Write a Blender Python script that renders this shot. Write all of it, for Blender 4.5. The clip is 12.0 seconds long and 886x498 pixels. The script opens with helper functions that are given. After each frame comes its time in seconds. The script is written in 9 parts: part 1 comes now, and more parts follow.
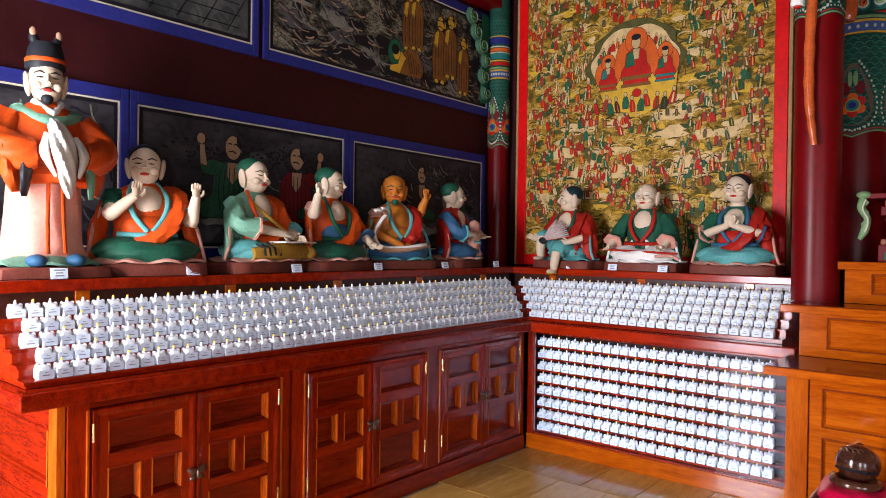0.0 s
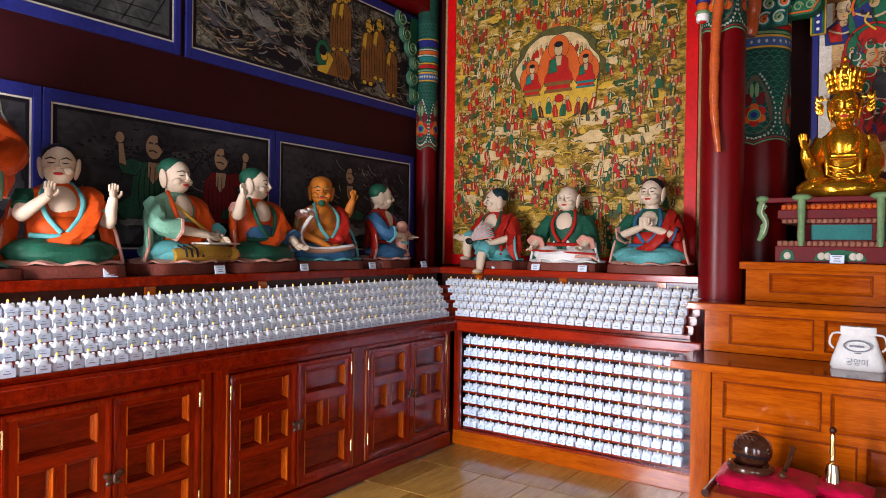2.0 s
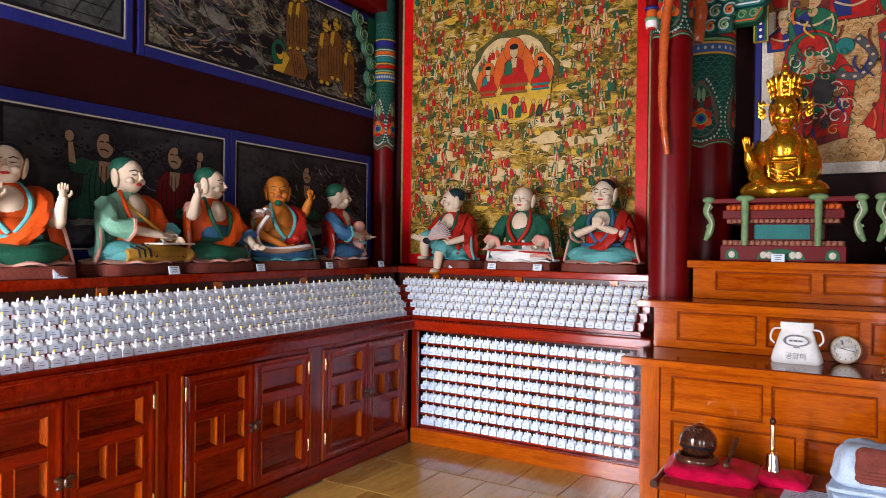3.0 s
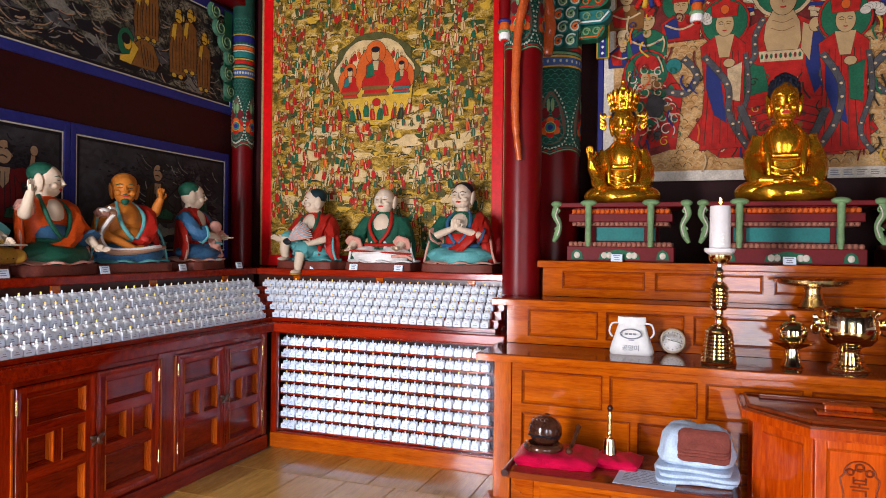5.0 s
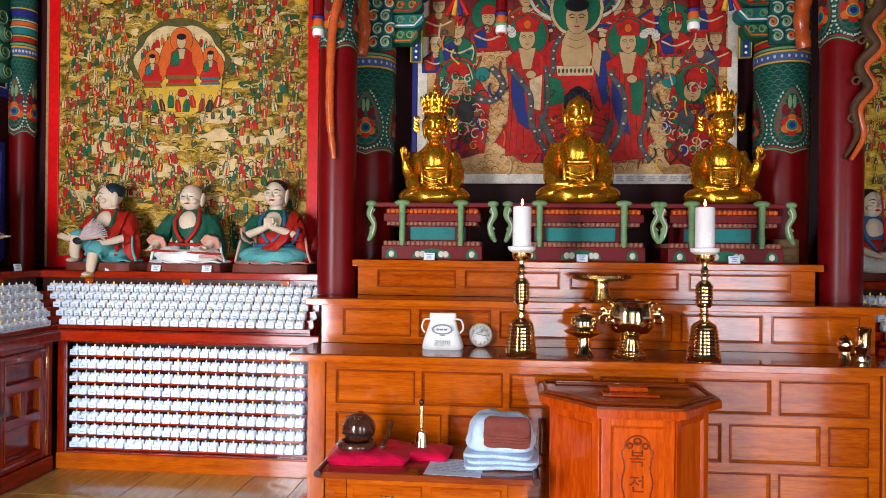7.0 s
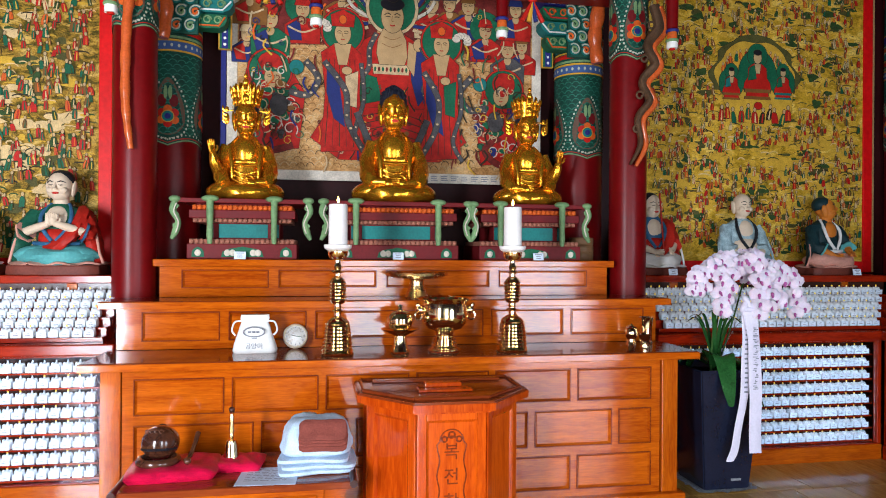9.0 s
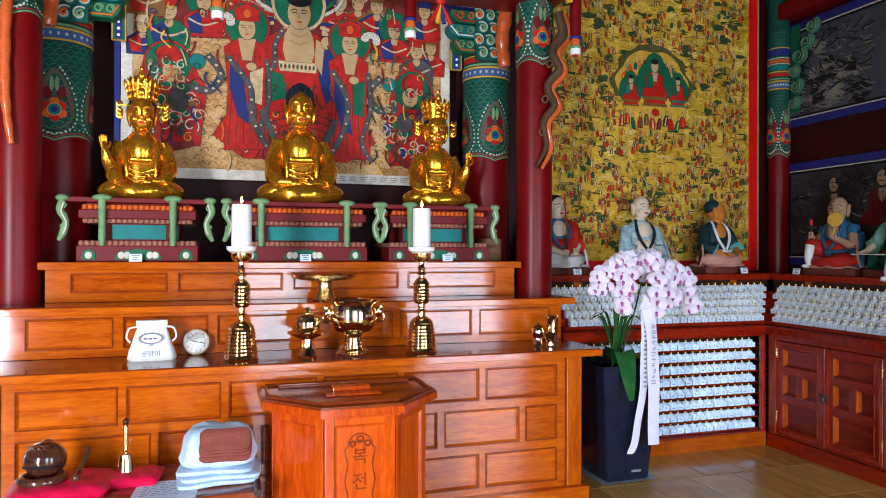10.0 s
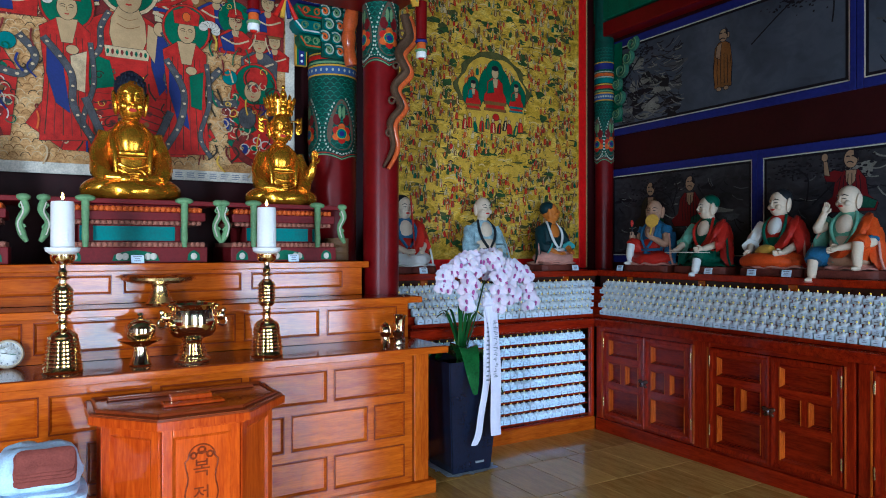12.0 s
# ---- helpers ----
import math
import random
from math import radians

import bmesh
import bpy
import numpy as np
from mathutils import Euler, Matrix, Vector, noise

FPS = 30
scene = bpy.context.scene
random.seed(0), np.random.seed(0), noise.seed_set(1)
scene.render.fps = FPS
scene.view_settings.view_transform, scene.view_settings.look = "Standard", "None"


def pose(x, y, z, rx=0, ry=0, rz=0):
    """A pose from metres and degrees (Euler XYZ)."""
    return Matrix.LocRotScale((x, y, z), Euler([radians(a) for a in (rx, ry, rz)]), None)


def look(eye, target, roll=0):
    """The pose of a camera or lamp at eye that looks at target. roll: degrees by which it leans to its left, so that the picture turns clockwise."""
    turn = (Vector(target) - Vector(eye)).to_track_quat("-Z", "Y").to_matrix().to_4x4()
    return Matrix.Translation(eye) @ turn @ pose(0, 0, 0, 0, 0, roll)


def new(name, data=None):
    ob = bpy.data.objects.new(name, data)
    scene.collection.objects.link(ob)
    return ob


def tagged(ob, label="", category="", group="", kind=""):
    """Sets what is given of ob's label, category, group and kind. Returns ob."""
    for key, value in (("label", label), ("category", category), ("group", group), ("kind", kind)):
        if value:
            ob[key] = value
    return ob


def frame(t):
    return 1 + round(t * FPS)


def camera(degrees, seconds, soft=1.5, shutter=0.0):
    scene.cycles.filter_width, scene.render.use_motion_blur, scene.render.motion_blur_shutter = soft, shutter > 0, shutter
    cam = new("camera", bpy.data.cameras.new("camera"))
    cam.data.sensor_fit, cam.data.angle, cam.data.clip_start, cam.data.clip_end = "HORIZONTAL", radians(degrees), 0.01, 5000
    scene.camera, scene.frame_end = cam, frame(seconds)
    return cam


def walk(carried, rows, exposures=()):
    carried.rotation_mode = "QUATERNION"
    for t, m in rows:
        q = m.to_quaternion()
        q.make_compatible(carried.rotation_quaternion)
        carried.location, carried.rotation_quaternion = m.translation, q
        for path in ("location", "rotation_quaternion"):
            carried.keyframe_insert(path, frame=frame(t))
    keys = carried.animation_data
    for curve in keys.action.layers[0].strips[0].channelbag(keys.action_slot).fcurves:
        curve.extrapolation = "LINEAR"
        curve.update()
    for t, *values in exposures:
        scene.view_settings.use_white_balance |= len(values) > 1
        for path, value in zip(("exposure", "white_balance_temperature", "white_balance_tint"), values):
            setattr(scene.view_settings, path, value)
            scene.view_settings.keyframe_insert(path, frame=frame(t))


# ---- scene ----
cam = camera(66.0, 12.0, soft=1.0)
PATH = [
    (0, (4.278, 1.342, 1.439), (2.996, 2.877, 1.427), 0.8),
    (0.5, (4.287, 1.336, 1.44), (3.037, 2.898, 1.427), 0.8),
    (1, (4.308, 1.335, 1.442), (3.093, 2.924, 1.429), 0.8),
    (1.5, (4.35, 1.334, 1.447), (3.171, 2.95, 1.432), 0.8),
    (2, (4.372, 1.326, 1.453), (3.239, 2.974, 1.44), 0.8),
    (2.5, (4.378, 1.308, 1.453), (3.295, 2.99, 1.441), 0.8),
    (3, (4.403, 1.296, 1.457), (3.372, 3.01, 1.443), 0.7),
    (5, (4.462, 1.271, 1.464), (3.781, 3.151, 1.455), 0.7),
    (5.5, (4.46, 1.264, 1.463), (3.907, 3.186, 1.455), 0.7),
    (6, (4.478, 1.284, 1.459), (4.062, 3.24, 1.451), 0.7),
    (6.5, (4.487, 1.283, 1.459), (4.195, 3.262, 1.454), 0.7),
    (7, (4.5, 1.281, 1.445), (4.326, 3.273, 1.448), 0.6),
    (9, (4.506, 1.327, 1.448), (4.863, 3.295, 1.449), 0.4),
    (9.5, (4.518, 1.332, 1.451), (4.996, 3.274, 1.452), 0.3),
    (10, (4.527, 1.343, 1.452), (5.134, 3.249, 1.456), 0.2),
    (10.5, (4.534, 1.343, 1.456), (5.254, 3.209, 1.46), 0.2),
    (11, (4.528, 1.342, 1.46), (5.342, 3.169, 1.462), 0.1),
    (11.5, (4.523, 1.35, 1.452), (5.441, 3.126, 1.455), 0.0),
    (12, (4.505, 1.346, 1.463), (5.526, 3.066, 1.462), 0.0),
]
EXPOSURE = [(0, -0.66, 6500, 22), (3, -0.66, 6500, 22), (5, -0.55, 6500, 21), (6.5, -0.46, 6400, 18), (7, -0.42, 6300, 16), (9, -0.17, 6050, 12), (10.5, 0.04, 5550, 8), (11, 0.13, 5200, 5), (11.5, 0.02, 5050, 3), (12, -0.38, 4950, 2)]
walk(cam, [(t, look(eye, target, roll)) for t, eye, target, roll in PATH], EXPOSURE)

# ---------------------------------------------------------------- light
world = bpy.data.worlds.new("world")
scene.world = world
world.use_nodes = True
wn = world.node_tree
sky = wn.nodes.new("ShaderNodeTexSky")
sky.sky_type = 'NISHITA'
sky.sun_disc = False
sky.sun_elevation, sky.sun_rotation = radians(50), radians(200)
wn.nodes["Background"].inputs["Strength"].default_value = 0.10
wn.links.new(sky.outputs["Color"], wn.nodes["Background"].inputs["Color"])
sun_lamp = bpy.data.lights.new("sun", 'SUN')
sun_lamp.energy, sun_lamp.angle, sun_lamp.color = 3.0, radians(0.5), (1.0, 0.95, 0.86)
sun_ob = new("sun", sun_lamp)
sun_ob.matrix_world = look((2.0, -8.0, 14.0), (4.0, -3.0, 0.0))


def door_light(x0, x1, z0, z1, power, colour=(0.95, 0.98, 1.0)):
    """Sky light that comes in through one open doorway of the front wall."""
    lamp = bpy.data.lights.new("doorway_light", 'AREA')
    lamp.shape, lamp.size, lamp.size_y, lamp.energy, lamp.color = 'RECTANGLE', x1 - x0, z1 - z0, power, colour
    ob = new("doorway_light", lamp)
    ob.matrix_world = look(((x0 + x1) / 2, 0.34, (z0 + z1) / 2), ((x0 + x1) / 2, 2.0, (z0 + z1) / 2))


door_light(1.35, 2.12, 0.15, 2.5, 455)
door_light(4.75, 5.55, 0.1, 2.1, 80)
door_light(6.85, 8.2, 0.05, 2.0, 130, (0.82, 0.92, 1.0))

# ---------------------------------------------------------------- materials
MATS = {}


def paint(name, colour, rough=0.5, metal=0.0, vary=0.12, scale=9.0, bump=0.12, coat=0.0, stretch=(1, 1, 1), spec=0.16):
    """A painted or plain surface: two scales of tone, a fine relief, uneven gloss."""
    if name in MATS:
        return MATS[name]
    m = bpy.data.materials.new(name)
    m.use_nodes = True
    nt = m.node_tree
    b = nt.nodes["Principled BSDF"]
    tc = nt.nodes.new("ShaderNodeTexCoord")
    mp = nt.nodes.new("ShaderNodeMapping")
    mp.inputs["Scale"].default_value = stretch
    nt.links.new(tc.outputs["Object"], mp.inputs["Vector"])
    n1 = nt.nodes.new("ShaderNodeTexNoise")
    n1.inputs["Scale"].default_value, n1.inputs["Detail"].default_value = scale, 5
    n2 = nt.nodes.new("ShaderNodeTexNoise")
    n2.inputs["Scale"].default_value, n2.inputs["Detail"].default_value = scale * 9, 4
    for n in (n1, n2):
        nt.links.new(mp.outputs["Vector"], n.inputs["Vector"])
    mix = nt.nodes.new("ShaderNodeMath")
    mix.operation = 'ADD'
    nt.links.new(n1.outputs["Fac"], mix.inputs[0])
    nt.links.new(n2.outputs["Fac"], mix.inputs[1])
    ramp = nt.nodes.new("ShaderNodeValToRGB")
    lo = [max(0.0, c * (1 - vary * 1.6)) for c in colour]
    hi = [min(1.0, c * (1 + vary)) for c in colour]
    ramp.color_ramp.elements[0].position, ramp.color_ramp.elements[0].color = 0.7, (*lo, 1)
    ramp.color_ramp.elements[1].position, ramp.color_ramp.elements[1].color = 1.3, (*hi, 1)
    half = nt.nodes.new("ShaderNodeMapRange")
    half.inputs["From Min"].default_value, half.inputs["From Max"].default_value = 0.6, 1.4
    nt.links.new(mix.outputs[0], half.inputs["Value"])
    ramp.color_ramp.elements[0].position, ramp.color_ramp.elements[1].position = 0.1, 0.9
    nt.links.new(half.outputs[0], ramp.inputs["Fac"])
    nt.links.new(ramp.outputs["Color"], b.inputs["Base Color"])
    r = nt.nodes.new("ShaderNodeMapRange")
    r.inputs["To Min"].default_value, r.inputs["To Max"].default_value = rough * 0.8, min(1, rough * 1.25)
    nt.links.new(n1.outputs["Fac"], r.inputs["Value"])
    nt.links.new(r.outputs[0], b.inputs["Roughness"])
    b.inputs["Metallic"].default_value = metal
    b.inputs["Coat Weight"].default_value, b.inputs["Coat Roughness"].default_value = coat, 0.12
    b.inputs["Specular IOR Level"].default_value = spec
    if bump:
        bp = nt.nodes.new("ShaderNodeBump")
        bp.inputs["Strength"].default_value, bp.inputs["Distance"].default_value = bump, 0.004
        nt.links.new(mix.outputs[0], bp.inputs["Height"])
        nt.links.new(bp.outputs["Normal"], b.inputs["Normal"])
    MATS[name] = m
    return m


def wood(name, dark, light, grain=(1, 1, 1), rough=0.22, coat=0.15, per_piece=0.12, spec=0.3):
    """Varnished wood: long grain, streaks, uneven stain, tone by piece."""
    if name in MATS:
        return MATS[name]
    m = bpy.data.materials.new(name)
    m.use_nodes = True
    nt = m.node_tree
    b = nt.nodes["Principled BSDF"]
    tc = nt.nodes.new("ShaderNodeTexCoord")
    info = nt.nodes.new("ShaderNodeObjectInfo")
    mp = nt.nodes.new("ShaderNodeMapping")
    mp.inputs["Scale"].default_value = grain
    nt.links.new(tc.outputs["Object"], mp.inputs["Vector"])
    shift = nt.nodes.new("ShaderNodeVectorMath")
    shift.operation = 'ADD'
    off = nt.nodes.new("ShaderNodeMath")
    off.operation, off.inputs[1].default_value = 'MULTIPLY', 37.0
    nt.links.new(info.outputs["Random"], off.inputs[0])
    nt.links.new(mp.outputs["Vector"], shift.inputs[0])
    nt.links.new(off.outputs[0], shift.inputs[1])
    n1 = nt.nodes.new("ShaderNodeTexNoise")
    n1.inputs["Scale"].default_value, n1.inputs["Detail"].default_value, n1.inputs["Distortion"].default_value = 14, 6, 0.6
    n2 = nt.nodes.new("ShaderNodeTexNoise")
    n2.inputs["Scale"].default_value, n2.inputs["Detail"].default_value = 3.0, 3
    nt.links.new(shift.outputs[0], n1.inputs["Vector"])
    nt.links.new(shift.outputs[0], n2.inputs["Vector"])
    add = nt.nodes.new("ShaderNodeMath")
    add.operation = 'ADD'
    nt.links.new(n1.outputs["Fac"], add.inputs[0])
    nt.links.new(n2.outputs["Fac"], add.inputs[1])
    pc = nt.nodes.new("ShaderNodeMath")
    pc.operation, pc.inputs[1].default_value, pc.inputs[2].default_value = 'MULTIPLY_ADD', per_piece * 2, -per_piece
    nt.links.new(info.outputs["Random"], pc.inputs[0])
    add2 = nt.nodes.new("ShaderNodeMath")
    add2.operation = 'ADD'
    nt.links.new(add.outputs[0], add2.inputs[0])
    nt.links.new(pc.outputs[0], add2.inputs[1])
    mr = nt.nodes.new("ShaderNodeMapRange")
    mr.inputs["From Min"].default_value, mr.inputs["From Max"].default_value = 0.65, 1.35
    nt.links.new(add2.outputs[0], mr.inputs["Value"])
    ramp = nt.nodes.new("ShaderNodeValToRGB")
    ramp.color_ramp.elements[0].color, ramp.color_ramp.elements[1].color = (*dark, 1), (*light, 1)
    nt.links.new(mr.outputs[0], ramp.inputs["Fac"])
    nt.links.new(ramp.outputs["Color"], b.inputs["Base Color"])
    rr = nt.nodes.new("ShaderNodeMapRange")
    rr.inputs["To Min"].default_value, rr.inputs["To Max"].default_value = rough * 0.75, rough * 1.35
    nt.links.new(n2.outputs["Fac"], rr.inputs["Value"])
    nt.links.new(rr.outputs[0], b.inputs["Roughness"])
    b.inputs["Coat Weight"].default_value, b.inputs["Coat Roughness"].default_value = coat, 0.08
    b.inputs["Specular IOR Level"].default_value = spec
    bp = nt.nodes.new("ShaderNodeBump")
    bp.inputs["Strength"].default_value, bp.inputs["Distance"].default_value = 0.08, 0.002
    nt.links.new(n1.outputs["Fac"], bp.inputs["Height"])
    nt.links.new(bp.outputs["Normal"], b.inputs["Normal"])
    MATS[name] = m
    return m


def glow(name, colour, strength):
    if name in MATS:
        return MATS[name]
    m = bpy.data.materials.new(name)
    m.use_nodes = True
    b = m.node_tree.nodes["Principled BSDF"]
    b.inputs["Base Color"].default_value = (*colour, 1)
    b.inputs["Emission Color"].default_value = (*colour, 1)
    b.inputs["Emission Strength"].default_value = strength
    MATS[name] = m
    return m


def scenery(name, low, mid, high, scale=6.0, stretch=(1, 1, 1.8), rough=0.6, ink=0.5, contour=0.0):
    """A painted picture ground: washes of three tones with brush-like streaks and dark strokes."""
    if name in MATS:
        return MATS[name]
    m = bpy.data.materials.new(name)
    m.use_nodes = True
    nt = m.node_tree
    b = nt.nodes["Principled BSDF"]
    tc = nt.nodes.new("ShaderNodeTexCoord")
    mp = nt.nodes.new("ShaderNodeMapping")
    mp.inputs["Scale"].default_value = stretch
    nt.links.new(tc.outputs["Object"], mp.inputs["Vector"])
    n1 = nt.nodes.new("ShaderNodeTexNoise")
    n1.inputs["Scale"].default_value, n1.inputs["Detail"].default_value, n1.inputs["Distortion"].default_value = scale, 7, 1.2
    n2 = nt.nodes.new("ShaderNodeTexNoise")
    n2.inputs["Scale"].default_value, n2.inputs["Detail"].default_value, n2.inputs["Distortion"].default_value = scale * 4.5, 6, 2.0
    nt.links.new(mp.outputs["Vector"], n1.inputs["Vector"])
    nt.links.new(mp.outputs["Vector"], n2.inputs["Vector"])
    ramp = nt.nodes.new("ShaderNodeValToRGB")
    e = ramp.color_ramp.elements
    e[0].position, e[0].color = 0.36, (*low, 1)
    e[1].position, e[1].color = 0.68, (*high, 1)
    x = e.new(0.5)
    x.color = (*mid, 1)
    nt.links.new(n1.outputs["Fac"], ramp.inputs["Fac"])
    stroke = nt.nodes.new("ShaderNodeValToRGB")
    s = stroke.color_ramp.elements
    s[0].position, s[0].color = 0.42, (1 - ink, 1 - ink, 1 - ink, 1)
    s[1].position, s[1].color = 0.55, (1, 1, 1, 1)
    nt.links.new(n2.outputs["Fac"], stroke.inputs["Fac"])
    mul = nt.nodes.new("ShaderNodeMixRGB")
    mul.blend_type, mul.inputs["Fac"].default_value = 'MULTIPLY', 1.0
    nt.links.new(ramp.outputs["Color"], mul.inputs["Color1"])
    nt.links.new(stroke.outputs["Color"], mul.inputs["Color2"])
    nt.links.new(mul.outputs["Color"], b.inputs["Base Color"])
    b.inputs["Roughness"].default_value = rough
    b.inputs["Specular IOR Level"].default_value = 0.12
    bp = nt.nodes.new("ShaderNodeBump")
    bp.inputs["Strength"].default_value, bp.inputs["Distance"].default_value = 0.15, 0.002
    nt.links.new(n2.outputs["Fac"], bp.inputs["Height"])
    nt.links.new(bp.outputs["Normal"], b.inputs["Normal"])
    MATS[name] = m
    return m


ALTAR = wood("altar_wood", (0.27, 0.035, 0.001), (0.55, 0.115, 0.002), (1, 4, 9), rough=0.08, coat=0.0, spec=0.5)
ALTAR_UP = wood("altar_wood_upright", (0.27, 0.035, 0.001), (0.55, 0.115, 0.002), (9, 4, 1), rough=0.08, coat=0.0, spec=0.5)
TOPWOOD = wood("altar_top_wood", (0.13, 0.018, 0.005), (0.26, 0.046, 0.009), (1, 9, 6), rough=0.12, coat=0.15)
CAB = wood("cabinet_wood", (0.135, 0.0045, 0.001), (0.37, 0.020, 0.001), (9, 9, 1.2), rough=0.13, coat=0.0)
CABH = wood("cabinet_wood_rail", (0.135, 0.0045, 0.001), (0.37, 0.020, 0.001), (1.2, 9, 9), rough=0.13, coat=0.0)
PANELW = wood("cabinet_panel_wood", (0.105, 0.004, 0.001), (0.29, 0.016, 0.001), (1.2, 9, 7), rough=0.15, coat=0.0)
# brighter orange: doorway light on upright edges, put into the wood colour
LITBEAD = wood("cabinet_lit_bead_wood", (0.30, 0.036, 0.002), (0.55, 0.10, 0.005), (6, 6, 1.0), rough=0.14, coat=0.0)
REDWOOD = wood("red_box_wood", (0.34, 0.030, 0.001), (0.62, 0.090, 0.002), (9, 4, 1), rough=0.09, coat=0.0, spec=0.42)
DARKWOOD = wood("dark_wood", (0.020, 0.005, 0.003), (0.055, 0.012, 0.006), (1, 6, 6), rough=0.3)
MOKTAK = wood("dark_turned_wood", (0.035, 0.012, 0.007), (0.11, 0.035, 0.016), (4, 4, 4), rough=0.18, coat=0.7)
FLOORW = wood("floor_wood", (0.34, 0.170, 0.032), (0.60, 0.345, 0.080), (7, 1, 1), rough=0.22, coat=0.3, per_piece=0.3)
JOINT = paint("floor_joint", (0.34, 0.21, 0.10), 0.6)
WALL = paint("maroon_wall", (0.030, 0.002, 0.003), 0.55, vary=0.2, scale=3, spec=0.25)
COLUMN = paint("column_red", (0.145, 0.002, 0.003), 0.34, vary=0.14, scale=3, spec=0.2)
FRAMERED = paint("frame_red", (0.70, 0.006, 0.006), 0.4, scale=4)
YELLOW = paint("paint_yellow", (0.62, 0.33, 0.03), 0.5)
BLUE = paint("paint_blue", (0.022, 0.026, 0.17), 0.45, vary=0.15, scale=4)
BLACK = paint("paint_black", (0.012, 0.010, 0.014), 0.5)
CREAM = paint("paint_cream", (0.62, 0.56, 0.46), 0.6)
SILK = paint("white_silk_border", (0.66, 0.60, 0.50), 0.7, vary=0.2, scale=12)
WHITE = paint("paint_white", (0.80, 0.78, 0.74), 0.5, vary=0.05)
GREEN = paint("paint_green", (0.012, 0.115, 0.055), 0.5, vary=0.2)
GREEN2 = paint("paint_light_green", (0.17, 0.29, 0.13), 0.5, vary=0.2)
TEAL = paint("paint_teal", (0.015, 0.16, 0.15), 0.5, vary=0.15)
ORANGE = paint("paint_orange", (0.62, 0.11, 0.015), 0.5, vary=0.15)
REDP = paint("paint_red", (0.46, 0.014, 0.008), 0.5, vary=0.15)
MAROON = paint("paint_maroon", (0.14, 0.008, 0.010), 0.5, vary=0.15)
TAN = paint("paint_tan", (0.40, 0.24, 0.10), 0.6, vary=0.2)
STONE = paint("painted_stone_brown", (0.17, 0.042, 0.028), 0.5, vary=0.2, bump=0.4)
CERAMIC = paint("white_ceramic", (0.80, 0.84, 0.88), 0.25, vary=0.03, bump=0.0, spec=0.4)
CARD = paint("label_card", (0.68, 0.77, 0.88), 0.45, vary=0.03, bump=0.0)
INKBAR = paint("ink_marks", (0.22, 0.23, 0.27), 0.6, vary=0.1, bump=0.0)
LED = glow("lamp_tip", (1.0, 0.62, 0.05), 0.9)
BRASS = paint("polished_brass", (0.92, 0.72, 0.42), 0.09, metal=1.0, vary=0.08, bump=0.03)
DULLBRASS = paint("satin_brass", (0.78, 0.55, 0.24), 0.26, metal=1.0, vary=0.1, bump=0.03)
GOLD = paint("gilded_surface", (0.82, 0.37, 0.022), 0.21, metal=0.88, vary=0.14, scale=14, bump=0.10)
HAIRBLUE = paint("dark_hair_paint", (0.012, 0.014, 0.025), 0.5)


def glass(name):
    m = bpy.data.materials.new(name)
    m.use_nodes = True
    b = m.node_tree.nodes["Principled BSDF"]
    b.inputs["Base Color"].default_value = (0.72, 0.78, 0.84, 1)
    b.inputs["Transmission Weight"].default_value = 1.0
    b.inputs["Roughness"].default_value, b.inputs["IOR"].default_value = 0.01, 1.28
    return m


GLASS = glass("clear_glass")

# ---------------------------------------------------------------- mesh helpers


def mesh_of(name, bm, mats, smooth=False):
    bmesh.ops.recalc_face_normals(bm, faces=bm.faces)
    me = bpy.data.meshes.new(name)
    bm.to_mesh(me)
    bm.free()
    for m in (mats if isinstance(mats, (list, tuple)) else [mats]):
        me.materials.append(m)
    if smooth:
        me.polygons.foreach_set("use_smooth", [True] * len(me.polygons))
        me.set_sharp_from_angle(angle=radians(38))
    return me


def part(name, bm, mats, parent=None, label="", smooth=False, at=None):
    """Links a bmesh as one mesh object under a thing or a part."""
    ob = new(name, mesh_of(name, bm, mats, smooth))
    ob.parent = parent
    if at is not None:
        ob.matrix_basis = at
    return tagged(ob, label=label)


def thing(name, at, label, category, group=""):
    ob = new(name)
    ob.empty_display_size = 0.05
    ob.matrix_basis = at
    return tagged(ob, label, category, group)


def solo(name, bm, mats, at, label, category, group="", smooth=False):
    """A thing that is one mesh."""
    ob = part(name, bm, mats, smooth=smooth, at=at)
    return tagged(ob, label, category, group)


def fixed(name, bm, mats, label="", smooth=False):
    """A piece of the setting."""
    return tagged(part(name, bm, mats, smooth=smooth), label, kind="structure")


def box(bm, x0, x1, y0, y1, z0, z1, bevel=0.0, mi=0, seg=2):
    made = bmesh.ops.create_cube(bm, size=1.0, matrix=Matrix.LocRotScale(((x0 + x1) / 2, (y0 + y1) / 2, (z0 + z1) / 2), None, (abs(x1 - x0), abs(y1 - y0), abs(z1 - z0))))
    vs = made["verts"]
    faces = {f for v in vs for f in v.link_faces}
    if bevel:
        edges = list({e for v in vs for e in v.link_edges})
        res = bmesh.ops.bevel(bm, geom=edges, offset=bevel, segments=seg, affect='EDGES', profile=0.5)
        faces = set(res["faces"]) | {f for f in faces if f.is_valid}
    for f in faces:
        f.material_index = mi
    return faces


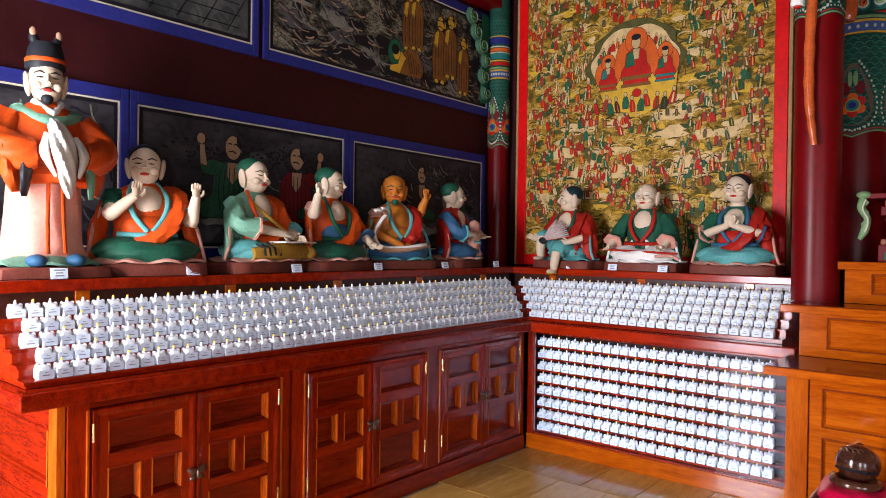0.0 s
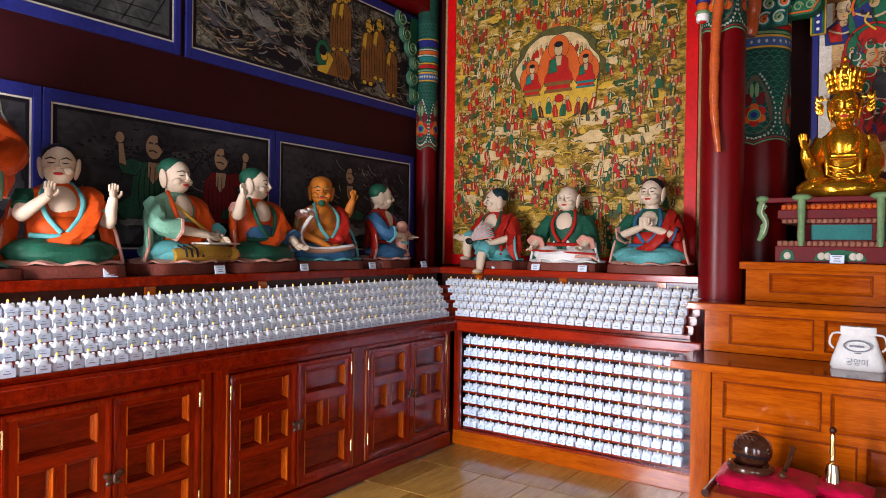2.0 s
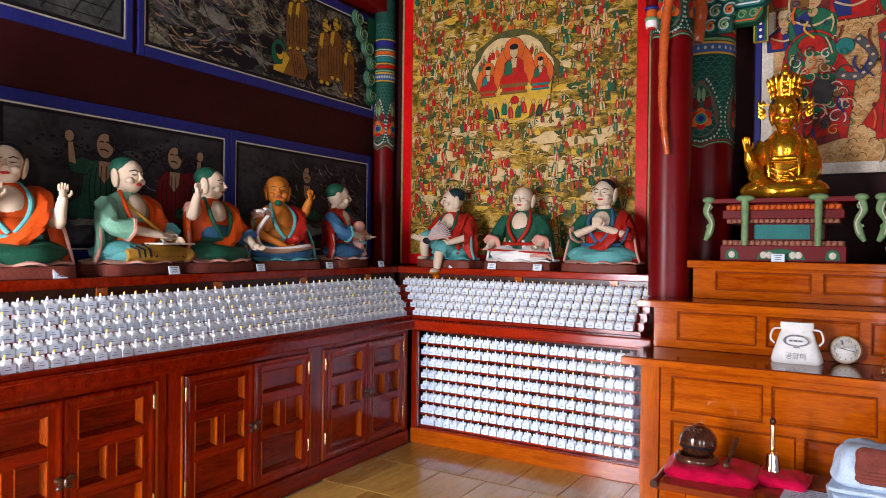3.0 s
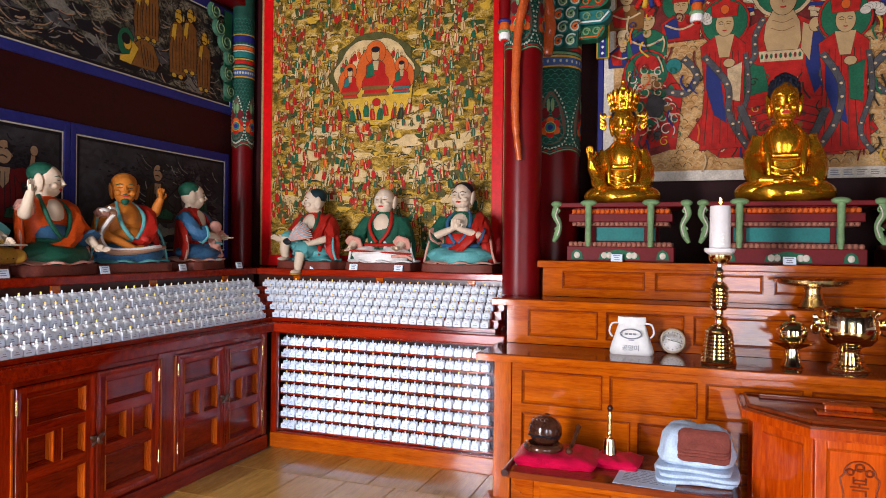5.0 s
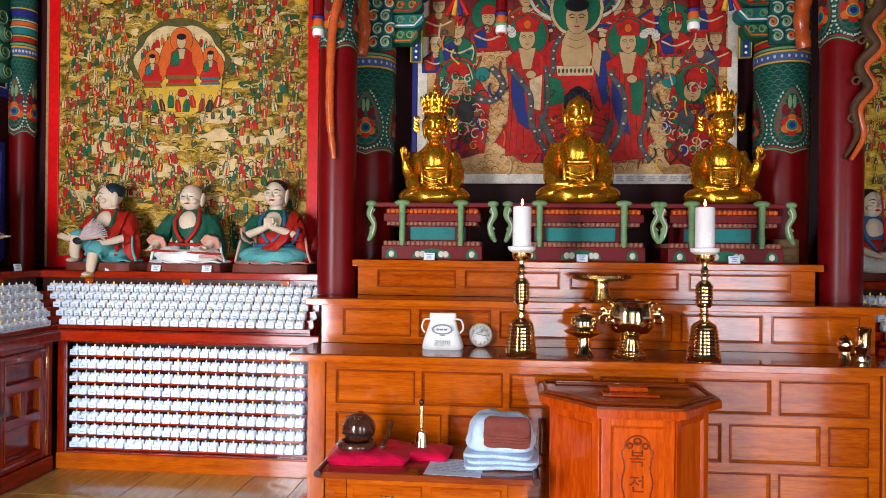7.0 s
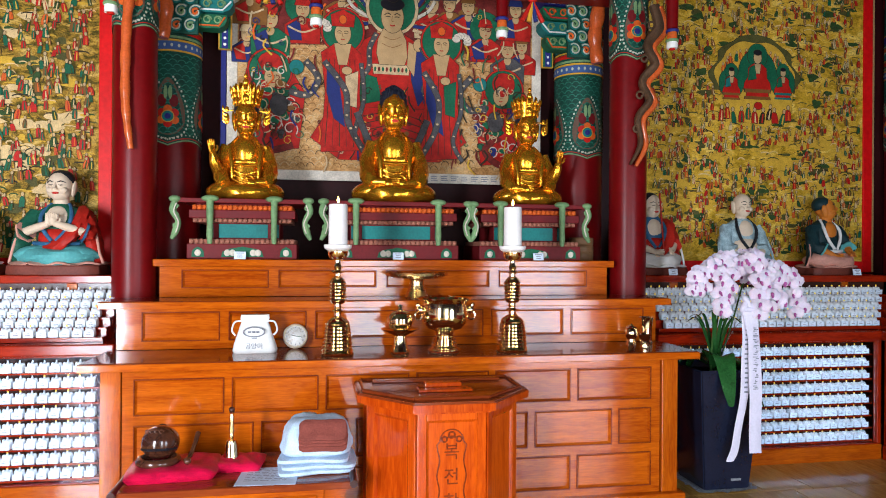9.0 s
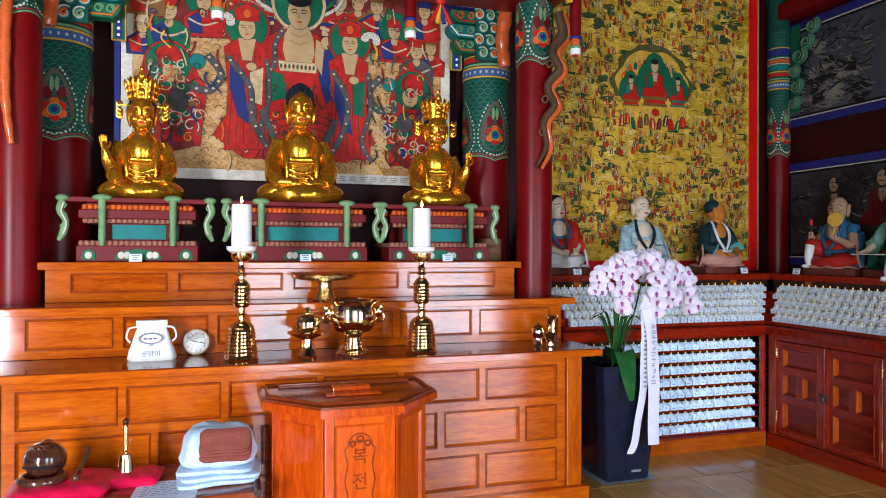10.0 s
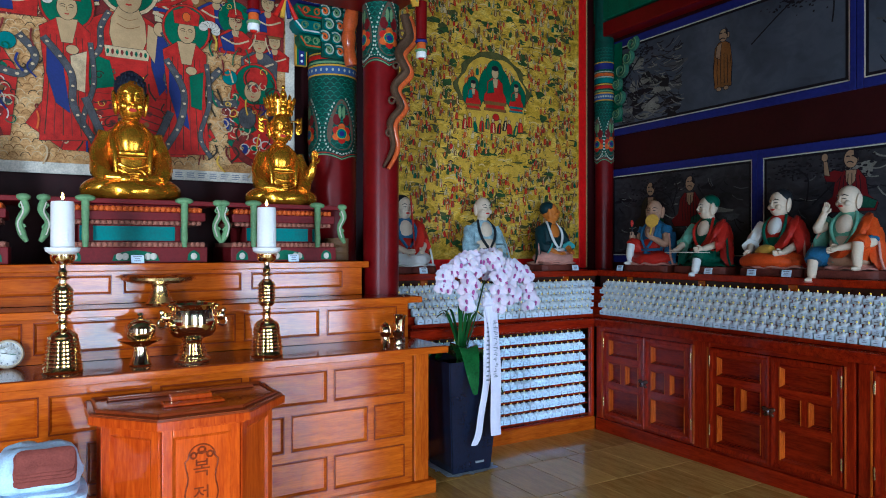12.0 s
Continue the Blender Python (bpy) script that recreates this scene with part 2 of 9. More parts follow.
def lathe(bm, profile, at=(0, 0, 0), seg=28, mi=0, squash=1.0, turn=None):
    """Turns (radius, height) pairs round the z axis."""
    rings = []
    for r, z in profile:
        ring = []
        for k in range(seg):
            a = 2 * math.pi * k / seg
            v = Vector((r * math.cos(a), r * math.sin(a) * squash, z))
            if turn is not None:
                v = turn @ v
            ring.append(bm.verts.new(v + Vector(at)))
        rings.append(ring)
    for a, b in zip(rings, rings[1:]):
        for k in range(seg):
            f = bm.faces.new((a[k], a[(k + 1) % seg], b[(k + 1) % seg], b[k]))
            f.material_index = mi
    for ring, end in ((rings[0], profile[0]), (rings[-1], profile[-1])):
        if end[0] > 1e-4:
            bm.faces.new(ring).material_index = mi


def blob(bm, at, size, mi=0, turn=(0, 0, 0), u=20, v=12, folds=0.0, freq=6.0, flat=None):
    """An ellipsoid, with optional cloth-like folds, optionally cut flat below a height."""
    m = Euler([radians(a) for a in turn]).to_matrix()
    rings = []
    for j in range(v + 1):
        th = math.pi * j / v
        ring = []
        for k in range(u):
            a = 2 * math.pi * k / u
            s = 1.0 + folds * math.sin(freq * a + 2.6 * math.sin(th * 2.2)) * math.sin(th)
            p = Vector((math.sin(th) * math.cos(a) * size[0] * s, math.sin(th) * math.sin(a) * size[1] * s, math.cos(th) * size[2]))
            p = m @ p + Vector(at)
            if flat is not None and p.z < flat:
                p.z = flat
            ring.append(p)
        rings.append(ring)
    top = bm.verts.new(rings[0][0])
    low = bm.verts.new(rings[-1][0])
    vr = [[bm.verts.new(p) for p in r] for r in rings[1:-1]]
    for k in range(u):
        bm.faces.new((top, vr[0][k], vr[0][(k + 1) % u])).material_index = mi
        bm.faces.new((low, vr[-1][(k + 1) % u], vr[-1][k])).material_index = mi
    for a, b in zip(vr, vr[1:]):
        for k in range(u):
            bm.faces.new((a[k], b[k], b[(k + 1) % u], a[(k + 1) % u])).material_index = mi


def tube(bm, pts, radii, mi=0, seg=12, folds=0.0, freq=5, ends=True, oval=1.0, turn=0.0):
    """A tube along points, with a radius at each."""
    pts = [Vector(p) for p in pts]
    if not isinstance(radii, (list, tuple)):
        radii = [radii] * len(pts)
    rings = []
    side = None
    for i, p in enumerate(pts):
        d = (pts[min(i + 1, len(pts) - 1)] - pts[max(i - 1, 0)]).normalized()
        if side is None:
            side = d.orthogonal().normalized()
            side = Matrix.Rotation(turn, 3, d) @ side
        side = (side - d * side.dot(d)).normalized()
        up = d.cross(side)
        ring = []
        for k in range(seg):
            a = 2 * math.pi * k / seg
            r = radii[i] * (1 + folds * math.sin(freq * a + i * 0.8))
            ring.append(bm.verts.new(p + side * (r * math.cos(a)) + up * (r * math.sin(a) * oval)))
        rings.append(ring)
    for a, b in zip(rings, rings[1:]):
        for k in range(seg):
            bm.faces.new((a[k], a[(k + 1) % seg], b[(k + 1) % seg], b[k])).material_index = mi
    if ends:
        for ring, s in ((rings[0], -1), (rings[-1], 1)):
            bm.faces.new(ring).material_index = mi


def smooth_path(pts, n=6):
    """Points on a soft curve through the given ones."""
    pts = [Vector(p) for p in pts]
    out = []
    for i in range(len(pts) - 1):
        p0, p1, p2, p3 = pts[max(i - 1, 0)], pts[i], pts[i + 1], pts[min(i + 2, len(pts) - 1)]
        for k in range(n):
            t = k / n
            out.append(0.5 * ((2 * p1) + (p2 - p0) * t + (2 * p0 - 5 * p1 + 4 * p2 - p3) * t * t + (3 * p1 - p0 - 3 * p2 + p3) * t ** 3))
    out.append(pts[-1])
    return out


def spread(values, n=6):
    """Values eased over the same steps as smooth_path."""
    out = []
    for a, b in zip(values, values[1:]):
        out += [a + (b - a) * k / n for k in range(n)]
    return out + [values[-1]]


def prism(bm, outline, y0, y1, mi=0):
    """A flat shape in x and z, with thickness from y0 (front) to y1."""
    a = [bm.verts.new((x, y0, z)) for x, z in outline]
    b = [bm.verts.new((x, y1, z)) for x, z in outline]
    fs = [bm.faces.new(a), bm.faces.new(b[::-1])]
    n = len(outline)
    fs += [bm.faces.new((a[k], b[k], b[(k + 1) % n], a[(k + 1) % n])) for k in range(n)]
    for f in fs:
        f.material_index = mi
    return fs


def slab(bm, outline, z0, z1, mi=0, inset=0.0):
    """A plan outline in x and y, with thickness in z; the lower edge may be drawn in."""
    c = Vector((sum(p[0] for p in outline) / len(outline), sum(p[1] for p in outline) / len(outline)))
    low = [bm.verts.new((c.x + (x - c.x) * (1 - inset), c.y + (y - c.y) * (1 - inset), z0)) for x, y in outline]
    up = [bm.verts.new((x, y, z1)) for x, y in outline]
    n = len(outline)
    fs = [bm.faces.new(low[::-1]), bm.faces.new(up)]
    fs += [bm.faces.new((low[k], low[(k + 1) % n], up[(k + 1) % n], up[k])) for k in range(n)]
    for f in fs:
        f.material_index = mi
    return fs


def ellipse(cx, cz, rx, rz, n=20, a0=0.0, a1=2 * math.pi):
    full = abs(a1 - a0) > 6.2
    return [(cx + rx * math.cos(a0 + (a1 - a0) * k / (n if full else n - 1)), cz + rz * math.sin(a0 + (a1 - a0) * k / (n if full else n - 1))) for k in range(n)]


def fielded(bm, x0, x1, z0, z1, y, depth=0.012, slope=0.014, mi=0, raise_=0.0):
    """A sunk panel: four sloping sides from the face at y back to the panel's ground."""
    a = [(x0, z0), (x1, z0), (x1, z1), (x0, z1)]
    b = [(x0 + slope, z0 + slope), (x1 - slope, z0 + slope), (x1 - slope, z1 - slope), (x0 + slope, z1 - slope)]
    va = [bm.verts.new((x, y, z)) for x, z in a]
    vb = [bm.verts.new((x, y + depth, z)) for x, z in b]
    for k in range(4):
        bm.faces.new((va[k], va[(k + 1) % 4], vb[(k + 1) % 4], vb[k])).material_index = mi
    bm.faces.new(vb).material_index = mi


def bare():
    return bmesh.new()


def moulded(bm, x0, x1, z0, z1, profile, mi=0):
    """A mitred frame of moulding: profile gives (inset, depth) from the outer edge inwards."""
    loops = []
    for d, y in profile:
        loops.append([bm.verts.new(p) for p in ((x0 + d, y, z0 + d), (x1 - d, y, z0 + d), (x1 - d, y, z1 - d), (x0 + d, y, z1 - d))])
    for a, b in zip(loops, loops[1:]):
        for k in range(4):
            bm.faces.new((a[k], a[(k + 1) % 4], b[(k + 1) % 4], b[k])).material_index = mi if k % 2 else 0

# ---------------------------------------------------------------- the hall
XW, XE, YN, YS, TOP = 0.69, 9.34, 6.36, 0.30, 4.30

bm = bare()
box(bm, XW - 0.3, XE + 0.3, YS - 0.6, YN + 0.3, -0.12, -0.006)
floor = fixed("floor", bm, JOINT, "pale varnished wooden floor")
bm = bare()
box(bm, -40, 50, -60, YS - 0.6, -0.5, -0.35)
ground = fixed("ground", bm, paint("pale_yard_gravel", (0.42, 0.38, 0.33), 0.9, scale=2), "pale gravel yard outside the doors")
bm = bare()
box(bm, XW - 0.25, XW, YS - 0.25, YN + 0.25, 0, TOP)
fixed("wall_west", bm, WALL, "dark maroon painted wall")
bm = bare()
box(bm, XE, XE + 0.25, YS - 0.25, YN + 0.25, 0, TOP)
fixed("wall_east", bm, WALL, "dark maroon painted wall")
bm = bare()
box(bm, XW, XE, YN, YN + 0.25, 0, TOP)
fixed("wall_north", bm, WALL, "dark maroon painted wall behind the altar")
bm = bare()
for x0, x1 in ((XW, 1.35), (2.12, 3.8), (6.2, 6.8), (8.2, XE)):
    box(bm, x0, x1, YS - 0.25, YS, 0, TOP)
for x0, x1 in ((1.35, 2.12), (3.8, 6.2), (6.8, 8.2)):
    box(bm, x0, x1, YS - 0.25, YS, 2.5, TOP)
# added pier, out of view, keeps west doorway light off the east side
box(bm, 2.76, 3.00, YS, YS + 0.80, 0, TOP)
fixed("wall_south", bm, WALL, "front wall with three open doorways and an added unseen light-blocking pier")
bm = bare()
box(bm, XW - 0.25, XE + 0.25, YS - 0.25, YN + 0.25, TOP, TOP + 0.2)
for k in range(9):
    box(bm, XW, XE, 0.6 + k * 0.7, 0.72 + k * 0.7, TOP - 0.1, TOP, mi=1)
fixed("ceiling", bm, [paint("ceiling_green", (0.02, 0.07, 0.045), 0.6), MAROON], "dark green ceiling with red joists")

# floor boards: short wide tiles of wood
TW, TL = 0.325, 0.52
bm = bare()
box(bm, 0, TW - 0.004, 0, TL - 0.004, -0.008, 0.0, 0.0015, seg=1)
tile_mesh = mesh_of("floor_tile", bm, FLOORW)
for j in range(11):
    for i in range(22):
        x = 1.65 + (i * TW) - (0.14 if j % 2 else 0.0)
        y = 5.555 - (j + 1) * TL
        if x + TW < 1.5 or x > 8.45:
            continue
        tile = new("floor_tile", tile_mesh)
        tile.location = (x, y, 0)
        tile.parent = floor



# ---------------------------------------------------------------- low cabinets along the side walls
def leaf(parent, x0, x1, z0, z1, y, hinge_left):
    """One cupboard door: stiles, rails and four sunk panels, hinges."""
    w, s = x1 - x0, 0.062
    h = z1 - z0
    q = bare()
    box(q, 0.004, w - 0.004, 0.036, 0.042, 0.004, h - 0.004)
    d = part("door", q, CAB, parent, at=pose(x0, y, z0))
    for a, b in ((0, s), (w - s, w)):
        q = bare()
        box(q, a, b, 0.0, 0.035, 0, h, 0.003)
        part("stile", q, CAB, d)
    for a, b in ((0, 0.055), (0.24, 0.295), (0.445, 0.50), (h - 0.055, h)):
        q = bare()
        box(q, s, w - s, 0.0, 0.035, a, b)
        part("rail", q, CABH, d)
    q = bare()
    box(q, w / 2 - 0.024, w / 2 + 0.024, 0.0, 0.035, 0.295, 0.445)
    part("stile", q, CAB, d)
    rows = ((0.055, 0.24), (0.295, 0.445), (0.50, h - 0.055))
    for k, (a, b) in enumerate(rows):
        spans = ((s, w / 2 - 0.024), (w / 2 + 0.024, w - s)) if k == 1 else ((s, w - s),)
        for u0, u1 in spans:
            q = bare()
            # upright sides coloured orange as if lit, level sides kept dark red
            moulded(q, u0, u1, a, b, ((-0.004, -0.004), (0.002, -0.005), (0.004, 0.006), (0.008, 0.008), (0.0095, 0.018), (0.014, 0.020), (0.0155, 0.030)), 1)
            part("bead", q, [PANELW, LITBEAD], d, "stepped moulding, doorway light coloured into its orange uprights")
            q = bare()
            box(q, u0 + 0.0152, u1 - 0.0152, 0.029, 0.035, a + 0.0152, b - 0.0152)
            part("panel", q, PANELW, d)
    q = bare()
    moulded(q, 0.0, w, 0.0, h, ((0.001, -0.0005), (0.004, -0.006), (0.014, -0.006), (0.030, -0.0005)))
    part("edge_moulding", q, CAB, d)
    for zz in (h * 0.14, h * 0.82):
        q = bare()
        hx = 0.004 if hinge_left else w - 0.004
        tube(q, [(hx, -0.006, zz), (hx, -0.006, zz + 0.07)], 0.0045, seg=8)
        part("hinge", q, DULLBRASS, d, "brass butt hinge", smooth=True)
    return d


def clasp(parent, x, z, y):
    """A carved butterfly pull across the two doors."""
    q = bare()
    for sx in (-1, 1):
        blob(q, (x + sx * 0.022, y - 0.014, z + 0.014), (0.026, 0.012, 0.016), turn=(0, -sx * 25, 0), u=10, v=7)
        blob(q, (x + sx * 0.018, y - 0.012, z - 0.014), (0.020, 0.010, 0.012), turn=(0, sx * 35, 0), u=10, v=7)
    blob(q, (x, y - 0.020, z), (0.010, 0.013, 0.022), u=10, v=7)
    part("handle", q, MOKTAK, parent, "dark carved butterfly-shaped pull", smooth=True)


def cabinet(at, x0, x1, label):
    """A cupboard unit with two doors, front at local y = 0."""
    c = thing("cabinet", at, label, "cabinet", "low cabinets along the walls")
    for a, b in ((x0 - 0.085, x0), (x1, x1 + 0.065)):
        q = bare()
        box(q, a, b, 0.0, 0.05, 0.10, 0.84, 0.004)
        part("post", q, CAB, c)
    for a, b in ((0.80, 0.84), (0.10, 0.115)):
        q = bare()
        box(q, x0, x1, 0.012, 0.05, a, b)
        part("rail", q, CABH, c)
    q = bare()
    box(q, x0 - 0.085, x1 + 0.065, 0.05, 0.85, 0.10, 0.84)
    part("body", q, CAB, c)
    q = bare()
    box(q, x0 - 0.085, x1 + 0.065, -0.010, 0.84, 0.0, 0.098, 0.004)
    part("plinth", q, CABH, c)
    # post beads share the orange that stands in for doorway light
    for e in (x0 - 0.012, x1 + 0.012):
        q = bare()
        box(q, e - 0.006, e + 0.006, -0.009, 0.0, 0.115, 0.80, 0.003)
        part("bead", q, LITBEAD, c)
    mid = (x0 + x1) / 2
    leaf(c, x0 + 0.002, mid - 0.002, 0.117, 0.798, -0.004, True)
    leaf(c, mid + 0.002, x1 - 0.002, 0.117, 0.798, -0.004, False)
    clasp(c, mid, 0.455, -0.006)
    return c


CX = 1.615            # front of the west cabinets
for a, b in ((2.47, 3.33), (3.495, 4.385), (4.525, 5.385)):
    cabinet(pose(CX, 0, 0, 0, 0, 90), a, b, "low red-brown varnished cabinet with two panelled doors")
end = thing("cabinet_end", pose((XW + CX) / 2, 2.383, 0.10), "red-brown panelled wooden end of the low cabinets", "cabinet end")
half = (CX - XW) / 2
# front corner stile also coloured orange as if lit from the doorway
for x0, x1, z0, z1, mt in ((half - 0.075, half - 0.002, 0.0, 0.74, LITBEAD), (-half, -half + 0.08, 0.0, 0.74, CAB), (-half + 0.081, half - 0.076, 0.0, 0.10, CABH), (-half + 0.081, half - 0.076, 0.63, 0.74, CABH), (-half + 0.081, half - 0.076, 0.34, 0.42, CABH)):
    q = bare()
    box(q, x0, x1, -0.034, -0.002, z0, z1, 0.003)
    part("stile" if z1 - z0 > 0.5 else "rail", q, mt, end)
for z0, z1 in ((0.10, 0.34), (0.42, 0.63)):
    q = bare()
    # uprights again in the lit orange, level sides dark
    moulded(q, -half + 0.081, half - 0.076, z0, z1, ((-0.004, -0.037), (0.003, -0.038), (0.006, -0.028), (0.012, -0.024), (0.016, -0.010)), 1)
    part("bead", q, [PANELW, LITBEAD], end, "stepped moulding, doorway light coloured into its orange uprights")
    q = bare()
    box(q, -half + 0.096, half - 0.091, -0.011, -0.002, z0 + 0.0155, z1 - 0.0155)
    part("panel", q, PANELW, end)
EX = 8.40
for a, b in ((-5.385, -4.525), (-4.385, -3.495), (-3.33, -2.47)):
    cabinet(pose(EX, 0, 0, 0, 0, -90), a, b, "low red-brown varnished cabinet with two panelled doors in shade")


def worktop(name, x0, x1, y0, y1, label):
    q = bare()
    box(q, x0, x1, y0, y1, 0.842, 0.905, 0.008, seg=3)
    solo(name, q, CABH, Matrix(), label, "worktop")


worktop("worktop", XW + 0.002, 1.70, 2.20, 5.405, "long dark red varnished wooden worktop on low cabinets")
worktop("worktop", 8.315, XE - 0.002, 2.20, 5.405, "long dark red varnished wooden worktop on low cabinets")
worktop("worktop", XW + 0.002, 3.38, 5.407, YN - 0.002, "red varnished worktop over the lamp cabinet")
worktop("worktop", 6.66, XE - 0.002, 5.407, YN - 0.002, "red varnished worktop over the lamp cabinet")

# stepped stands and ledge for statues
STEP_X = [1.605 - 0.07 * i for i in range(5)]     # step noses on the west side


def stand(name, side):
    t = thing(name, pose(0, 0, 0.907), "stepped dark red wooden stand for rows of small lamps", "stand", "stepped lamp stands")
    for i, x in enumerate(STEP_X):
        z = 0.93 + 0.05 * i - 0.907
        y = 5.515 + 0.07 * i
        if side == "west":
            b = (x - 0.068, x, 2.25, y)
            n = (x - 0.068, x + 0.006, 2.24, y)
        elif side == "east":
            b = (10.015 - x, 10.015 - x + 0.068, 2.25, y)
            n = (10.015 - x - 0.006, 10.015 - x + 0.068, 2.24, y)
        elif side == "left":
            b = (x, 3.29, y, y + 0.068)
            n = (x, 3.29, y - 0.006, y + 0.068)
        else:
            b = (6.72, 10.015 - x, y, y + 0.068)
            n = (6.72, 10.015 - x, y - 0.006, y + 0.068)
        q = bare()
        box(q, *b, 0.0, z - 0.012)
        part("riser", q, CABH, t)
        q = bare()
        box(q, *n, z - 0.0115, z + 0.0015, 0.002)
        part("step", q, CABH, t)


for s in ("west", "east", "left", "right"):
    stand("stepped_stand", s)


def ledge(name, x0, x1, y0, y1, front):
    """The shelf on which the statues sit, with a backing board under its front."""
    t = thing(name, pose((x0 + x1) / 2, (y0 + y1) / 2, 0.907), "dark red wooden ledge carrying statues", "ledge", "statue ledges")
    inv = t.matrix_basis.inverted()
    q = bare()
    box(q, x0, x1, y0, y1, 1.222, 1.272, 0.006)
    bmesh.ops.transform(q, matrix=inv, verts=q.verts)
    part("shelf", q, CABH, t)
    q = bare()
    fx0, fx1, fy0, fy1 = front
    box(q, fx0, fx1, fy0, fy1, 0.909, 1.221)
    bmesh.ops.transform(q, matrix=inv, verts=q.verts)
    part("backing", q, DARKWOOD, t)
    n = max(2, int(max(fx1 - fx0, fy1 - fy0) / 0.62))
    for k in range(n):
        q = bare()
        if fx1 - fx0 > fy1 - fy0:
            c = fx0 + (k + 0.5) * (fx1 - fx0) / n
            box(q, c - 0.03, c + 0.03, fy0 - 0.012, fy0 - 0.001, 1.165, 1.221, 0.002)
        else:
            c = fy0 + (k + 0.5) * (fy1 - fy0) / n
            sgn = 1 if fx0 < 5 else -1
            e = fx1 if sgn > 0 else fx0
            box(q, e + 0.001 * sgn, e + 0.012 * sgn, c - 0.03, c + 0.03, 1.165, 1.221, 0.002)
        bmesh.ops.transform(q, matrix=inv, verts=q.verts)
        part("block", q, ALTAR, t, "orange wooden block")


ledge("statue_ledge", XW + 0.002, 1.225, 2.22, 5.868, (1.16, 1.20, 2.24, 5.86))
ledge("statue_ledge", 8.79, XE - 0.002, 2.22, 5.868, (8.815, 8.855, 2.24, 5.86))
ledge("statue_ledge", XW + 0.002, 3.36, 5.870, YN - 0.002, (1.226, 3.36, 5.895, 5.93))
ledge("statue_ledge", 6.68, XE - 0.002, 5.870, YN - 0.002, (6.68, 8.79, 5.895, 5.93))


# ---------------------------------------------------------------- glazed lamp cabinets beside the altar
ROWS_Z = [0.125 + 0.0865 * k for k in range(8)]


def lamp_cabinet(x0, x1):
    t = thing("lamp_cabinet", pose((x0 + x1) / 2, 5.49, 0), "low red wooden cabinet with glazed front and lamp shelves", "cabinet", "glazed lamp cabinets")
    inv = t.matrix_basis.inverted()

    def add(name, faces, mat, label=""):
        q = bare()
        for f in faces:
            box(q, *f)
        bmesh.ops.transform(q, matrix=inv, verts=q.verts)
        return part(name, q, mat, t, label)

    add("plinth", [(x0, x1, 5.482, 5.52, 0.0, 0.105, 0.004)], ALTAR, "orange-red skirting board")
    add("frame", [(x0, x0 + 0.045, 5.49, 5.53, 0.106, 0.84, 0.003)], CAB)
    add("frame", [(x1 - 0.03, x1, 5.49, 5.53, 0.106, 0.84, 0.003)], CAB)
    add("frame", [(x0 + 0.046, x1 - 0.031, 5.49, 5.53, 0.822, 0.84, 0.002)], CABH)
    add("frame", [(x0 + 0.046, x1 - 0.031, 5.49, 5.53, 0.106, 0.112, 0.0)], CABH)
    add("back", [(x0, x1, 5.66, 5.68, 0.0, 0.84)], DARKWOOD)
    for z in ROWS_Z:
        add("shelf", [(x0 + 0.046, x1 - 0.031, 5.535, 5.655, z - 0.009, z, 0.001)], CABH)
    pane = add("glass_pane", [(x0 + 0.047, x1 - 0.032, 5.512, 5.516, 0.1125, 0.8215)], GLASS, "clear glass front")
    pane.visible_shadow = False
    return t


lamp_cabinet(1.62, 3.40)
lamp_cabinet(6.62, 8.395)


# ---------------------------------------------------------------- the small lamp jars
def jar_shapes():
    """Body with rounded shoulders, tilted name card in front, amber tip."""
    body = bare()
    lathe(body, [(0.0, 0.0), (0.0240, 0.0), (0.0285, 0.007), (0.0298, 0.026), (0.0285, 0.039), (0.0235, 0.0465), (0.013, 0.0500), (0.0068, 0.0515), (0.0058, 0.0585), (0.0, 0.0595)], seg=12)
    for v in body.verts:
        a = math.atan2(v.co.y, v.co.x)
        k = 1 + 0.045 * math.cos(6 * a) * (1 if math.hypot(v.co.x, v.co.y) > 0.012 else 0)
        v.co.x, v.co.y = v.co.x * k, v.co.y * k
    for sx in (-1, 1):
        blob(body, (sx * 0.019, 0, 0.0445), (0.0095, 0.013, 0.0105), u=6, v=4)
    card = bare()
    box(card, -0.0265, 0.0265, -0.0345, -0.0318, 0.001, 0.0345)
    tip = bare()
    blob(tip, (0, 0, 0.0625), (0.0050, 0.0050, 0.0072), u=6, v=4)
    marks = bare()
    box(marks, -0.014, 0.012, -0.0353, -0.0346, 0.014, 0.0175)
    box(marks, -0.006, 0.007, -0.0353, -0.0346, 0.025, 0.0272)
    return body, card, tip, marks


jb, jc, jt, jm = jar_shapes()
J_BODY, J_CARD = mesh_of("jar_body", jb, CERAMIC, True), mesh_of("name_card", jc, CARD)
J_TIP, J_MARK = mesh_of("amber_tip", jt, LED, True), mesh_of("writing", jm, INKBAR)
J_TIP_OFF = J_TIP.copy()
J_TIP_OFF.materials.clear()
J_TIP_OFF.materials.append(CERAMIC)


def lamp_jar(m, lit=True):
    ob = tagged(new("lamp_jar", J_BODY), "small white ceramic lamp jar with amber tip", "lamp", "rows of small lamp jars")
    ob.matrix_basis = m
    for nm, me in (("name_card", J_CARD), ("tip", J_TIP if lit else J_TIP_OFF), ("writing", J_MARK)):
        c = new(nm, me)
        c.parent = ob
    return ob


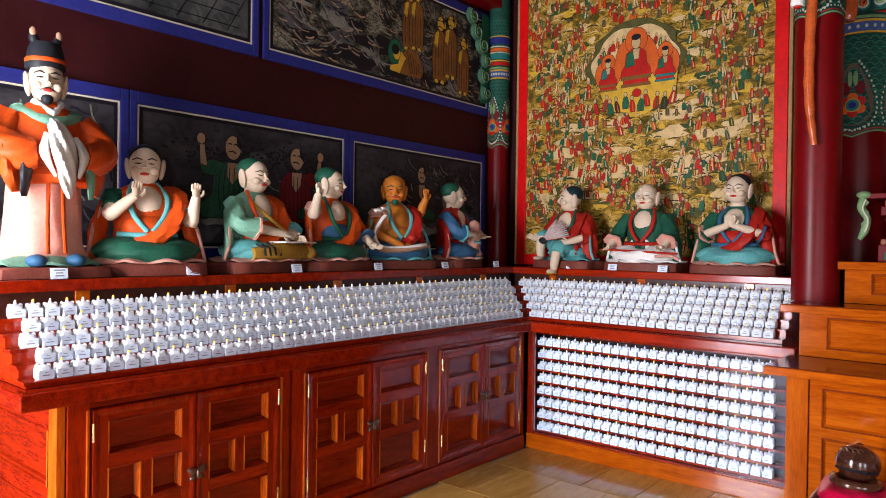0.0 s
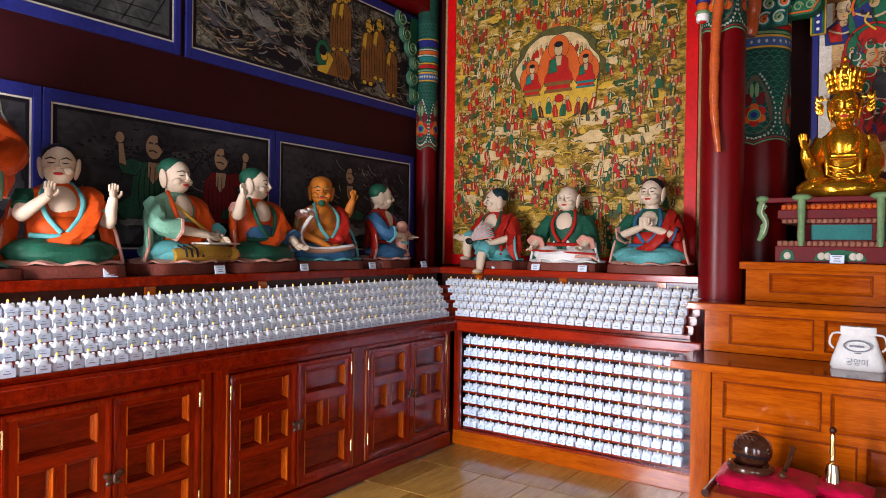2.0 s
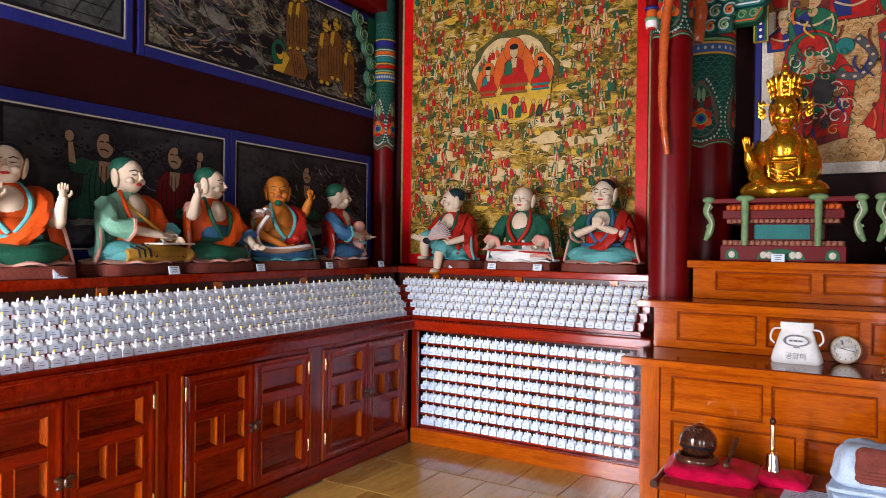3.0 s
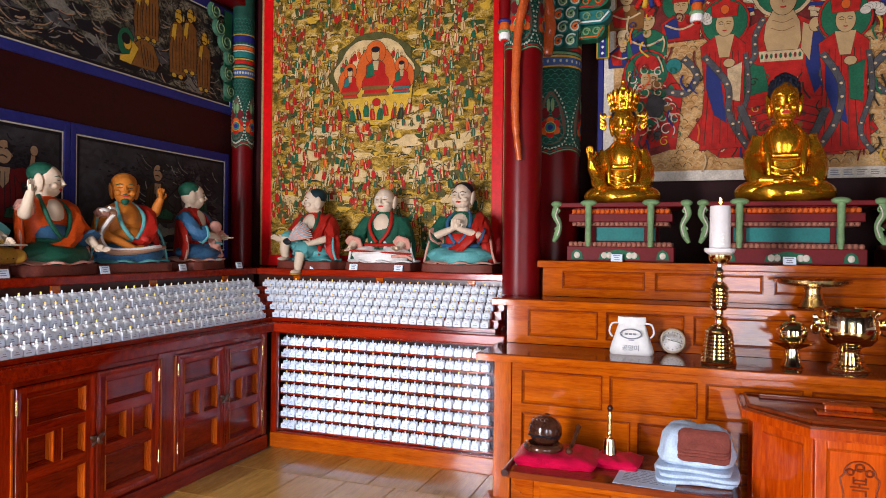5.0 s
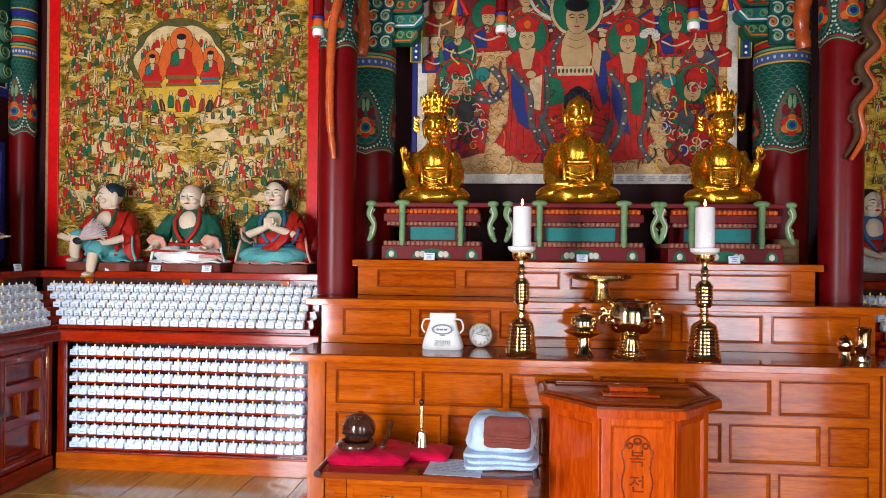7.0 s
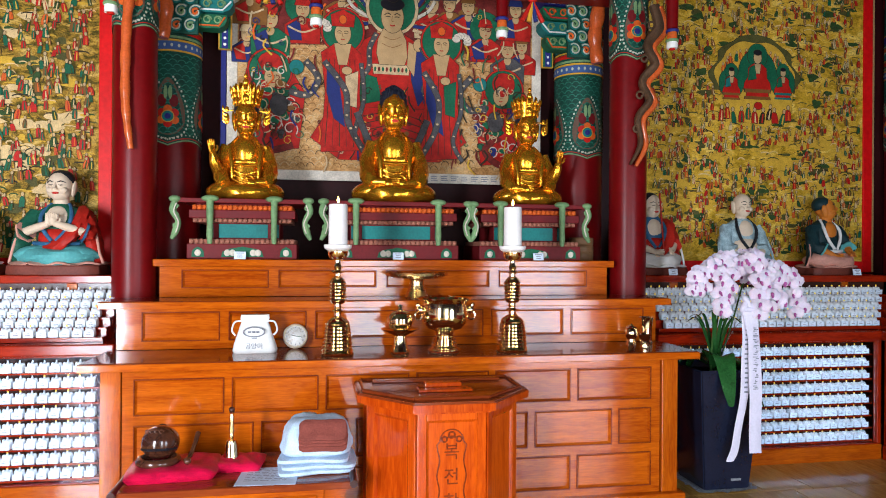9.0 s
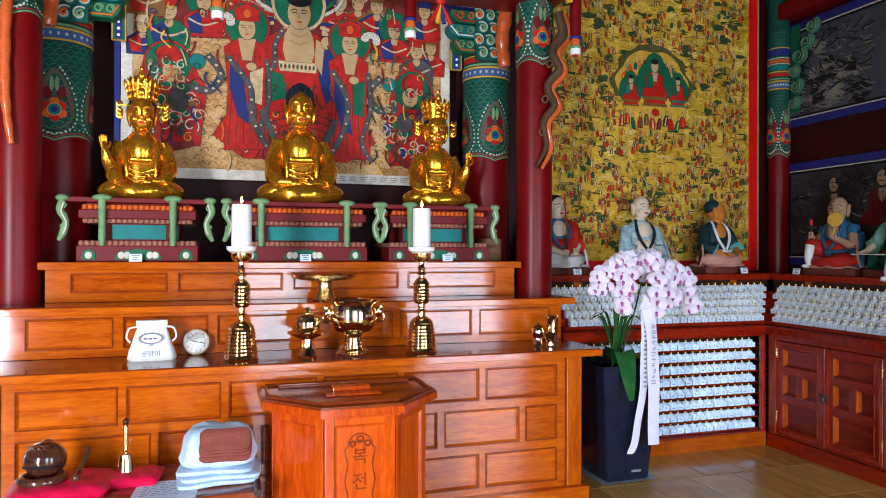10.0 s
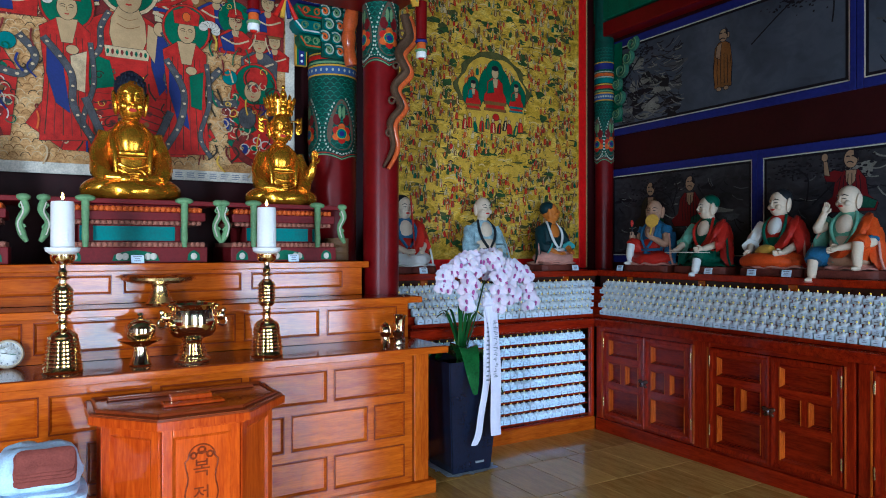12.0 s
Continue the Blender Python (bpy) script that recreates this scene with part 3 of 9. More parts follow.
def jar_bank(places, label):
    """Further rows of the same jars, joined."""
    vs, fs, mi = [], [], []
    for m, lit in places:
        for k, me in enumerate((J_BODY, J_CARD, J_TIP if lit else J_TIP_OFF, J_MARK)):
            base = len(vs)
            vs += [tuple(m @ v.co) for v in me.vertices]
            for p in me.polygons:
                fs.append(tuple(base + i for i in p.vertices))
                mi.append(0 if (k == 2 and not lit) else k)
    me = bpy.data.meshes.new("lamp_jars")
    me.from_pydata(vs, [], fs)
    for mat in (CERAMIC, CARD, LED, INKBAR):
        me.materials.append(mat)
    me.polygons.foreach_set("material_index", mi)
    me.polygons.foreach_set("use_smooth", [k != 1 for k in mi])
    ob = new("lamp_jars", me)
    tagged(ob, label, "lamp", kind="stuff")


rng = random.Random(5)
PITCH = 0.0632


def jit():
    return rng.uniform(-0.002, 0.002)


west, east, north_w, north_e, cab_w, cab_e = [], [], [], [], [], []
for i in range(5):
    z = 0.9325 + 0.05 * i
    n = int((5.50 + 0.07 * i - 2.31) / PITCH)
    for k in range(n):
        y = 2.315 + k * PITCH + (0.03 if i % 2 else 0)
        west.append((pose(1.572 - 0.07 * i + jit(), y + jit(), z, 0, 0, 90 + rng.uniform(-4, 4)), rng.random() < 0.45))
        east.append((pose(8.443 + 0.07 * i + jit(), y + jit(), z, 0, 0, -90 + rng.uniform(-4, 4)), rng.random() < 0.96))
    n = int((3.265 - (1.64 - 0.07 * i)) / PITCH) + 1
    for k in range(n):
        x = 1.635 - 0.07 * i + k * PITCH
        north_w.append((pose(x + jit(), 5.552 + 0.07 * i + jit(), z, 0, 0, rng.uniform(-4, 4)), rng.random() < 0.45))
        north_e.append((pose(10.015 - x + jit(), 5.552 + 0.07 * i + jit(), z, 0, 0, rng.uniform(-4, 4)), rng.random() < 0.96))
for z in ROWS_Z:
    for k in range(25):
        x = 1.698 + k * PITCH
        cab_w.append((pose(x + jit(), 5.578 + jit(), z + 0.0005, 0, 0, rng.uniform(-4, 4)), rng.random() < 0.35))
        cab_e.append((pose(10.015 - x + jit(), 5.578 + jit(), z + 0.0005, 0, 0, rng.uniform(-4, 4)), rng.random() < 0.96))
for m, lit in west:
    lamp_jar(m, lit)
jar_bank(east, "five stepped rows of small white lamp jars glowing amber")
jar_bank(north_w, "five stepped rows of small white lamp jars")
jar_bank(north_e, "five stepped rows of small white lamp jars glowing amber")
jar_bank(cab_w, "eight shelves of small white lamp jars behind glass")
jar_bank(cab_e, "eight shelves of small white lamp jars glowing behind glass")


# ---------------------------------------------------------------- the stepped altar
altar = thing("altar", pose(5.0, 4.93, 0), "three-tiered orange varnished wooden altar with panelled front", "altar")
A_INV = altar.matrix_basis.inverted()


def altar_part(name, q, mat, label=""):
    bmesh.ops.transform(q, matrix=A_INV, verts=q.verts)
    return part(name, q, mat, altar, label)


def altar_tier(x0, x1, y, z0, z1, fields, face=ALTAR):
    """A panelled front: solid body, face board and sunk panels with a moulding."""
    q = bare()
    box(q, x0, x1, y + 0.014, YN - 0.01, z0, z1)
    altar_part("body", q, face)
    # face board as strips between the panels, row by row
    q = bare()
    rows = sorted({(f[2], f[3]) for f in fields})
    zs = z0
    for a, b in rows:
        box(q, x0, x1, y, y + 0.013, zs, a)
        xs = x0
        for f in sorted(k for k in fields if (k[2], k[3]) == (a, b)):
            box(q, xs, f[0], y, y + 0.013, a, b)
            xs = f[1]
        box(q, xs, x1, y, y + 0.013, a, b)
        zs = b
    box(q, x0, x1, y, y + 0.013, zs, z1)
    altar_part("face_board", q, face)
    for f in fields:
        q = bare()
        fielded(q, *f, y, 0.0115, 0.010)
        altar_part("panel", q, ALTAR)
        q = bare()
        w = 0.007
        for (a, b, c, d) in ((f[0] - w, f[0], f[2] - w, f[3] + w), (f[1], f[1] + w, f[2] - w, f[3] + w), (f[0], f[1], f[2] - w, f[2]), (f[0], f[1], f[3], f[3] + w)):
            box(q, a, b, y - 0.005, y - 0.0005, c, d, 0.0015, seg=1)
        altar_part("moulding", q, TOPWOOD)


def row(x0, x1, z0, z1, cuts, gap=0.05):
    edges = [x0] + list(cuts) + [x1]
    return [(a + gap / 2, b - gap / 2, z0, z1) for a, b in zip(edges, edges[1:])]


f1 = row(3.585, 6.385, 0.615, 0.785, (4.055, 4.525, 5.0, 5.435, 5.905)) + row(3.585, 6.385, 0.365, 0.555, (3.74, 4.20, 4.68, 5.25, 5.66, 6.15)) + row(3.585, 6.385, 0.125, 0.305, (4.055, 4.525, 5.0, 5.435, 5.905))
altar_tier(3.55, 6.42, 4.93, 0.08, 0.838, f1)
for x in (3.50, 6.475):
    q = bare()
    box(q, x - 0.048, x + 0.048, 4.915, 5.0, 0.08, 0.838, 0.004)
    altar_part("post", q, ALTAR_UP)
q = bare()
box(q, 3.40, 6.56, 4.885, 5.02, 0.0, 0.079, 0.006)
altar_part("plinth", q, ALTAR)
q = bare()
box(q, 3.37, 6.62, 4.86, 5.40, 0.840, 0.882, 0.007, seg=3)
altar_part("top", q, TOPWOOD, "glossy red-brown table top")
f2 = row(3.525, 6.53, 0.935, 1.085, (3.985, 4.46, 4.98, 5.50, 6.005), 0.06)
altar_tier(3.42, 6.59, 5.31, 0.884, 1.112, f2)
q = bare()
box(q, 3.345, 6.655, 5.25, 5.86, 1.113, 1.154, 0.007, seg=3)
altar_part("top", q, TOPWOOD, "glossy red-brown shelf")
f3 = row(3.676, 6.27, 1.213, 1.311, (4.235, 4.889, 5.61), 0.07)
altar_tier(3.581, 6.381, 5.58, 1.156, 1.336, f3)
q = bare()
box(q, 3.555, 6.408, 5.52, 6.20, 1.337, 1.380, 0.006, seg=3)
altar_part("top", q, ALTAR, "orange wooden upper shelf")
for x0, x1, y0, y1, z0, z1 in ((3.37, 6.62, 4.86, 5.40, 0.840, 0.878), (3.345, 6.655, 5.25, 5.86, 1.113, 1.150)):
    q = bare()
    box(q, x0 - 0.005, x1 + 0.005, y0 - 0.008, y0 - 0.0005, z0, z1, 0.003)
    altar_part("nosing", q, ALTAR, "orange front edge of the top")
    for a, b in ((x0 - 0.008, x0 - 0.0005), (x1 + 0.0005, x1 + 0.008)):
        q = bare()
        box(q, a, b, y0, y1, z0, z1, 0.003)
        altar_part("nosing", q, ALTAR, "orange end edge of the top")


# ---------------------------------------------------------------- columns
def column(x, y, r, z0, z1, mat=COLUMN):
    t = thing("column", pose(x, y, z0), "round dark red lacquered wooden column", "column", "columns of the hall")
    q = bare()
    h = z1 - z0
    lathe(q, [(r, 0), (r * 1.01, h * 0.4), (r * 0.99, h)], seg=40)
    part("shaft", q, mat, t, smooth=True)
    return t


CAPGREEN = paint("capital_green", (0.010, 0.062, 0.042), 0.5, vary=0.3, scale=14)
SCALEG = paint("capital_scale_line", (0.030, 0.17, 0.12), 0.5, vary=0.2)
DOTS = paint("capital_dot", (0.46, 0.48, 0.38), 0.5)


def painted_capital(t, r, z0, z1):
    """The patterned upper part of a column: bands, drop-shaped flower field, scales."""
    base = t.matrix_basis.translation.z
    a, b = z0 - base, z1 - base
    rr = r + 0.004
    q = bare()
    n = 40
    low = [a + 0.035 * abs(math.sin(k * math.pi / n * 4)) for k in range(n)]
    rows_ = [[q.verts.new((rr * math.cos(2 * math.pi * k / n), rr * math.sin(2 * math.pi * k / n), low[k])) for k in range(n)], [q.verts.new((rr * math.cos(2 * math.pi * k / n), rr * math.sin(2 * math.pi * k / n), b)) for k in range(n)]]
    for k in range(n):
        q.faces.new((rows_[0][k], rows_[0][(k + 1) % n], rows_[1][(k + 1) % n], rows_[1][k]))
    part("capital", q, CAPGREEN, t, "green capital painted with flowers and bands", smooth=True)

    def ring(z, hh, mat, nm, extra=0.003):
        q = bare()
        lathe(q, [(rr, z), (rr + extra, z + 0.002), (rr + extra, z + hh - 0.002), (rr, z + hh)], seg=40)
        part(nm, q, mat, t, smooth=True)

    zb = a + 0.62
    ring(zb - 0.012, 0.012, YELLOW, "band")
    ring(zb, 0.055, paint("band_blue", (0.05, 0.10, 0.26), 0.5), "band")
    ring(zb + 0.055, 0.014, YELLOW, "band")
    ring(zb + 0.075, 0.016, GREEN2, "band")

    def on(ang, z, lift=0.006):
        return Vector(((rr + lift) * math.cos(ang), (rr + lift) * math.sin(ang), z))

    def disc(ang, z, rx, rz, mat, nm, lift, q=None):
        own = q is None
        q = q or bare()
        vs = []
        for k in range(14):
            w = 2 * math.pi * k / 14
            vs.append(q.verts.new(on(ang + rx * math.cos(w) / rr, z + rz * math.sin(w), lift)))
        q.faces.new(vs)
        if own:
            part(nm, q, mat, t)
        return q

    dots = bare()
    for k in range(26):
        disc(2 * math.pi * k / 26, zb + 0.028, 0.008, 0.011, DOTS, "", 0.0045, dots)
    part("dots", dots, DOTS, t)
    for face in (-90, 0, 180, 90):
        fa = radians(face)
        q = bare()
        outline = []
        for k in range(30):
            w = 2 * math.pi * k / 30
            zz = math.sin(w)
            wide = 0.105 * (0.45 + 0.55 * (1 - zz) / 2 * 1.3) * min(1.15, r / 0.14)
            outline.append(q.verts.new(on(fa + math.cos(w) * wide / rr, a + 0.255 + zz * 0.185, 0.0035)))
        q.faces.new(outline)
        part("field", q, paint("field_brown", (0.13, 0.075, 0.05), 0.6), t)
        q = bare()
        for k in range(34):
            w = math.pi * (0.55 + 1.0) + (k - 16.5) / 34 * 5.2
            zz = math.sin(w)
            wide = 0.125 * (0.45 + 0.55 * (1 - zz) / 2 * 1.3) * min(1.15, r / 0.14)
            disc(fa + math.cos(w) * wide / rr, a + 0.255 + zz * 0.21, 0.0062, 0.0075, DOTS, "", 0.004, q)
        part("dots", q, DOTS, t)
        for k in range(6):
            w = 2 * math.pi * k / 6 + math.pi / 6
            disc(fa + 0.046 * math.cos(w) / rr, a + 0.19 + 0.046 * math.sin(w), 0.027, 0.027, ORANGE if k % 2 else REDP, "petal", 0.005)
        disc(fa, a + 0.19, 0.040, 0.040, YELLOW, "flower_centre", 0.0058)
        disc(fa, a + 0.19, 0.035, 0.035, TEAL, "flower_centre", 0.0064)
        disc(fa, a + 0.19, 0.019, 0.019, BLUE, "flower_centre", 0.007)
        for sx in (-1, 1):
            disc(fa + sx * 0.036 / rr, a + 0.290, 0.027, 0.040, MAROON, "petal", 0.0048)
            disc(fa + sx * 0.014 / rr, a + 0.345, 0.012, 0.045, GREEN2, "petal", 0.0052)
    for rows_of, mat, nm in ((range(0, 17), SCALEG, "scales"), (range(24, 34), SCALEG, "scales")):
        q = bare()
        for j in rows_of:
            for k in range(20):
                w = 2 * math.pi * (k + 0.5 * (j % 2)) / 20
                z = a + 0.070 + j * 0.031
                if z > b - 0.03:
                    continue
                half = math.pi * rr / 20
                outer, inner = [], []
                for s in np.linspace(0.15, math.pi - 0.15, 7):
                    for f, line in ((1.0, outer), (0.80, inner)):
                        line.append(q.verts.new(on(w + f * half * math.cos(s) / rr, z + f * 0.026 * math.sin(s), 0.0018)))
                for m in range(6):
                    q.faces.new((outer[m], outer[m + 1], inner[m + 1], inner[m]))
        part(nm, q, mat, t, "painted green scale curls")
    # hem: cream line, red line and dots along the scalloped edge
    for lift, wide, mat in ((0.014, 0.008, GREEN2), (0.030, 0.005, REDP)):
        q = bare()
        lo = [q.verts.new(on(2 * math.pi * k / n, low[k] + lift - 0.012, 0.0026)) for k in range(n)]
        hi = [q.verts.new(on(2 * math.pi * k / n, low[k] + lift - 0.012 + wide, 0.0026)) for k in range(n)]
        for k in range(n):
            q.faces.new((lo[k], lo[(k + 1) % n], hi[(k + 1) % n], hi[k]))
        part("hem", q, mat, t)
    q = bare()
    for k in range(n):
        disc(2 * math.pi * k / n, low[k] + 0.040, 0.0045, 0.005, DOTS, "", 0.003, q)
    part("dots", q, DOTS, t)
    # collars above the band
    for zc, hh, mat in ((0.105, 0.030, REDP), (0.140, 0.012, YELLOW), (0.160, 0.045, TEAL), (0.210, 0.012, DOTS), (0.226, 0.030, ORANGE), (0.262, 0.010, DOTS), (0.290, 0.060, BLUE), (0.352, 0.010, YELLOW)):
        if zb + zc + hh < b - 0.01:
            ring(zb + zc, hh, mat, "band")


for x in (3.425, 6.553):
    c = column(x, 5.64, 0.122, 1.1545, TOP)
    painted_capital(c, 0.122, 2.70, TOP)
for x in (3.545, 6.385):
    c = column(x, 6.12, 0.172, 0.0, TOP)
    painted_capital(c, 0.172, 2.10, TOP)
for x in (0.785, 9.250):
    c = column(x, 6.262, 0.088, 1.273, TOP)
    painted_capital(c, 0.088, 2.28, TOP)


# ---------------------------------------------------------------- painted pictures: flat, plain shapes on painted grounds
INKWALL = scenery("ink_landscape", (0.026, 0.024, 0.027), (0.044, 0.041, 0.046), (0.064, 0.059, 0.062), 1.6, (1, 1, 1.4), 0.5, 0.28)
INKUP = scenery("ink_rocks", (0.012, 0.012, 0.012), (0.09, 0.082, 0.06), (0.30, 0.27, 0.19), 6.5, (1, 1, 1.3), 0.55, 0.75)
INKEAST = scenery("ink_mist", (0.055, 0.061, 0.080), (0.078, 0.086, 0.110), (0.098, 0.108, 0.135), 1.1, (1, 1, 1.3), 0.45, 0.12)
OCHRE = scenery("ochre_landscape", (0.10, 0.075, 0.008), (0.44, 0.25, 0.028), (0.66, 0.44, 0.11), 8.5, (1, 1, 1.7), 0.6, 0.55)
GILT = scenery("gilt_landscape", (0.38, 0.23, 0.012), (0.68, 0.40, 0.030), (0.86, 0.60, 0.12), 6.0, (1, 1, 1.7), 0.5, 0.35)
CLOUDTAN = scenery("tan_clouds", (0.40, 0.20, 0.065), (0.56, 0.31, 0.115), (0.64, 0.40, 0.17), 8.0, (1, 1, 1.4), 0.6, 0.35)
PSKIN = paint("painted_pale", (0.50, 0.34, 0.16), 0.6)
POLIVE = paint("painted_olive", (0.085, 0.080, 0.022), 0.6, vary=0.3, scale=20)
PDARK = paint("painted_umber", (0.035, 0.026, 0.014), 0.6)
PMOSS = paint("painted_moss", (0.035, 0.075, 0.020), 0.6, vary=0.3, scale=20)
PPALE = paint("painted_cloud", (0.66, 0.47, 0.22), 0.6, vary=0.2, scale=16)
PSAND = paint("painted_sand", (0.62, 0.37, 0.035), 0.6, vary=0.2, scale=16)
PINDIGO = paint("painted_indigo", (0.020, 0.030, 0.14), 0.6)
PROBE = paint("painted_brown_robe", (0.20, 0.085, 0.020), 0.6)
PGREY = paint("painted_grey_rock", (0.075, 0.072, 0.075), 0.6, vary=0.35, scale=18)
PICT = [REDP, GREEN, PDARK, ORANGE, WHITE, PSKIN, POLIVE, PMOSS, PPALE, PSAND, PINDIGO, PROBE, MAROON, TEAL, YELLOW, PGREY, BLACK]
R_, G_, D_, O_, W_, S_, OL_, MO_, PA_, SA_, IN_, BR_, MA_, TE_, YE_, GY_, BK_ = range(17)
prng = random.Random(11)


LAID = [0]
INK = [0.0]  # width of the dark outline round a painted shape


def sheet(bm, outline, layer, mi):
    """One flat painted shape, laid a hair in front of the ground and of those before it."""
    LAID[0] = LAID[0] + 1 if bm.faces else 0
    layer += LAID[0] * 1.6e-6
    if INK[0] > 0 and len(outline) > 3:
        cx = sum(p[0] for p in outline) / len(outline)
        cz = sum(p[1] for p in outline) / len(outline)
        rim = []
        for x, z in outline:
            d = math.hypot(x - cx, z - cz) or 1.0
            rim.append((x + (x - cx) / d * INK[0], z + (z - cz) / d * INK[0]))
        bm.faces.new([bm.verts.new((x, -layer + 2.5e-4, z)) for x, z in rim]).material_index = 2
    f = bm.faces.new([bm.verts.new((x, -layer, z)) for x, z in outline])
    f.material_index = mi


def patch(bm, x, z, rx, rz, layer, mi, n=14, rough=0.25):
    ph = prng.uniform(0, 6)
    pts = []
    for k in range(n):
        a = 2 * math.pi * k / n
        r = 1 + rough * math.sin(3 * a + ph) * 0.6 + prng.uniform(-rough, rough) * 0.6
        pts.append((x + rx * r * math.cos(a), z + rz * r * math.sin(a)))
    sheet(bm, pts, layer, mi)


def small_figure(bm, x, z, h, mi, layer=0.003, detail=True):
    """A plain robed shape: a robe, a second colour and a pale round."""
    w = h * prng.uniform(0.13, 0.21)
    lean = prng.uniform(-0.15, 0.15) * h
    sheet(bm, [(x - w, z), (x + w, z), (x + w * 1.05 + lean * 0.5, z + h * 0.35), (x + w * 0.75 + lean, z + h * 0.62), (x + lean, z + h * 0.72), (x - w * 0.75 + lean, z + h * 0.62), (x - w * 1.05 + lean * 0.5, z + h * 0.35)], layer, mi)
    if detail:
        m2 = prng.choice((G_, G_, R_, SA_, O_, MO_, PA_))
        sheet(bm, [(x - w * 0.1, z + h * 0.05), (x + w * 0.55, z + h * 0.02), (x + w * 0.3 + lean, z + h * 0.6), (x + lean * 0.8, z + h * 0.6)], layer + 0.0007, m2)
    sheet(bm, ellipse(x + lean * 1.2, z + h * 0.83, h * 0.10, h * 0.14, 8), layer + 0.0012, S_)


def crowd(bm, x0, x1, z0, z1, count, h, palette, skip):
    spots = []
    tries = 0
    while len(spots) < count and tries < count * 14:
        tries += 1
        x, z = prng.uniform(x0, x1), prng.uniform(z0, z1)
        if noise.noise((x * 2.6, z * 4.2, 3.1)) < -0.28 or any(sx0 < x < sx1 and sz0 < z < sz1 for sx0, sx1, sz0, sz1 in skip):
            continue
        if any(abs(x - a) < h * 0.26 and abs(z - b) < h * 0.34 for a, b in spots):
            continue
        spots.append((x, z))
    spots.sort(key=lambda s: -s[1])
    for i, (x, z) in enumerate(spots):
        small_figure(bm, x, z, h * prng.uniform(0.75, 1.2), prng.choice(palette), 0.003 + 0.0016 * i / max(1, len(spots)))


def seated_shape(bm, x, z, h, robe, trim, halo, layer=0.006, base=MA_, glow_disc=None):
    """A larger seated plain shape with round nimbus, on a stepped seat."""
    if glow_disc is not None:
        sheet(bm, ellipse(x, z + h * 0.50, h * 0.40, h * 0.46, 26), layer, glow_disc)
    sheet(bm, ellipse(x, z + h * 0.84, h * 0.21, h * 0.23, 22), layer + 0.0007, halo)
    body = [(x - h * 0.29, z + h * 0.20), (x + h * 0.29, z + h * 0.20), (x + h * 0.27, z + h * 0.32), (x + h * 0.20, z + h * 0.42), (x + h * 0.19, z + h * 0.60), (x + h * 0.08, z + h * 0.69), (x - h * 0.08, z + h * 0.69), (x - h * 0.19, z + h * 0.60), (x - h * 0.20, z + h * 0.42), (x - h * 0.27, z + h * 0.32)]
    sheet(bm, body, layer + 0.0014, robe)
    sheet(bm, [(x - h * 0.17, z + h * 0.60), (x - h * 0.20, z + h * 0.36), (x - h * 0.02, z + h * 0.40), (x - h * 0.06, z + h * 0.66)], layer + 0.002, trim)
    sheet(bm, [(x - h * 0.06, z + h * 0.68), (x - h * 0.03, z + h * 0.50), (x + h * 0.05, z + h * 0.50), (x + h * 0.07, z + h * 0.68)], layer + 0.0023, S_)
    sheet(bm, ellipse(x, z + h * 0.80, h * 0.085, h * 0.115, 14), layer + 0.0028, S_)
    sheet(bm, ellipse(x, z + h * 0.90, h * 0.085, h * 0.05, 12), layer + 0.0032, BK_)
    for k, (a, b, c) in enumerate(((0.28, 0.13, 0.20), (0.24, 0.06, 0.13), (0.28, 0.0, 0.06))):
        sheet(bm, [(x - h * a, z + h * b), (x + h * a, z + h * b), (x + h * a * 0.94, z + h * c), (x - h * a * 0.94, z + h * c)], layer + 0.0026, (base, R_, base)[k])


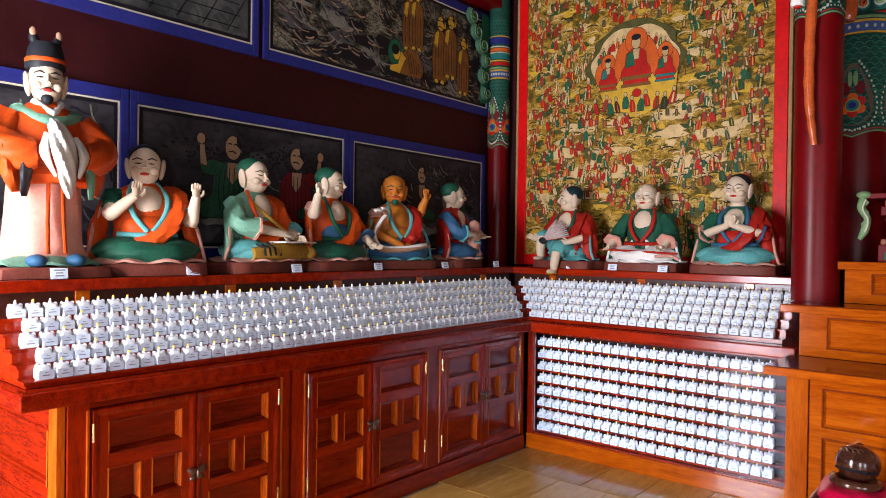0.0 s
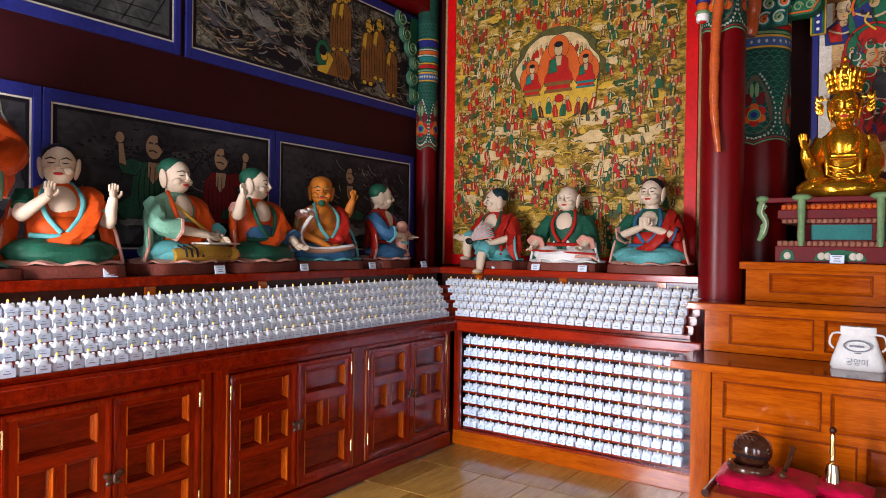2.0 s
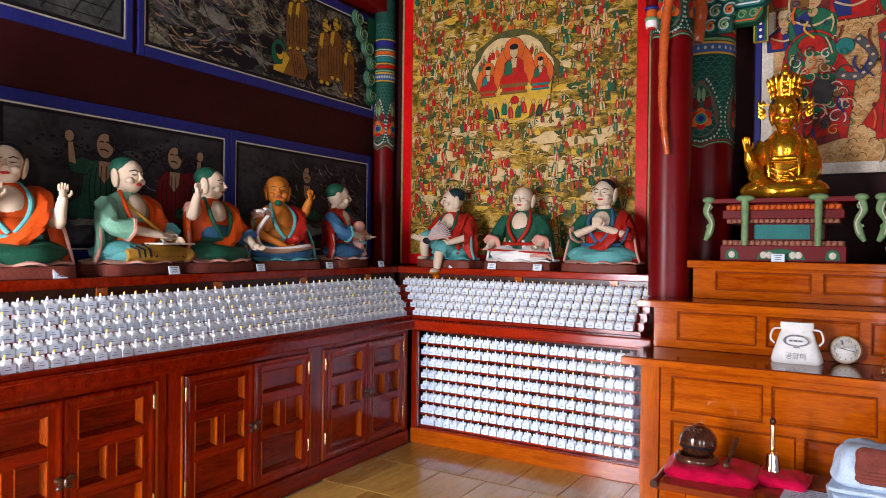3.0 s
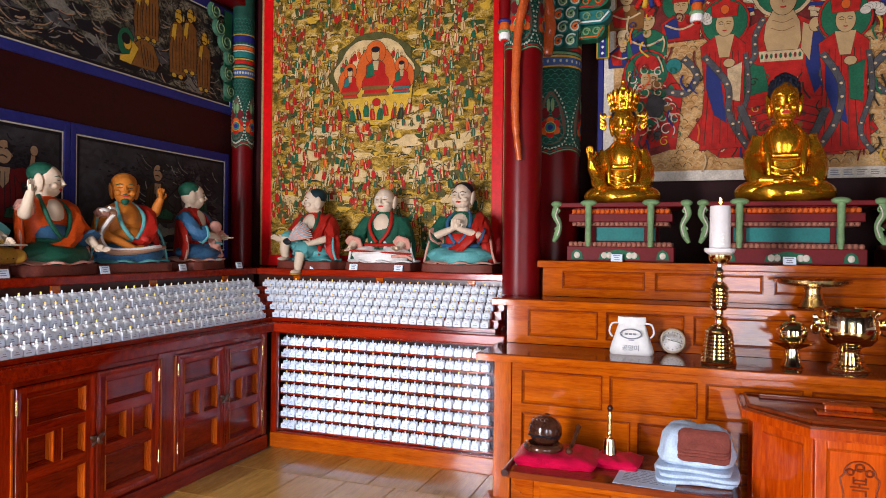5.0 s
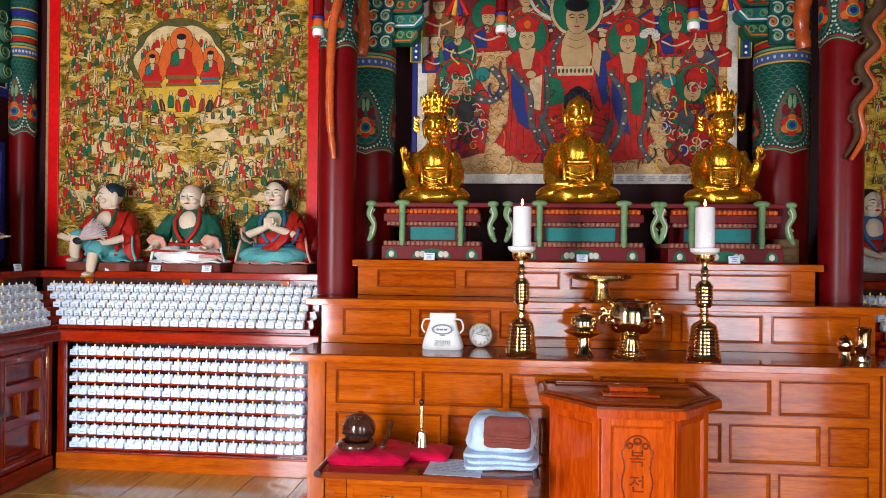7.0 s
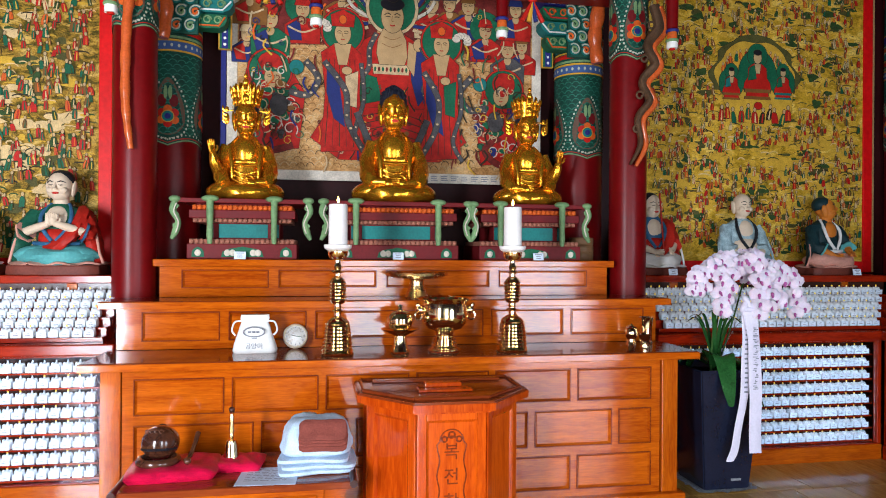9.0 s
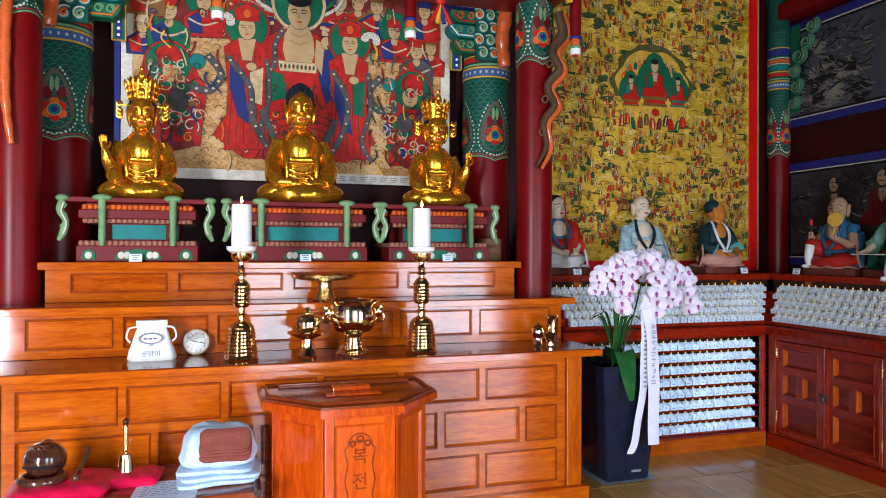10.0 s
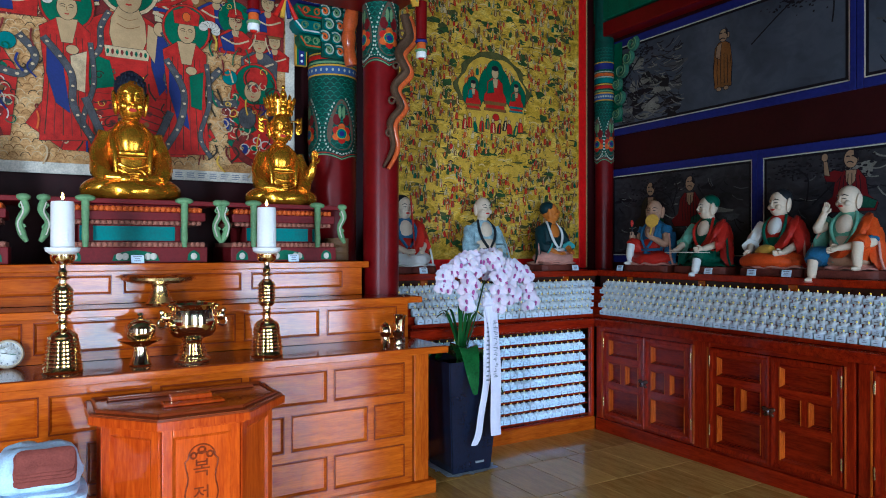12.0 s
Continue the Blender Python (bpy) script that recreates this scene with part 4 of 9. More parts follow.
def great_hanging(x0, x1, gilt):
    """A tall altar picture of a mountain crowd in a red frame, hung behind statues."""
    y = 6.30
    z0, z1 = 1.372, 4.05
    t = thing("hanging_painting", pose((x0 + x1) / 2, y, z0), "large golden scroll painting crowded with small figures, red frame" if gilt else "large ochre scroll painting crowded with tiny robed figures, red frame", "painting", "large framed paintings beside the altar")
    w = (x1 - x0) / 2
    h = z1 - z0
    q = bare()
    box(q, -w, w, 0.0, 0.02, 0.0, h)
    part("canvas", q, GILT if gilt else OCHRE, t)
    for a, b, c, d in ((-w - 0.085, -w, -0.09, h), (w, w + 0.085, -0.09, h), (-w, w, -0.09, 0.0)):
        q = bare()
        box(q, a, b, -0.012, 0.03, c, d, 0.004)
        part("frame", q, FRAMERED, t, "bright red wooden frame")
    for sx in (-1, 1):
        q = bare()
        box(q, min(sx * (w + 0.087), sx * (w + 0.11)), max(sx * (w + 0.087), sx * (w + 0.11)), -0.004, 0.03, -0.09, h, 0.003)
        part("edge_strip", q, TAN, t, "tan outer strip")
    q = bare()
    skip = [(-0.37, 0.36, 1.06, 1.78)]
    for k in range(420):
        patch(q, prng.uniform(-w + 0.06, w - 0.06), prng.uniform(0.05, h - 0.06), prng.uniform(0.02, 0.07), prng.uniform(0.010, 0.035), 0.001 + 0.0006 * k / 420, prng.choice((OL_, OL_, MO_, SA_, SA_, PA_) if not gilt else (OL_, MO_, SA_, SA_, MO_)), 10, 0.35)
    for k in range(40):
        z = prng.choice((0.45, 0.62, 0.70, 0.80, 0.92, 1.02, 2.35)) + prng.uniform(-0.04, 0.04)
        patch(q, prng.uniform(-w + 0.15, w - 0.15), z, prng.uniform(0.06, 0.15), prng.uniform(0.02, 0.045), 0.0017, SA_ if gilt else PA_, 16, 0.3)
    for k in range(560):
        x, z = prng.uniform(-w + 0.04, w - 0.04), prng.uniform(0.04, h - 0.06)
        a = prng.uniform(-0.5, 0.5) + (1.2 if k % 3 == 0 else 0.0)
        l, b = prng.uniform(0.012, 0.035), prng.uniform(0.0015, 0.004)
        c, s = math.cos(a), math.sin(a)
        sheet(q, [(x - l * c, z - l * s), (x + b * s, z - b * c), (x + l * c, z + l * s), (x - b * s, z + b * c)], 0.0020, D_ if k % 2 else OL_)
    for k in range(760):
        x, z = prng.uniform(-w + 0.06, w - 0.06), prng.uniform(0.05, h - 0.08)
        rx, rz, th = prng.uniform(0.018, 0.055), prng.uniform(0.010, 0.026), prng.uniform(0.003, 0.008)
        top = [(x + rx * math.cos(a), z + rz * math.sin(a)) for a in np.linspace(0.1, math.pi - 0.1, 7)]
        under = [(x + (rx - th) * math.cos(a), z - th * 0.5 + (rz - th) * math.sin(a)) for a in np.linspace(math.pi - 0.1, 0.1, 7)]
        sheet(q, top + under, 0.0023, (SA_, OL_, PA_, SA_, D_, OL_)[k % 6] if gilt else (OL_, D_, SA_, MO_, PA_)[k % 5])
    n = 900 if not gilt else 1100
    INK[0] = 0.0022
    crowd(q, -w + 0.03, w - 0.03, 0.03, h - 0.10, n, 0.088 if not gilt else 0.066, (R_, R_, R_, R_, G_, G_, O_, MO_, BR_, PA_) if not gilt else (BR_, R_, R_, G_, MO_, SA_, O_, O_, PA_, BR_), skip)
    # the bright cave with the three larger seated shapes
    cx = -0.02
    pts = [(cx + 0.35 * math.cos(a) * (1 + 0.05 * math.sin(9 * a)), 1.46 + 0.31 * math.sin(a) * (1 + 0.05 * math.sin(7 * a))) for a in np.linspace(-0.1, math.pi + 0.1, 30)]
    ring = [(cx + 0.39 * math.cos(a) * (1 + 0.08 * math.sin(11 * a)), 1.44 + 0.38 * math.sin(a)) for a in np.linspace(-0.2, math.pi + 0.2, 30)]
    sheet(q, ring, 0.0050, OL_)
    sheet(q, pts, 0.0054, SA_ if gilt else PA_)
    sheet(q, [(cx - 0.34, 1.45), (cx + 0.35, 1.45), (cx + 0.33, 1.20), (cx + 0.1, 1.08), (cx - 0.22, 1.14)], 0.0052, SA_)
    for k in range(16):
        a = math.pi * (0.08 + 0.84 * k / 15)
        small_figure(q, cx + 0.29 * math.cos(a), 1.46 + 0.17 * math.sin(a), 0.085, prng.choice((R_, G_, O_)), 0.0058)
    hal = G_ if gilt else O_
    INK[0] = 0.004
    seated_shape(q, cx + 0.02, 1.30, 0.42, R_, G_, hal, 0.0066, BR_, hal)
    seated_shape(q, cx - 0.21, 1.29, 0.27, R_, TE_, hal, 0.0066, BR_, hal)
    seated_shape(q, cx + 0.25, 1.31, 0.27, R_, G_, hal, 0.0066, TE_, hal)
    for k in range(11):
        small_figure(q, cx - 0.30 + 0.06 * k, 1.12 + 0.02 * math.sin(k * 2.0), 0.13, prng.choice((G_, R_, R_, D_)), 0.0058)
    sheet(q, ellipse(cx + 0.03, 1.25, 0.035, 0.03, 12), 0.0064, R_)
    INK[0] = 0.0
    part("painted_scene", q, PICT, t, "flat painted crowd of robed shapes")
    return t


great_hanging(1.06, 3.03, False)
great_hanging(6.985, 8.955, True)

# the wide picture behind the gilded statues
t = thing("hanging_painting", pose(5.0, 6.23, 1.93), "large red, green and blue temple painting with white silk border", "painting")
q = bare()
box(q, -1.06, 1.06, 0.0, 0.01, 0.07, 2.0)
part("canvas", q, CLOUDTAN, t)
for a, b, c, d in ((-1.13, -1.061, 0.0, 2.0), (1.061, 1.13, 0.0, 2.0), (-1.06, 1.06, 0.0, 0.069)):
    q = bare()
    box(q, a, b, -0.003, 0.012, c, d, 0.001, seg=1)
    part("border", q, SILK, t, "off-white silk border")
q = bare()
for k in range(9):
    for j in range(3):
        box(q, 0.30 + k * 0.075, 0.30 + k * 0.075 + prng.uniform(0.04, 0.06), -0.0045, -0.0035, 0.018 + j * 0.014, 0.024 + j * 0.014)
part("writing", q, INKBAR, t)
q = bare()


def swirl(bm, x, z, r, mi, layer, turns=1.2, ph=0.0, w=0.012):
    layer += LAID[0] * 1.6e-6 + 3e-6
    pts = []
    for k in range(26):
        a = ph + turns * 2 * math.pi * k / 25
        rr = r * (1 - 0.7 * k / 25)
        pts.append((x + rr * math.cos(a), -layer, z + rr * math.sin(a)))
    n = len(pts)
    for k in range(n - 1):
        p, p2 = Vector(pts[k]), Vector(pts[k + 1])
        d = (p2 - p).normalized()
        s = Vector((-d.z, 0, d.x)) * w
        bm.faces.new([bm.verts.new(v) for v in (p - s, p2 - s, p2 + s, p + s)]).material_index = mi


def ribbon(bm, pts, w, mi, layer):
    layer += LAID[0] * 1.6e-6 + 3e-6
    path = smooth_path([(x, -layer, z) for x, z in pts], 6)
    left, right = [], []
    for k, p in enumerate(path):
        d = (path[min(k + 1, len(path) - 1)] - path[max(k - 1, 0)]).normalized()
        s = Vector((-d.z, 0, d.x)) * w
        left.append(p - s), right.append(p + s)
    for k in range(len(path) - 1):
        bm.faces.new([bm.verts.new(v) for v in (left[k], left[k + 1], right[k + 1], right[k])]).material_index = mi


LEVEL = [0.0010]


def lay(outline, mi, rim=0.0035):
    """One painted shape with its dark outline, laid over those before it."""
    if rim:
        cx = sum(p[0] for p in outline) / len(outline)
        cz = sum(p[1] for p in outline) / len(outline)
        grown = []
        for x, z in outline:
            d = math.hypot(x - cx, z - cz) or 1.0
            grown.append((x + (x - cx) / d * rim, z + (z - cz) / d * rim))
        sheet(q, grown, LEVEL[0], D_)
        LEVEL[0] += 3e-5
    sheet(q, outline, LEVEL[0], mi)
    LEVEL[0] += 3e-5


def stroke(pts, w, mi, rim=0.0):
    if rim:
        ribbon(q, pts, w + rim, D_, LEVEL[0])
        LEVEL[0] += 3e-5
    ribbon(q, pts, w, mi, LEVEL[0])
    LEVEL[0] += 3e-5


def round_(x, z, rx, rz, mi, rim=0.0035, n=20):
    lay(ellipse(x, z, rx, rz, n), mi, rim)


def blossom(x, z, r, mi):
    for k in range(7):
        a = math.pi * (k - 0.5) / 6
        round_(x + 0.6 * r * math.cos(a), z + 0.5 * r * math.sin(a), r * 0.42, r * 0.34, mi, 0.002, 12)


def brocade(pts, w):
    """A pale patterned hem: grey band, light dashes."""
    stroke(pts, w, GY_, 0.003)
    path = smooth_path([(x, 0, z) for x, z in pts], 5)
    for k in range(1, len(path) - 1, 2):
        round_(path[k].x, path[k].z, w * 0.5, w * 0.4, PA_, 0, 8)


def visage(x, z, rx, rz):
    """A pale oval with a few brush lines."""
    round_(x, z, rx, rz, S_)
    for sx in (-1, 1):
        stroke([(x + sx * rx * 0.15, z + rz * 0.16), (x + sx * rx * 0.42, z + rz * 0.26), (x + sx * rx * 0.72, z + rz * 0.14)], rz * 0.030, D_)
        stroke([(x + sx * rx * 0.18, z + rz * 0.02), (x + sx * rx * 0.40, z + rz * 0.05), (x + sx * rx * 0.62, z + rz * 0.02)], rz * 0.028, D_)
    stroke([(x, z + rz * 0.1), (x - rx * 0.06, z - rz * 0.22), (x + rx * 0.10, z - rz * 0.25)], rz * 0.016, BR_)
    stroke([(x - rx * 0.22, z - rz * 0.50), (x, z - rz * 0.54), (x + rx * 0.22, z - rz * 0.50)], rz * 0.045, R_)


# upper ground and scalloped clouds below
for sx in (-1, 1):
    lay([(sx * 0.10, 0.98), (sx * 1.05, 0.93), (sx * 1.05, 1.92), (sx * 0.05, 1.92)], MA_, 0)
for j in range(22):
    for k in range(36):
        x, z = -1.03 + 0.059 * k + (0.03 if j % 2 else 0.0) + prng.uniform(-0.01, 0.01), 0.10 + 0.042 * j + prng.uniform(-0.008, 0.008)
        if abs(x) < 1.04:
            ribbon(q, [(x - 0.028, z), (x - 0.015, z + 0.022), (x + 0.012, z + 0.024), (x + 0.028, z + 0.002)], 0.0022, prng.choice((BR_, PA_, PA_, D_)), LEVEL[0] + 1e-6 * k)
    LEVEL[0] += 3e-5
for k in range(60):
    patch(q, prng.choice((-1, 1)) * prng.uniform(0.2, 1.02), prng.uniform(1.0, 1.9), prng.uniform(0.02, 0.06), prng.uniform(0.02, 0.05), LEVEL[0], prng.choice((R_, G_, IN_, PA_, BR_, S_)), 10, 0.3)
    LEVEL[0] += 1e-5
# rows of smaller robed shapes behind
for x, z, r, robe, hat in ((-0.35, 1.34, 0.055, BR_, GY_), (-0.22, 1.35, 0.048, PA_, GY_), (0.30, 1.30, 0.055, PA_, GY_), (0.43, 1.31, 0.05, BR_, GY_), (0.57, 1.30, 0.052, IN_, BR_), (-1.0, 1.00, 0.042, IN_, PA_), (-0.62, 1.20, 0.052, R_, R_), (-0.84, 1.12, 0.056, G_, R_), (0.98, 1.03, 0.045, R_, BR_), (0.70, 1.13, 0.050, R_, R_), (0.87, 1.00, 0.054, GY_, R_), (-0.98, 1.30, 0.05, BR_, R_), (0.93, 1.30, 0.05, R_, IN_)):
    if abs(x) in (0.62, 0.70):
        round_(x, z + 0.02, r * 2.3, r * 2.4, G_)
    lay([(x - 2.3 * r, z - 4.6 * r), (x + 2.3 * r, z - 4.6 * r), (x + 2.4 * r, z - 2.2 * r), (x + 0.9 * r, z - 1.2 * r), (x - 0.9 * r, z - 1.2 * r), (x - 2.4 * r, z - 2.2 * r)], robe)
    lay([(x - 2.1 * r, z - 2.4 * r), (x - 0.4 * r, z - 1.3 * r), (x - 0.1 * r, z - 4.2 * r), (x - 1.6 * r, z - 4.2 * r)], IN_ if robe in (R_, G_) else R_)
    stroke([(x - 1.9 * r, z - 2.4 * r), (x, z - 3.1 * r), (x + 1.9 * r, z - 2.4 * r)], 0.12 * r, PA_)
    round_(x, z - 1.5 * r, 0.5 * r, 0.6 * r, S_, 0)
    visage(x, z, r * 0.9, r * 1.2)
    lay([(x - 1.1 * r, z + 0.5 * r), (x + 1.1 * r, z + 0.5 * r), (x + 0.8 * r, z + 1.5 * r), (x, z + 1.9 * r), (x - 0.8 * r, z + 1.5 * r)], hat)
# whirling lower groups
for sx, cx, cz in ((-1, -0.84, 0.66), (1, 0.84, 0.60)):
    lay([(cx - 0.17, cz - 0.46), (cx + 0.20, cz - 0.44), (cx + 0.24, cz - 0.05), (cx + 0.15, cz + 0.10), (cx - 0.16, cz + 0.10), (cx - 0.20, cz - 0.20)], R_)
    round_(cx, cz + 0.10, 0.155, 0.155, R_)
    round_(cx, cz + 0.10, 0.140, 0.140, G_)
    round_(cx, cz + 0.14, 0.085, 0.085, R_)
    visage(cx - sx * 0.02, cz + 0.05, 0.058, 0.070)
    for k in range(38):
        a, d = prng.uniform(0, 6.28), prng.uniform(0.05, 0.23)
        patch(q, cx + 0.9 * d * math.cos(a), cz - 0.16 + 1.2 * d * math.sin(a), prng.uniform(0.02, 0.05), prng.uniform(0.015, 0.04), LEVEL[0], prng.choice((G_, IN_, GY_, MA_, R_, R_, G_, BR_)), 12, 0.3)
        LEVEL[0] += 3e-5
        swirl(q, cx + d * math.cos(a), cz - 0.16 + 1.2 * d * math.sin(a), prng.uniform(0.03, 0.06), prng.choice((PA_, W_, D_, PA_)), LEVEL[0], 1.0, a, 0.004)
        LEVEL[0] += 3e-5
    brocade([(cx - sx * 0.24, cz + 0.18), (cx - sx * 0.33, cz + 0.06), (cx - sx * 0.26, cz - 0.06), (cx - sx * 0.13, cz - 0.04)], 0.022)
    round_(cx - sx * 0.18, cz + 0.13, 0.05, 0.05, TE_)
    round_(cx - sx * 0.06, cz - 0.14, 0.06, 0.075, GY_)
    stroke([(cx + 0.16, cz - 0.42), (cx - 0.02, cz - 0.46), (cx - 0.14, cz - 0.36), (cx - 0.08, cz - 0.28)], 0.022, MA_, 0.003)
# rays, great nimbus
for sx in (-1, 1):
    for k in range(7):
        stroke([(sx * 0.16, 1.10 + 0.025 * k), (sx * (0.30 - 0.01 * k), 1.06 + 0.06 * k), (sx * (0.38 - 0.02 * k), 1.02 + 0.10 * k)], 0.011, (PA_, IN_, R_, W_, G_, IN_, PA_)[k], 0.002)
round_(0.01, 1.25, 0.19, 0.20, PA_)
round_(0.01, 1.25, 0.165, 0.175, G_)
# the central seated shape
lay([(-0.34, 0.66), (0.34, 0.66), (0.56, 0.30), (0.36, 0.15), (-0.36, 0.15), (-0.56, 0.30)], R_)
for k in range(44):
    round_(prng.uniform(-0.44, 0.44), prng.uniform(0.18, 0.6), 0.018, 0.018, prng.choice((O_, MA_, BR_)), 0, 10)
for sx in (-1, 1):
    for k in range(5):
        stroke([(sx * 0.04, 0.50 - 0.05 * k), (sx * 0.22, 0.45 - 0.05 * k), (sx * 0.40, 0.36 - 0.03 * k)], 0.003, D_)
lay([(-0.25, 0.97), (-0.10, 1.06), (0.10, 1.06), (0.25, 0.97), (0.31, 0.70), (0.26, 0.53), (-0.26, 0.53), (-0.31, 0.70)], R_)
lay([(0.15, 1.00), (0.25, 0.95), (0.30, 0.68), (0.20, 0.55), (0.15, 0.74)], IN_)
lay([(-0.28, 0.80), (-0.10, 0.74), (0.02, 0.60), (-0.24, 0.54)], G_)
lay([(-0.12, 0.84), (0.13, 0.84), (0.12, 0.58), (-0.06, 0.58)], R_)
lay([(-0.13, 0.84), (0.14, 0.84), (0.13, 0.77), (-0.12, 0.77)], PA_)
for k in range(9):
    round_(-0.11 + 0.028 * k, 0.805, 0.009, 0.018, (G_, MA_)[k % 2], 0, 8)
lay([(-0.05, 1.10), (0.07, 1.10), (0.11, 1.02), (0.12, 0.90), (0.10, 0.84), (-0.08, 0.84), (-0.10, 0.92), (-0.09, 1.02)], S_)
stroke([(-0.06, 0.99), (0.01, 0.965), (0.08, 0.99)], 0.002, BR_)
stroke([(-0.05, 1.04), (0.01, 1.02), (0.07, 1.04)], 0.002, BR_)
lay([(0.13, 1.01), (0.19, 0.98), (0.17, 0.76), (0.12, 0.84)], S_)
round_(0.20, 0.99, 0.035, 0.045, S_)
round_(-0.01, 0.55, 0.055, 0.03, S_)
brocade([(-0.10, 1.06), (-0.15, 0.95), (-0.16, 0.80), (-0.27, 0.68), (-0.26, 0.55)], 0.017)
brocade([(0.22, 0.98), (0.29, 0.84), (0.24, 0.66), (0.30, 0.54)], 0.017)
visage(0.012, 1.18, 0.080, 0.112)
round_(0.012, 1.275, 0.084, 0.046, BK_)
round_(0.012, 1.315, 0.038, 0.026, BK_)
# fine scrolls and strokes over the robes
for k in range(240):
    x, z = prng.uniform(-1.02, 1.02), prng.uniform(0.14, 1.30)
    if abs(x) < 0.20 and z > 0.70:
        continue
    mi = prng.choice((D_, D_, PA_, G_, IN_, MA_, SA_, O_))
    if k % 2:
        swirl(q, x, z, prng.uniform(0.014, 0.036), mi, LEVEL[0], prng.uniform(0.6, 1.2), prng.uniform(0, 6), prng.uniform(0.002, 0.0045))
    else:
        ribbon(q, [(x, z), (x + prng.uniform(-0.03, 0.03), z - 0.05), (x + prng.uniform(-0.05, 0.05), z - 0.11)], prng.uniform(0.003, 0.007), mi, LEVEL[0])
    LEVEL[0] += 1e-5
# two tall shapes beside it
for sx, x, z in ((-1, -0.34, 1.04), (1, 0.37, 1.00)):
    round_(x, z + 0.02, 0.155, 0.165, R_)
    round_(x, z + 0.02, 0.140, 0.150, G_)
    lay([(x - 0.15, z - 0.14), (x - 0.05, z - 0.07), (x + 0.05, z - 0.07), (x + 0.13, z - 0.14), (x + 0.12, z - 0.42), (x + 0.15, z - 0.82), (x - 0.15, z - 0.84), (x - 0.12, z - 0.42)], R_)
    for k in range(6):
        stroke([(x - 0.09 + 0.035 * k, z - 0.18), (x - 0.10 + 0.04 * k, z - 0.5), (x - 0.12 + 0.05 * k, z - 0.80)], 0.0028, (D_, MA_)[k % 2])
    lay([(x - 0.11, z - 0.26), (x - 0.03, z - 0.30), (x + 0.02, z - 0.66), (x - 0.06, z - 0.60), (x - 0.11, z - 0.42)], IN_)
    lay([(x + 0.02, z - 0.30), (x + 0.11, z - 0.26), (x + 0.10, z - 0.52), (x + 0.03, z - 0.50)], G_ if sx > 0 else PA_)
    lay([(x - 0.06, z - 0.07), (x + 0.06, z - 0.07), (x + 0.03, z - 0.22), (x - 0.03, z - 0.22)], S_)
    brocade([(x - 0.13, z - 0.20), (x - sx * 0.02, z - 0.40), (x - sx * 0.04, z - 0.62), (x - sx * 0.16, z - 0.84)], 0.020)
    brocade([(x + 0.13, z - 0.20), (x + 0.15, z - 0.46), (x + 0.09, z - 0.70), (x + 0.16, z - 0.84)], 0.014)
    stroke([(x - sx * 0.10, z - 0.55), (x - sx * 0.20, z - 0.78), (x - sx * 0.28, z - 0.86)], 0.022, GY_, 0.003)
    round_(x + 0.03, z - 0.26, 0.035, 0.028, S_)
    visage(x, z, 0.056, 0.078)
    lay([(x - 0.075, z + 0.05), (x + 0.075, z + 0.05), (x + 0.085, z + 0.13), (x, z + 0.17), (x - 0.085, z + 0.13)], R_)
    round_(x, z + 0.10, 0.025, 0.03, O_)
    blossom(x + sx * 0.15, z + 0.04, 0.072, W_)
INK[0] = 0.0
MAINP = list(PICT)
MAINP[W_] = paint("old_white", (0.58, 0.52, 0.42), 0.6, vary=0.25, scale=30)
MAINP[S_] = paint("old_flesh", (0.46, 0.30, 0.14), 0.6, vary=0.12, scale=20)
MAINP[R_] = paint("old_red", (0.42, 0.016, 0.010), 0.6, vary=0.30, scale=26)
MAINP[PA_] = paint("old_cloud", (0.55, 0.40, 0.22), 0.6, vary=0.25, scale=26)
MAINP[MA_] = paint("old_maroon", (0.17, 0.022, 0.018), 0.6, vary=0.35, scale=20)
part("painted_scene", q, MAINP, t, "flat painted robed shapes, clouds and ribbons")
q = bare()
box(q, -1.0, 1.0, 0.0125, 0.128, 0.10, 2.0)
part("backing", q, DARKWOOD, t)
q = bare()
box(q, -1.17, -1.135, -0.002, 0.03, 0.05, 1.12, 0.003)
part("edge_strip", q, BLUE, t, "blue upright strip")


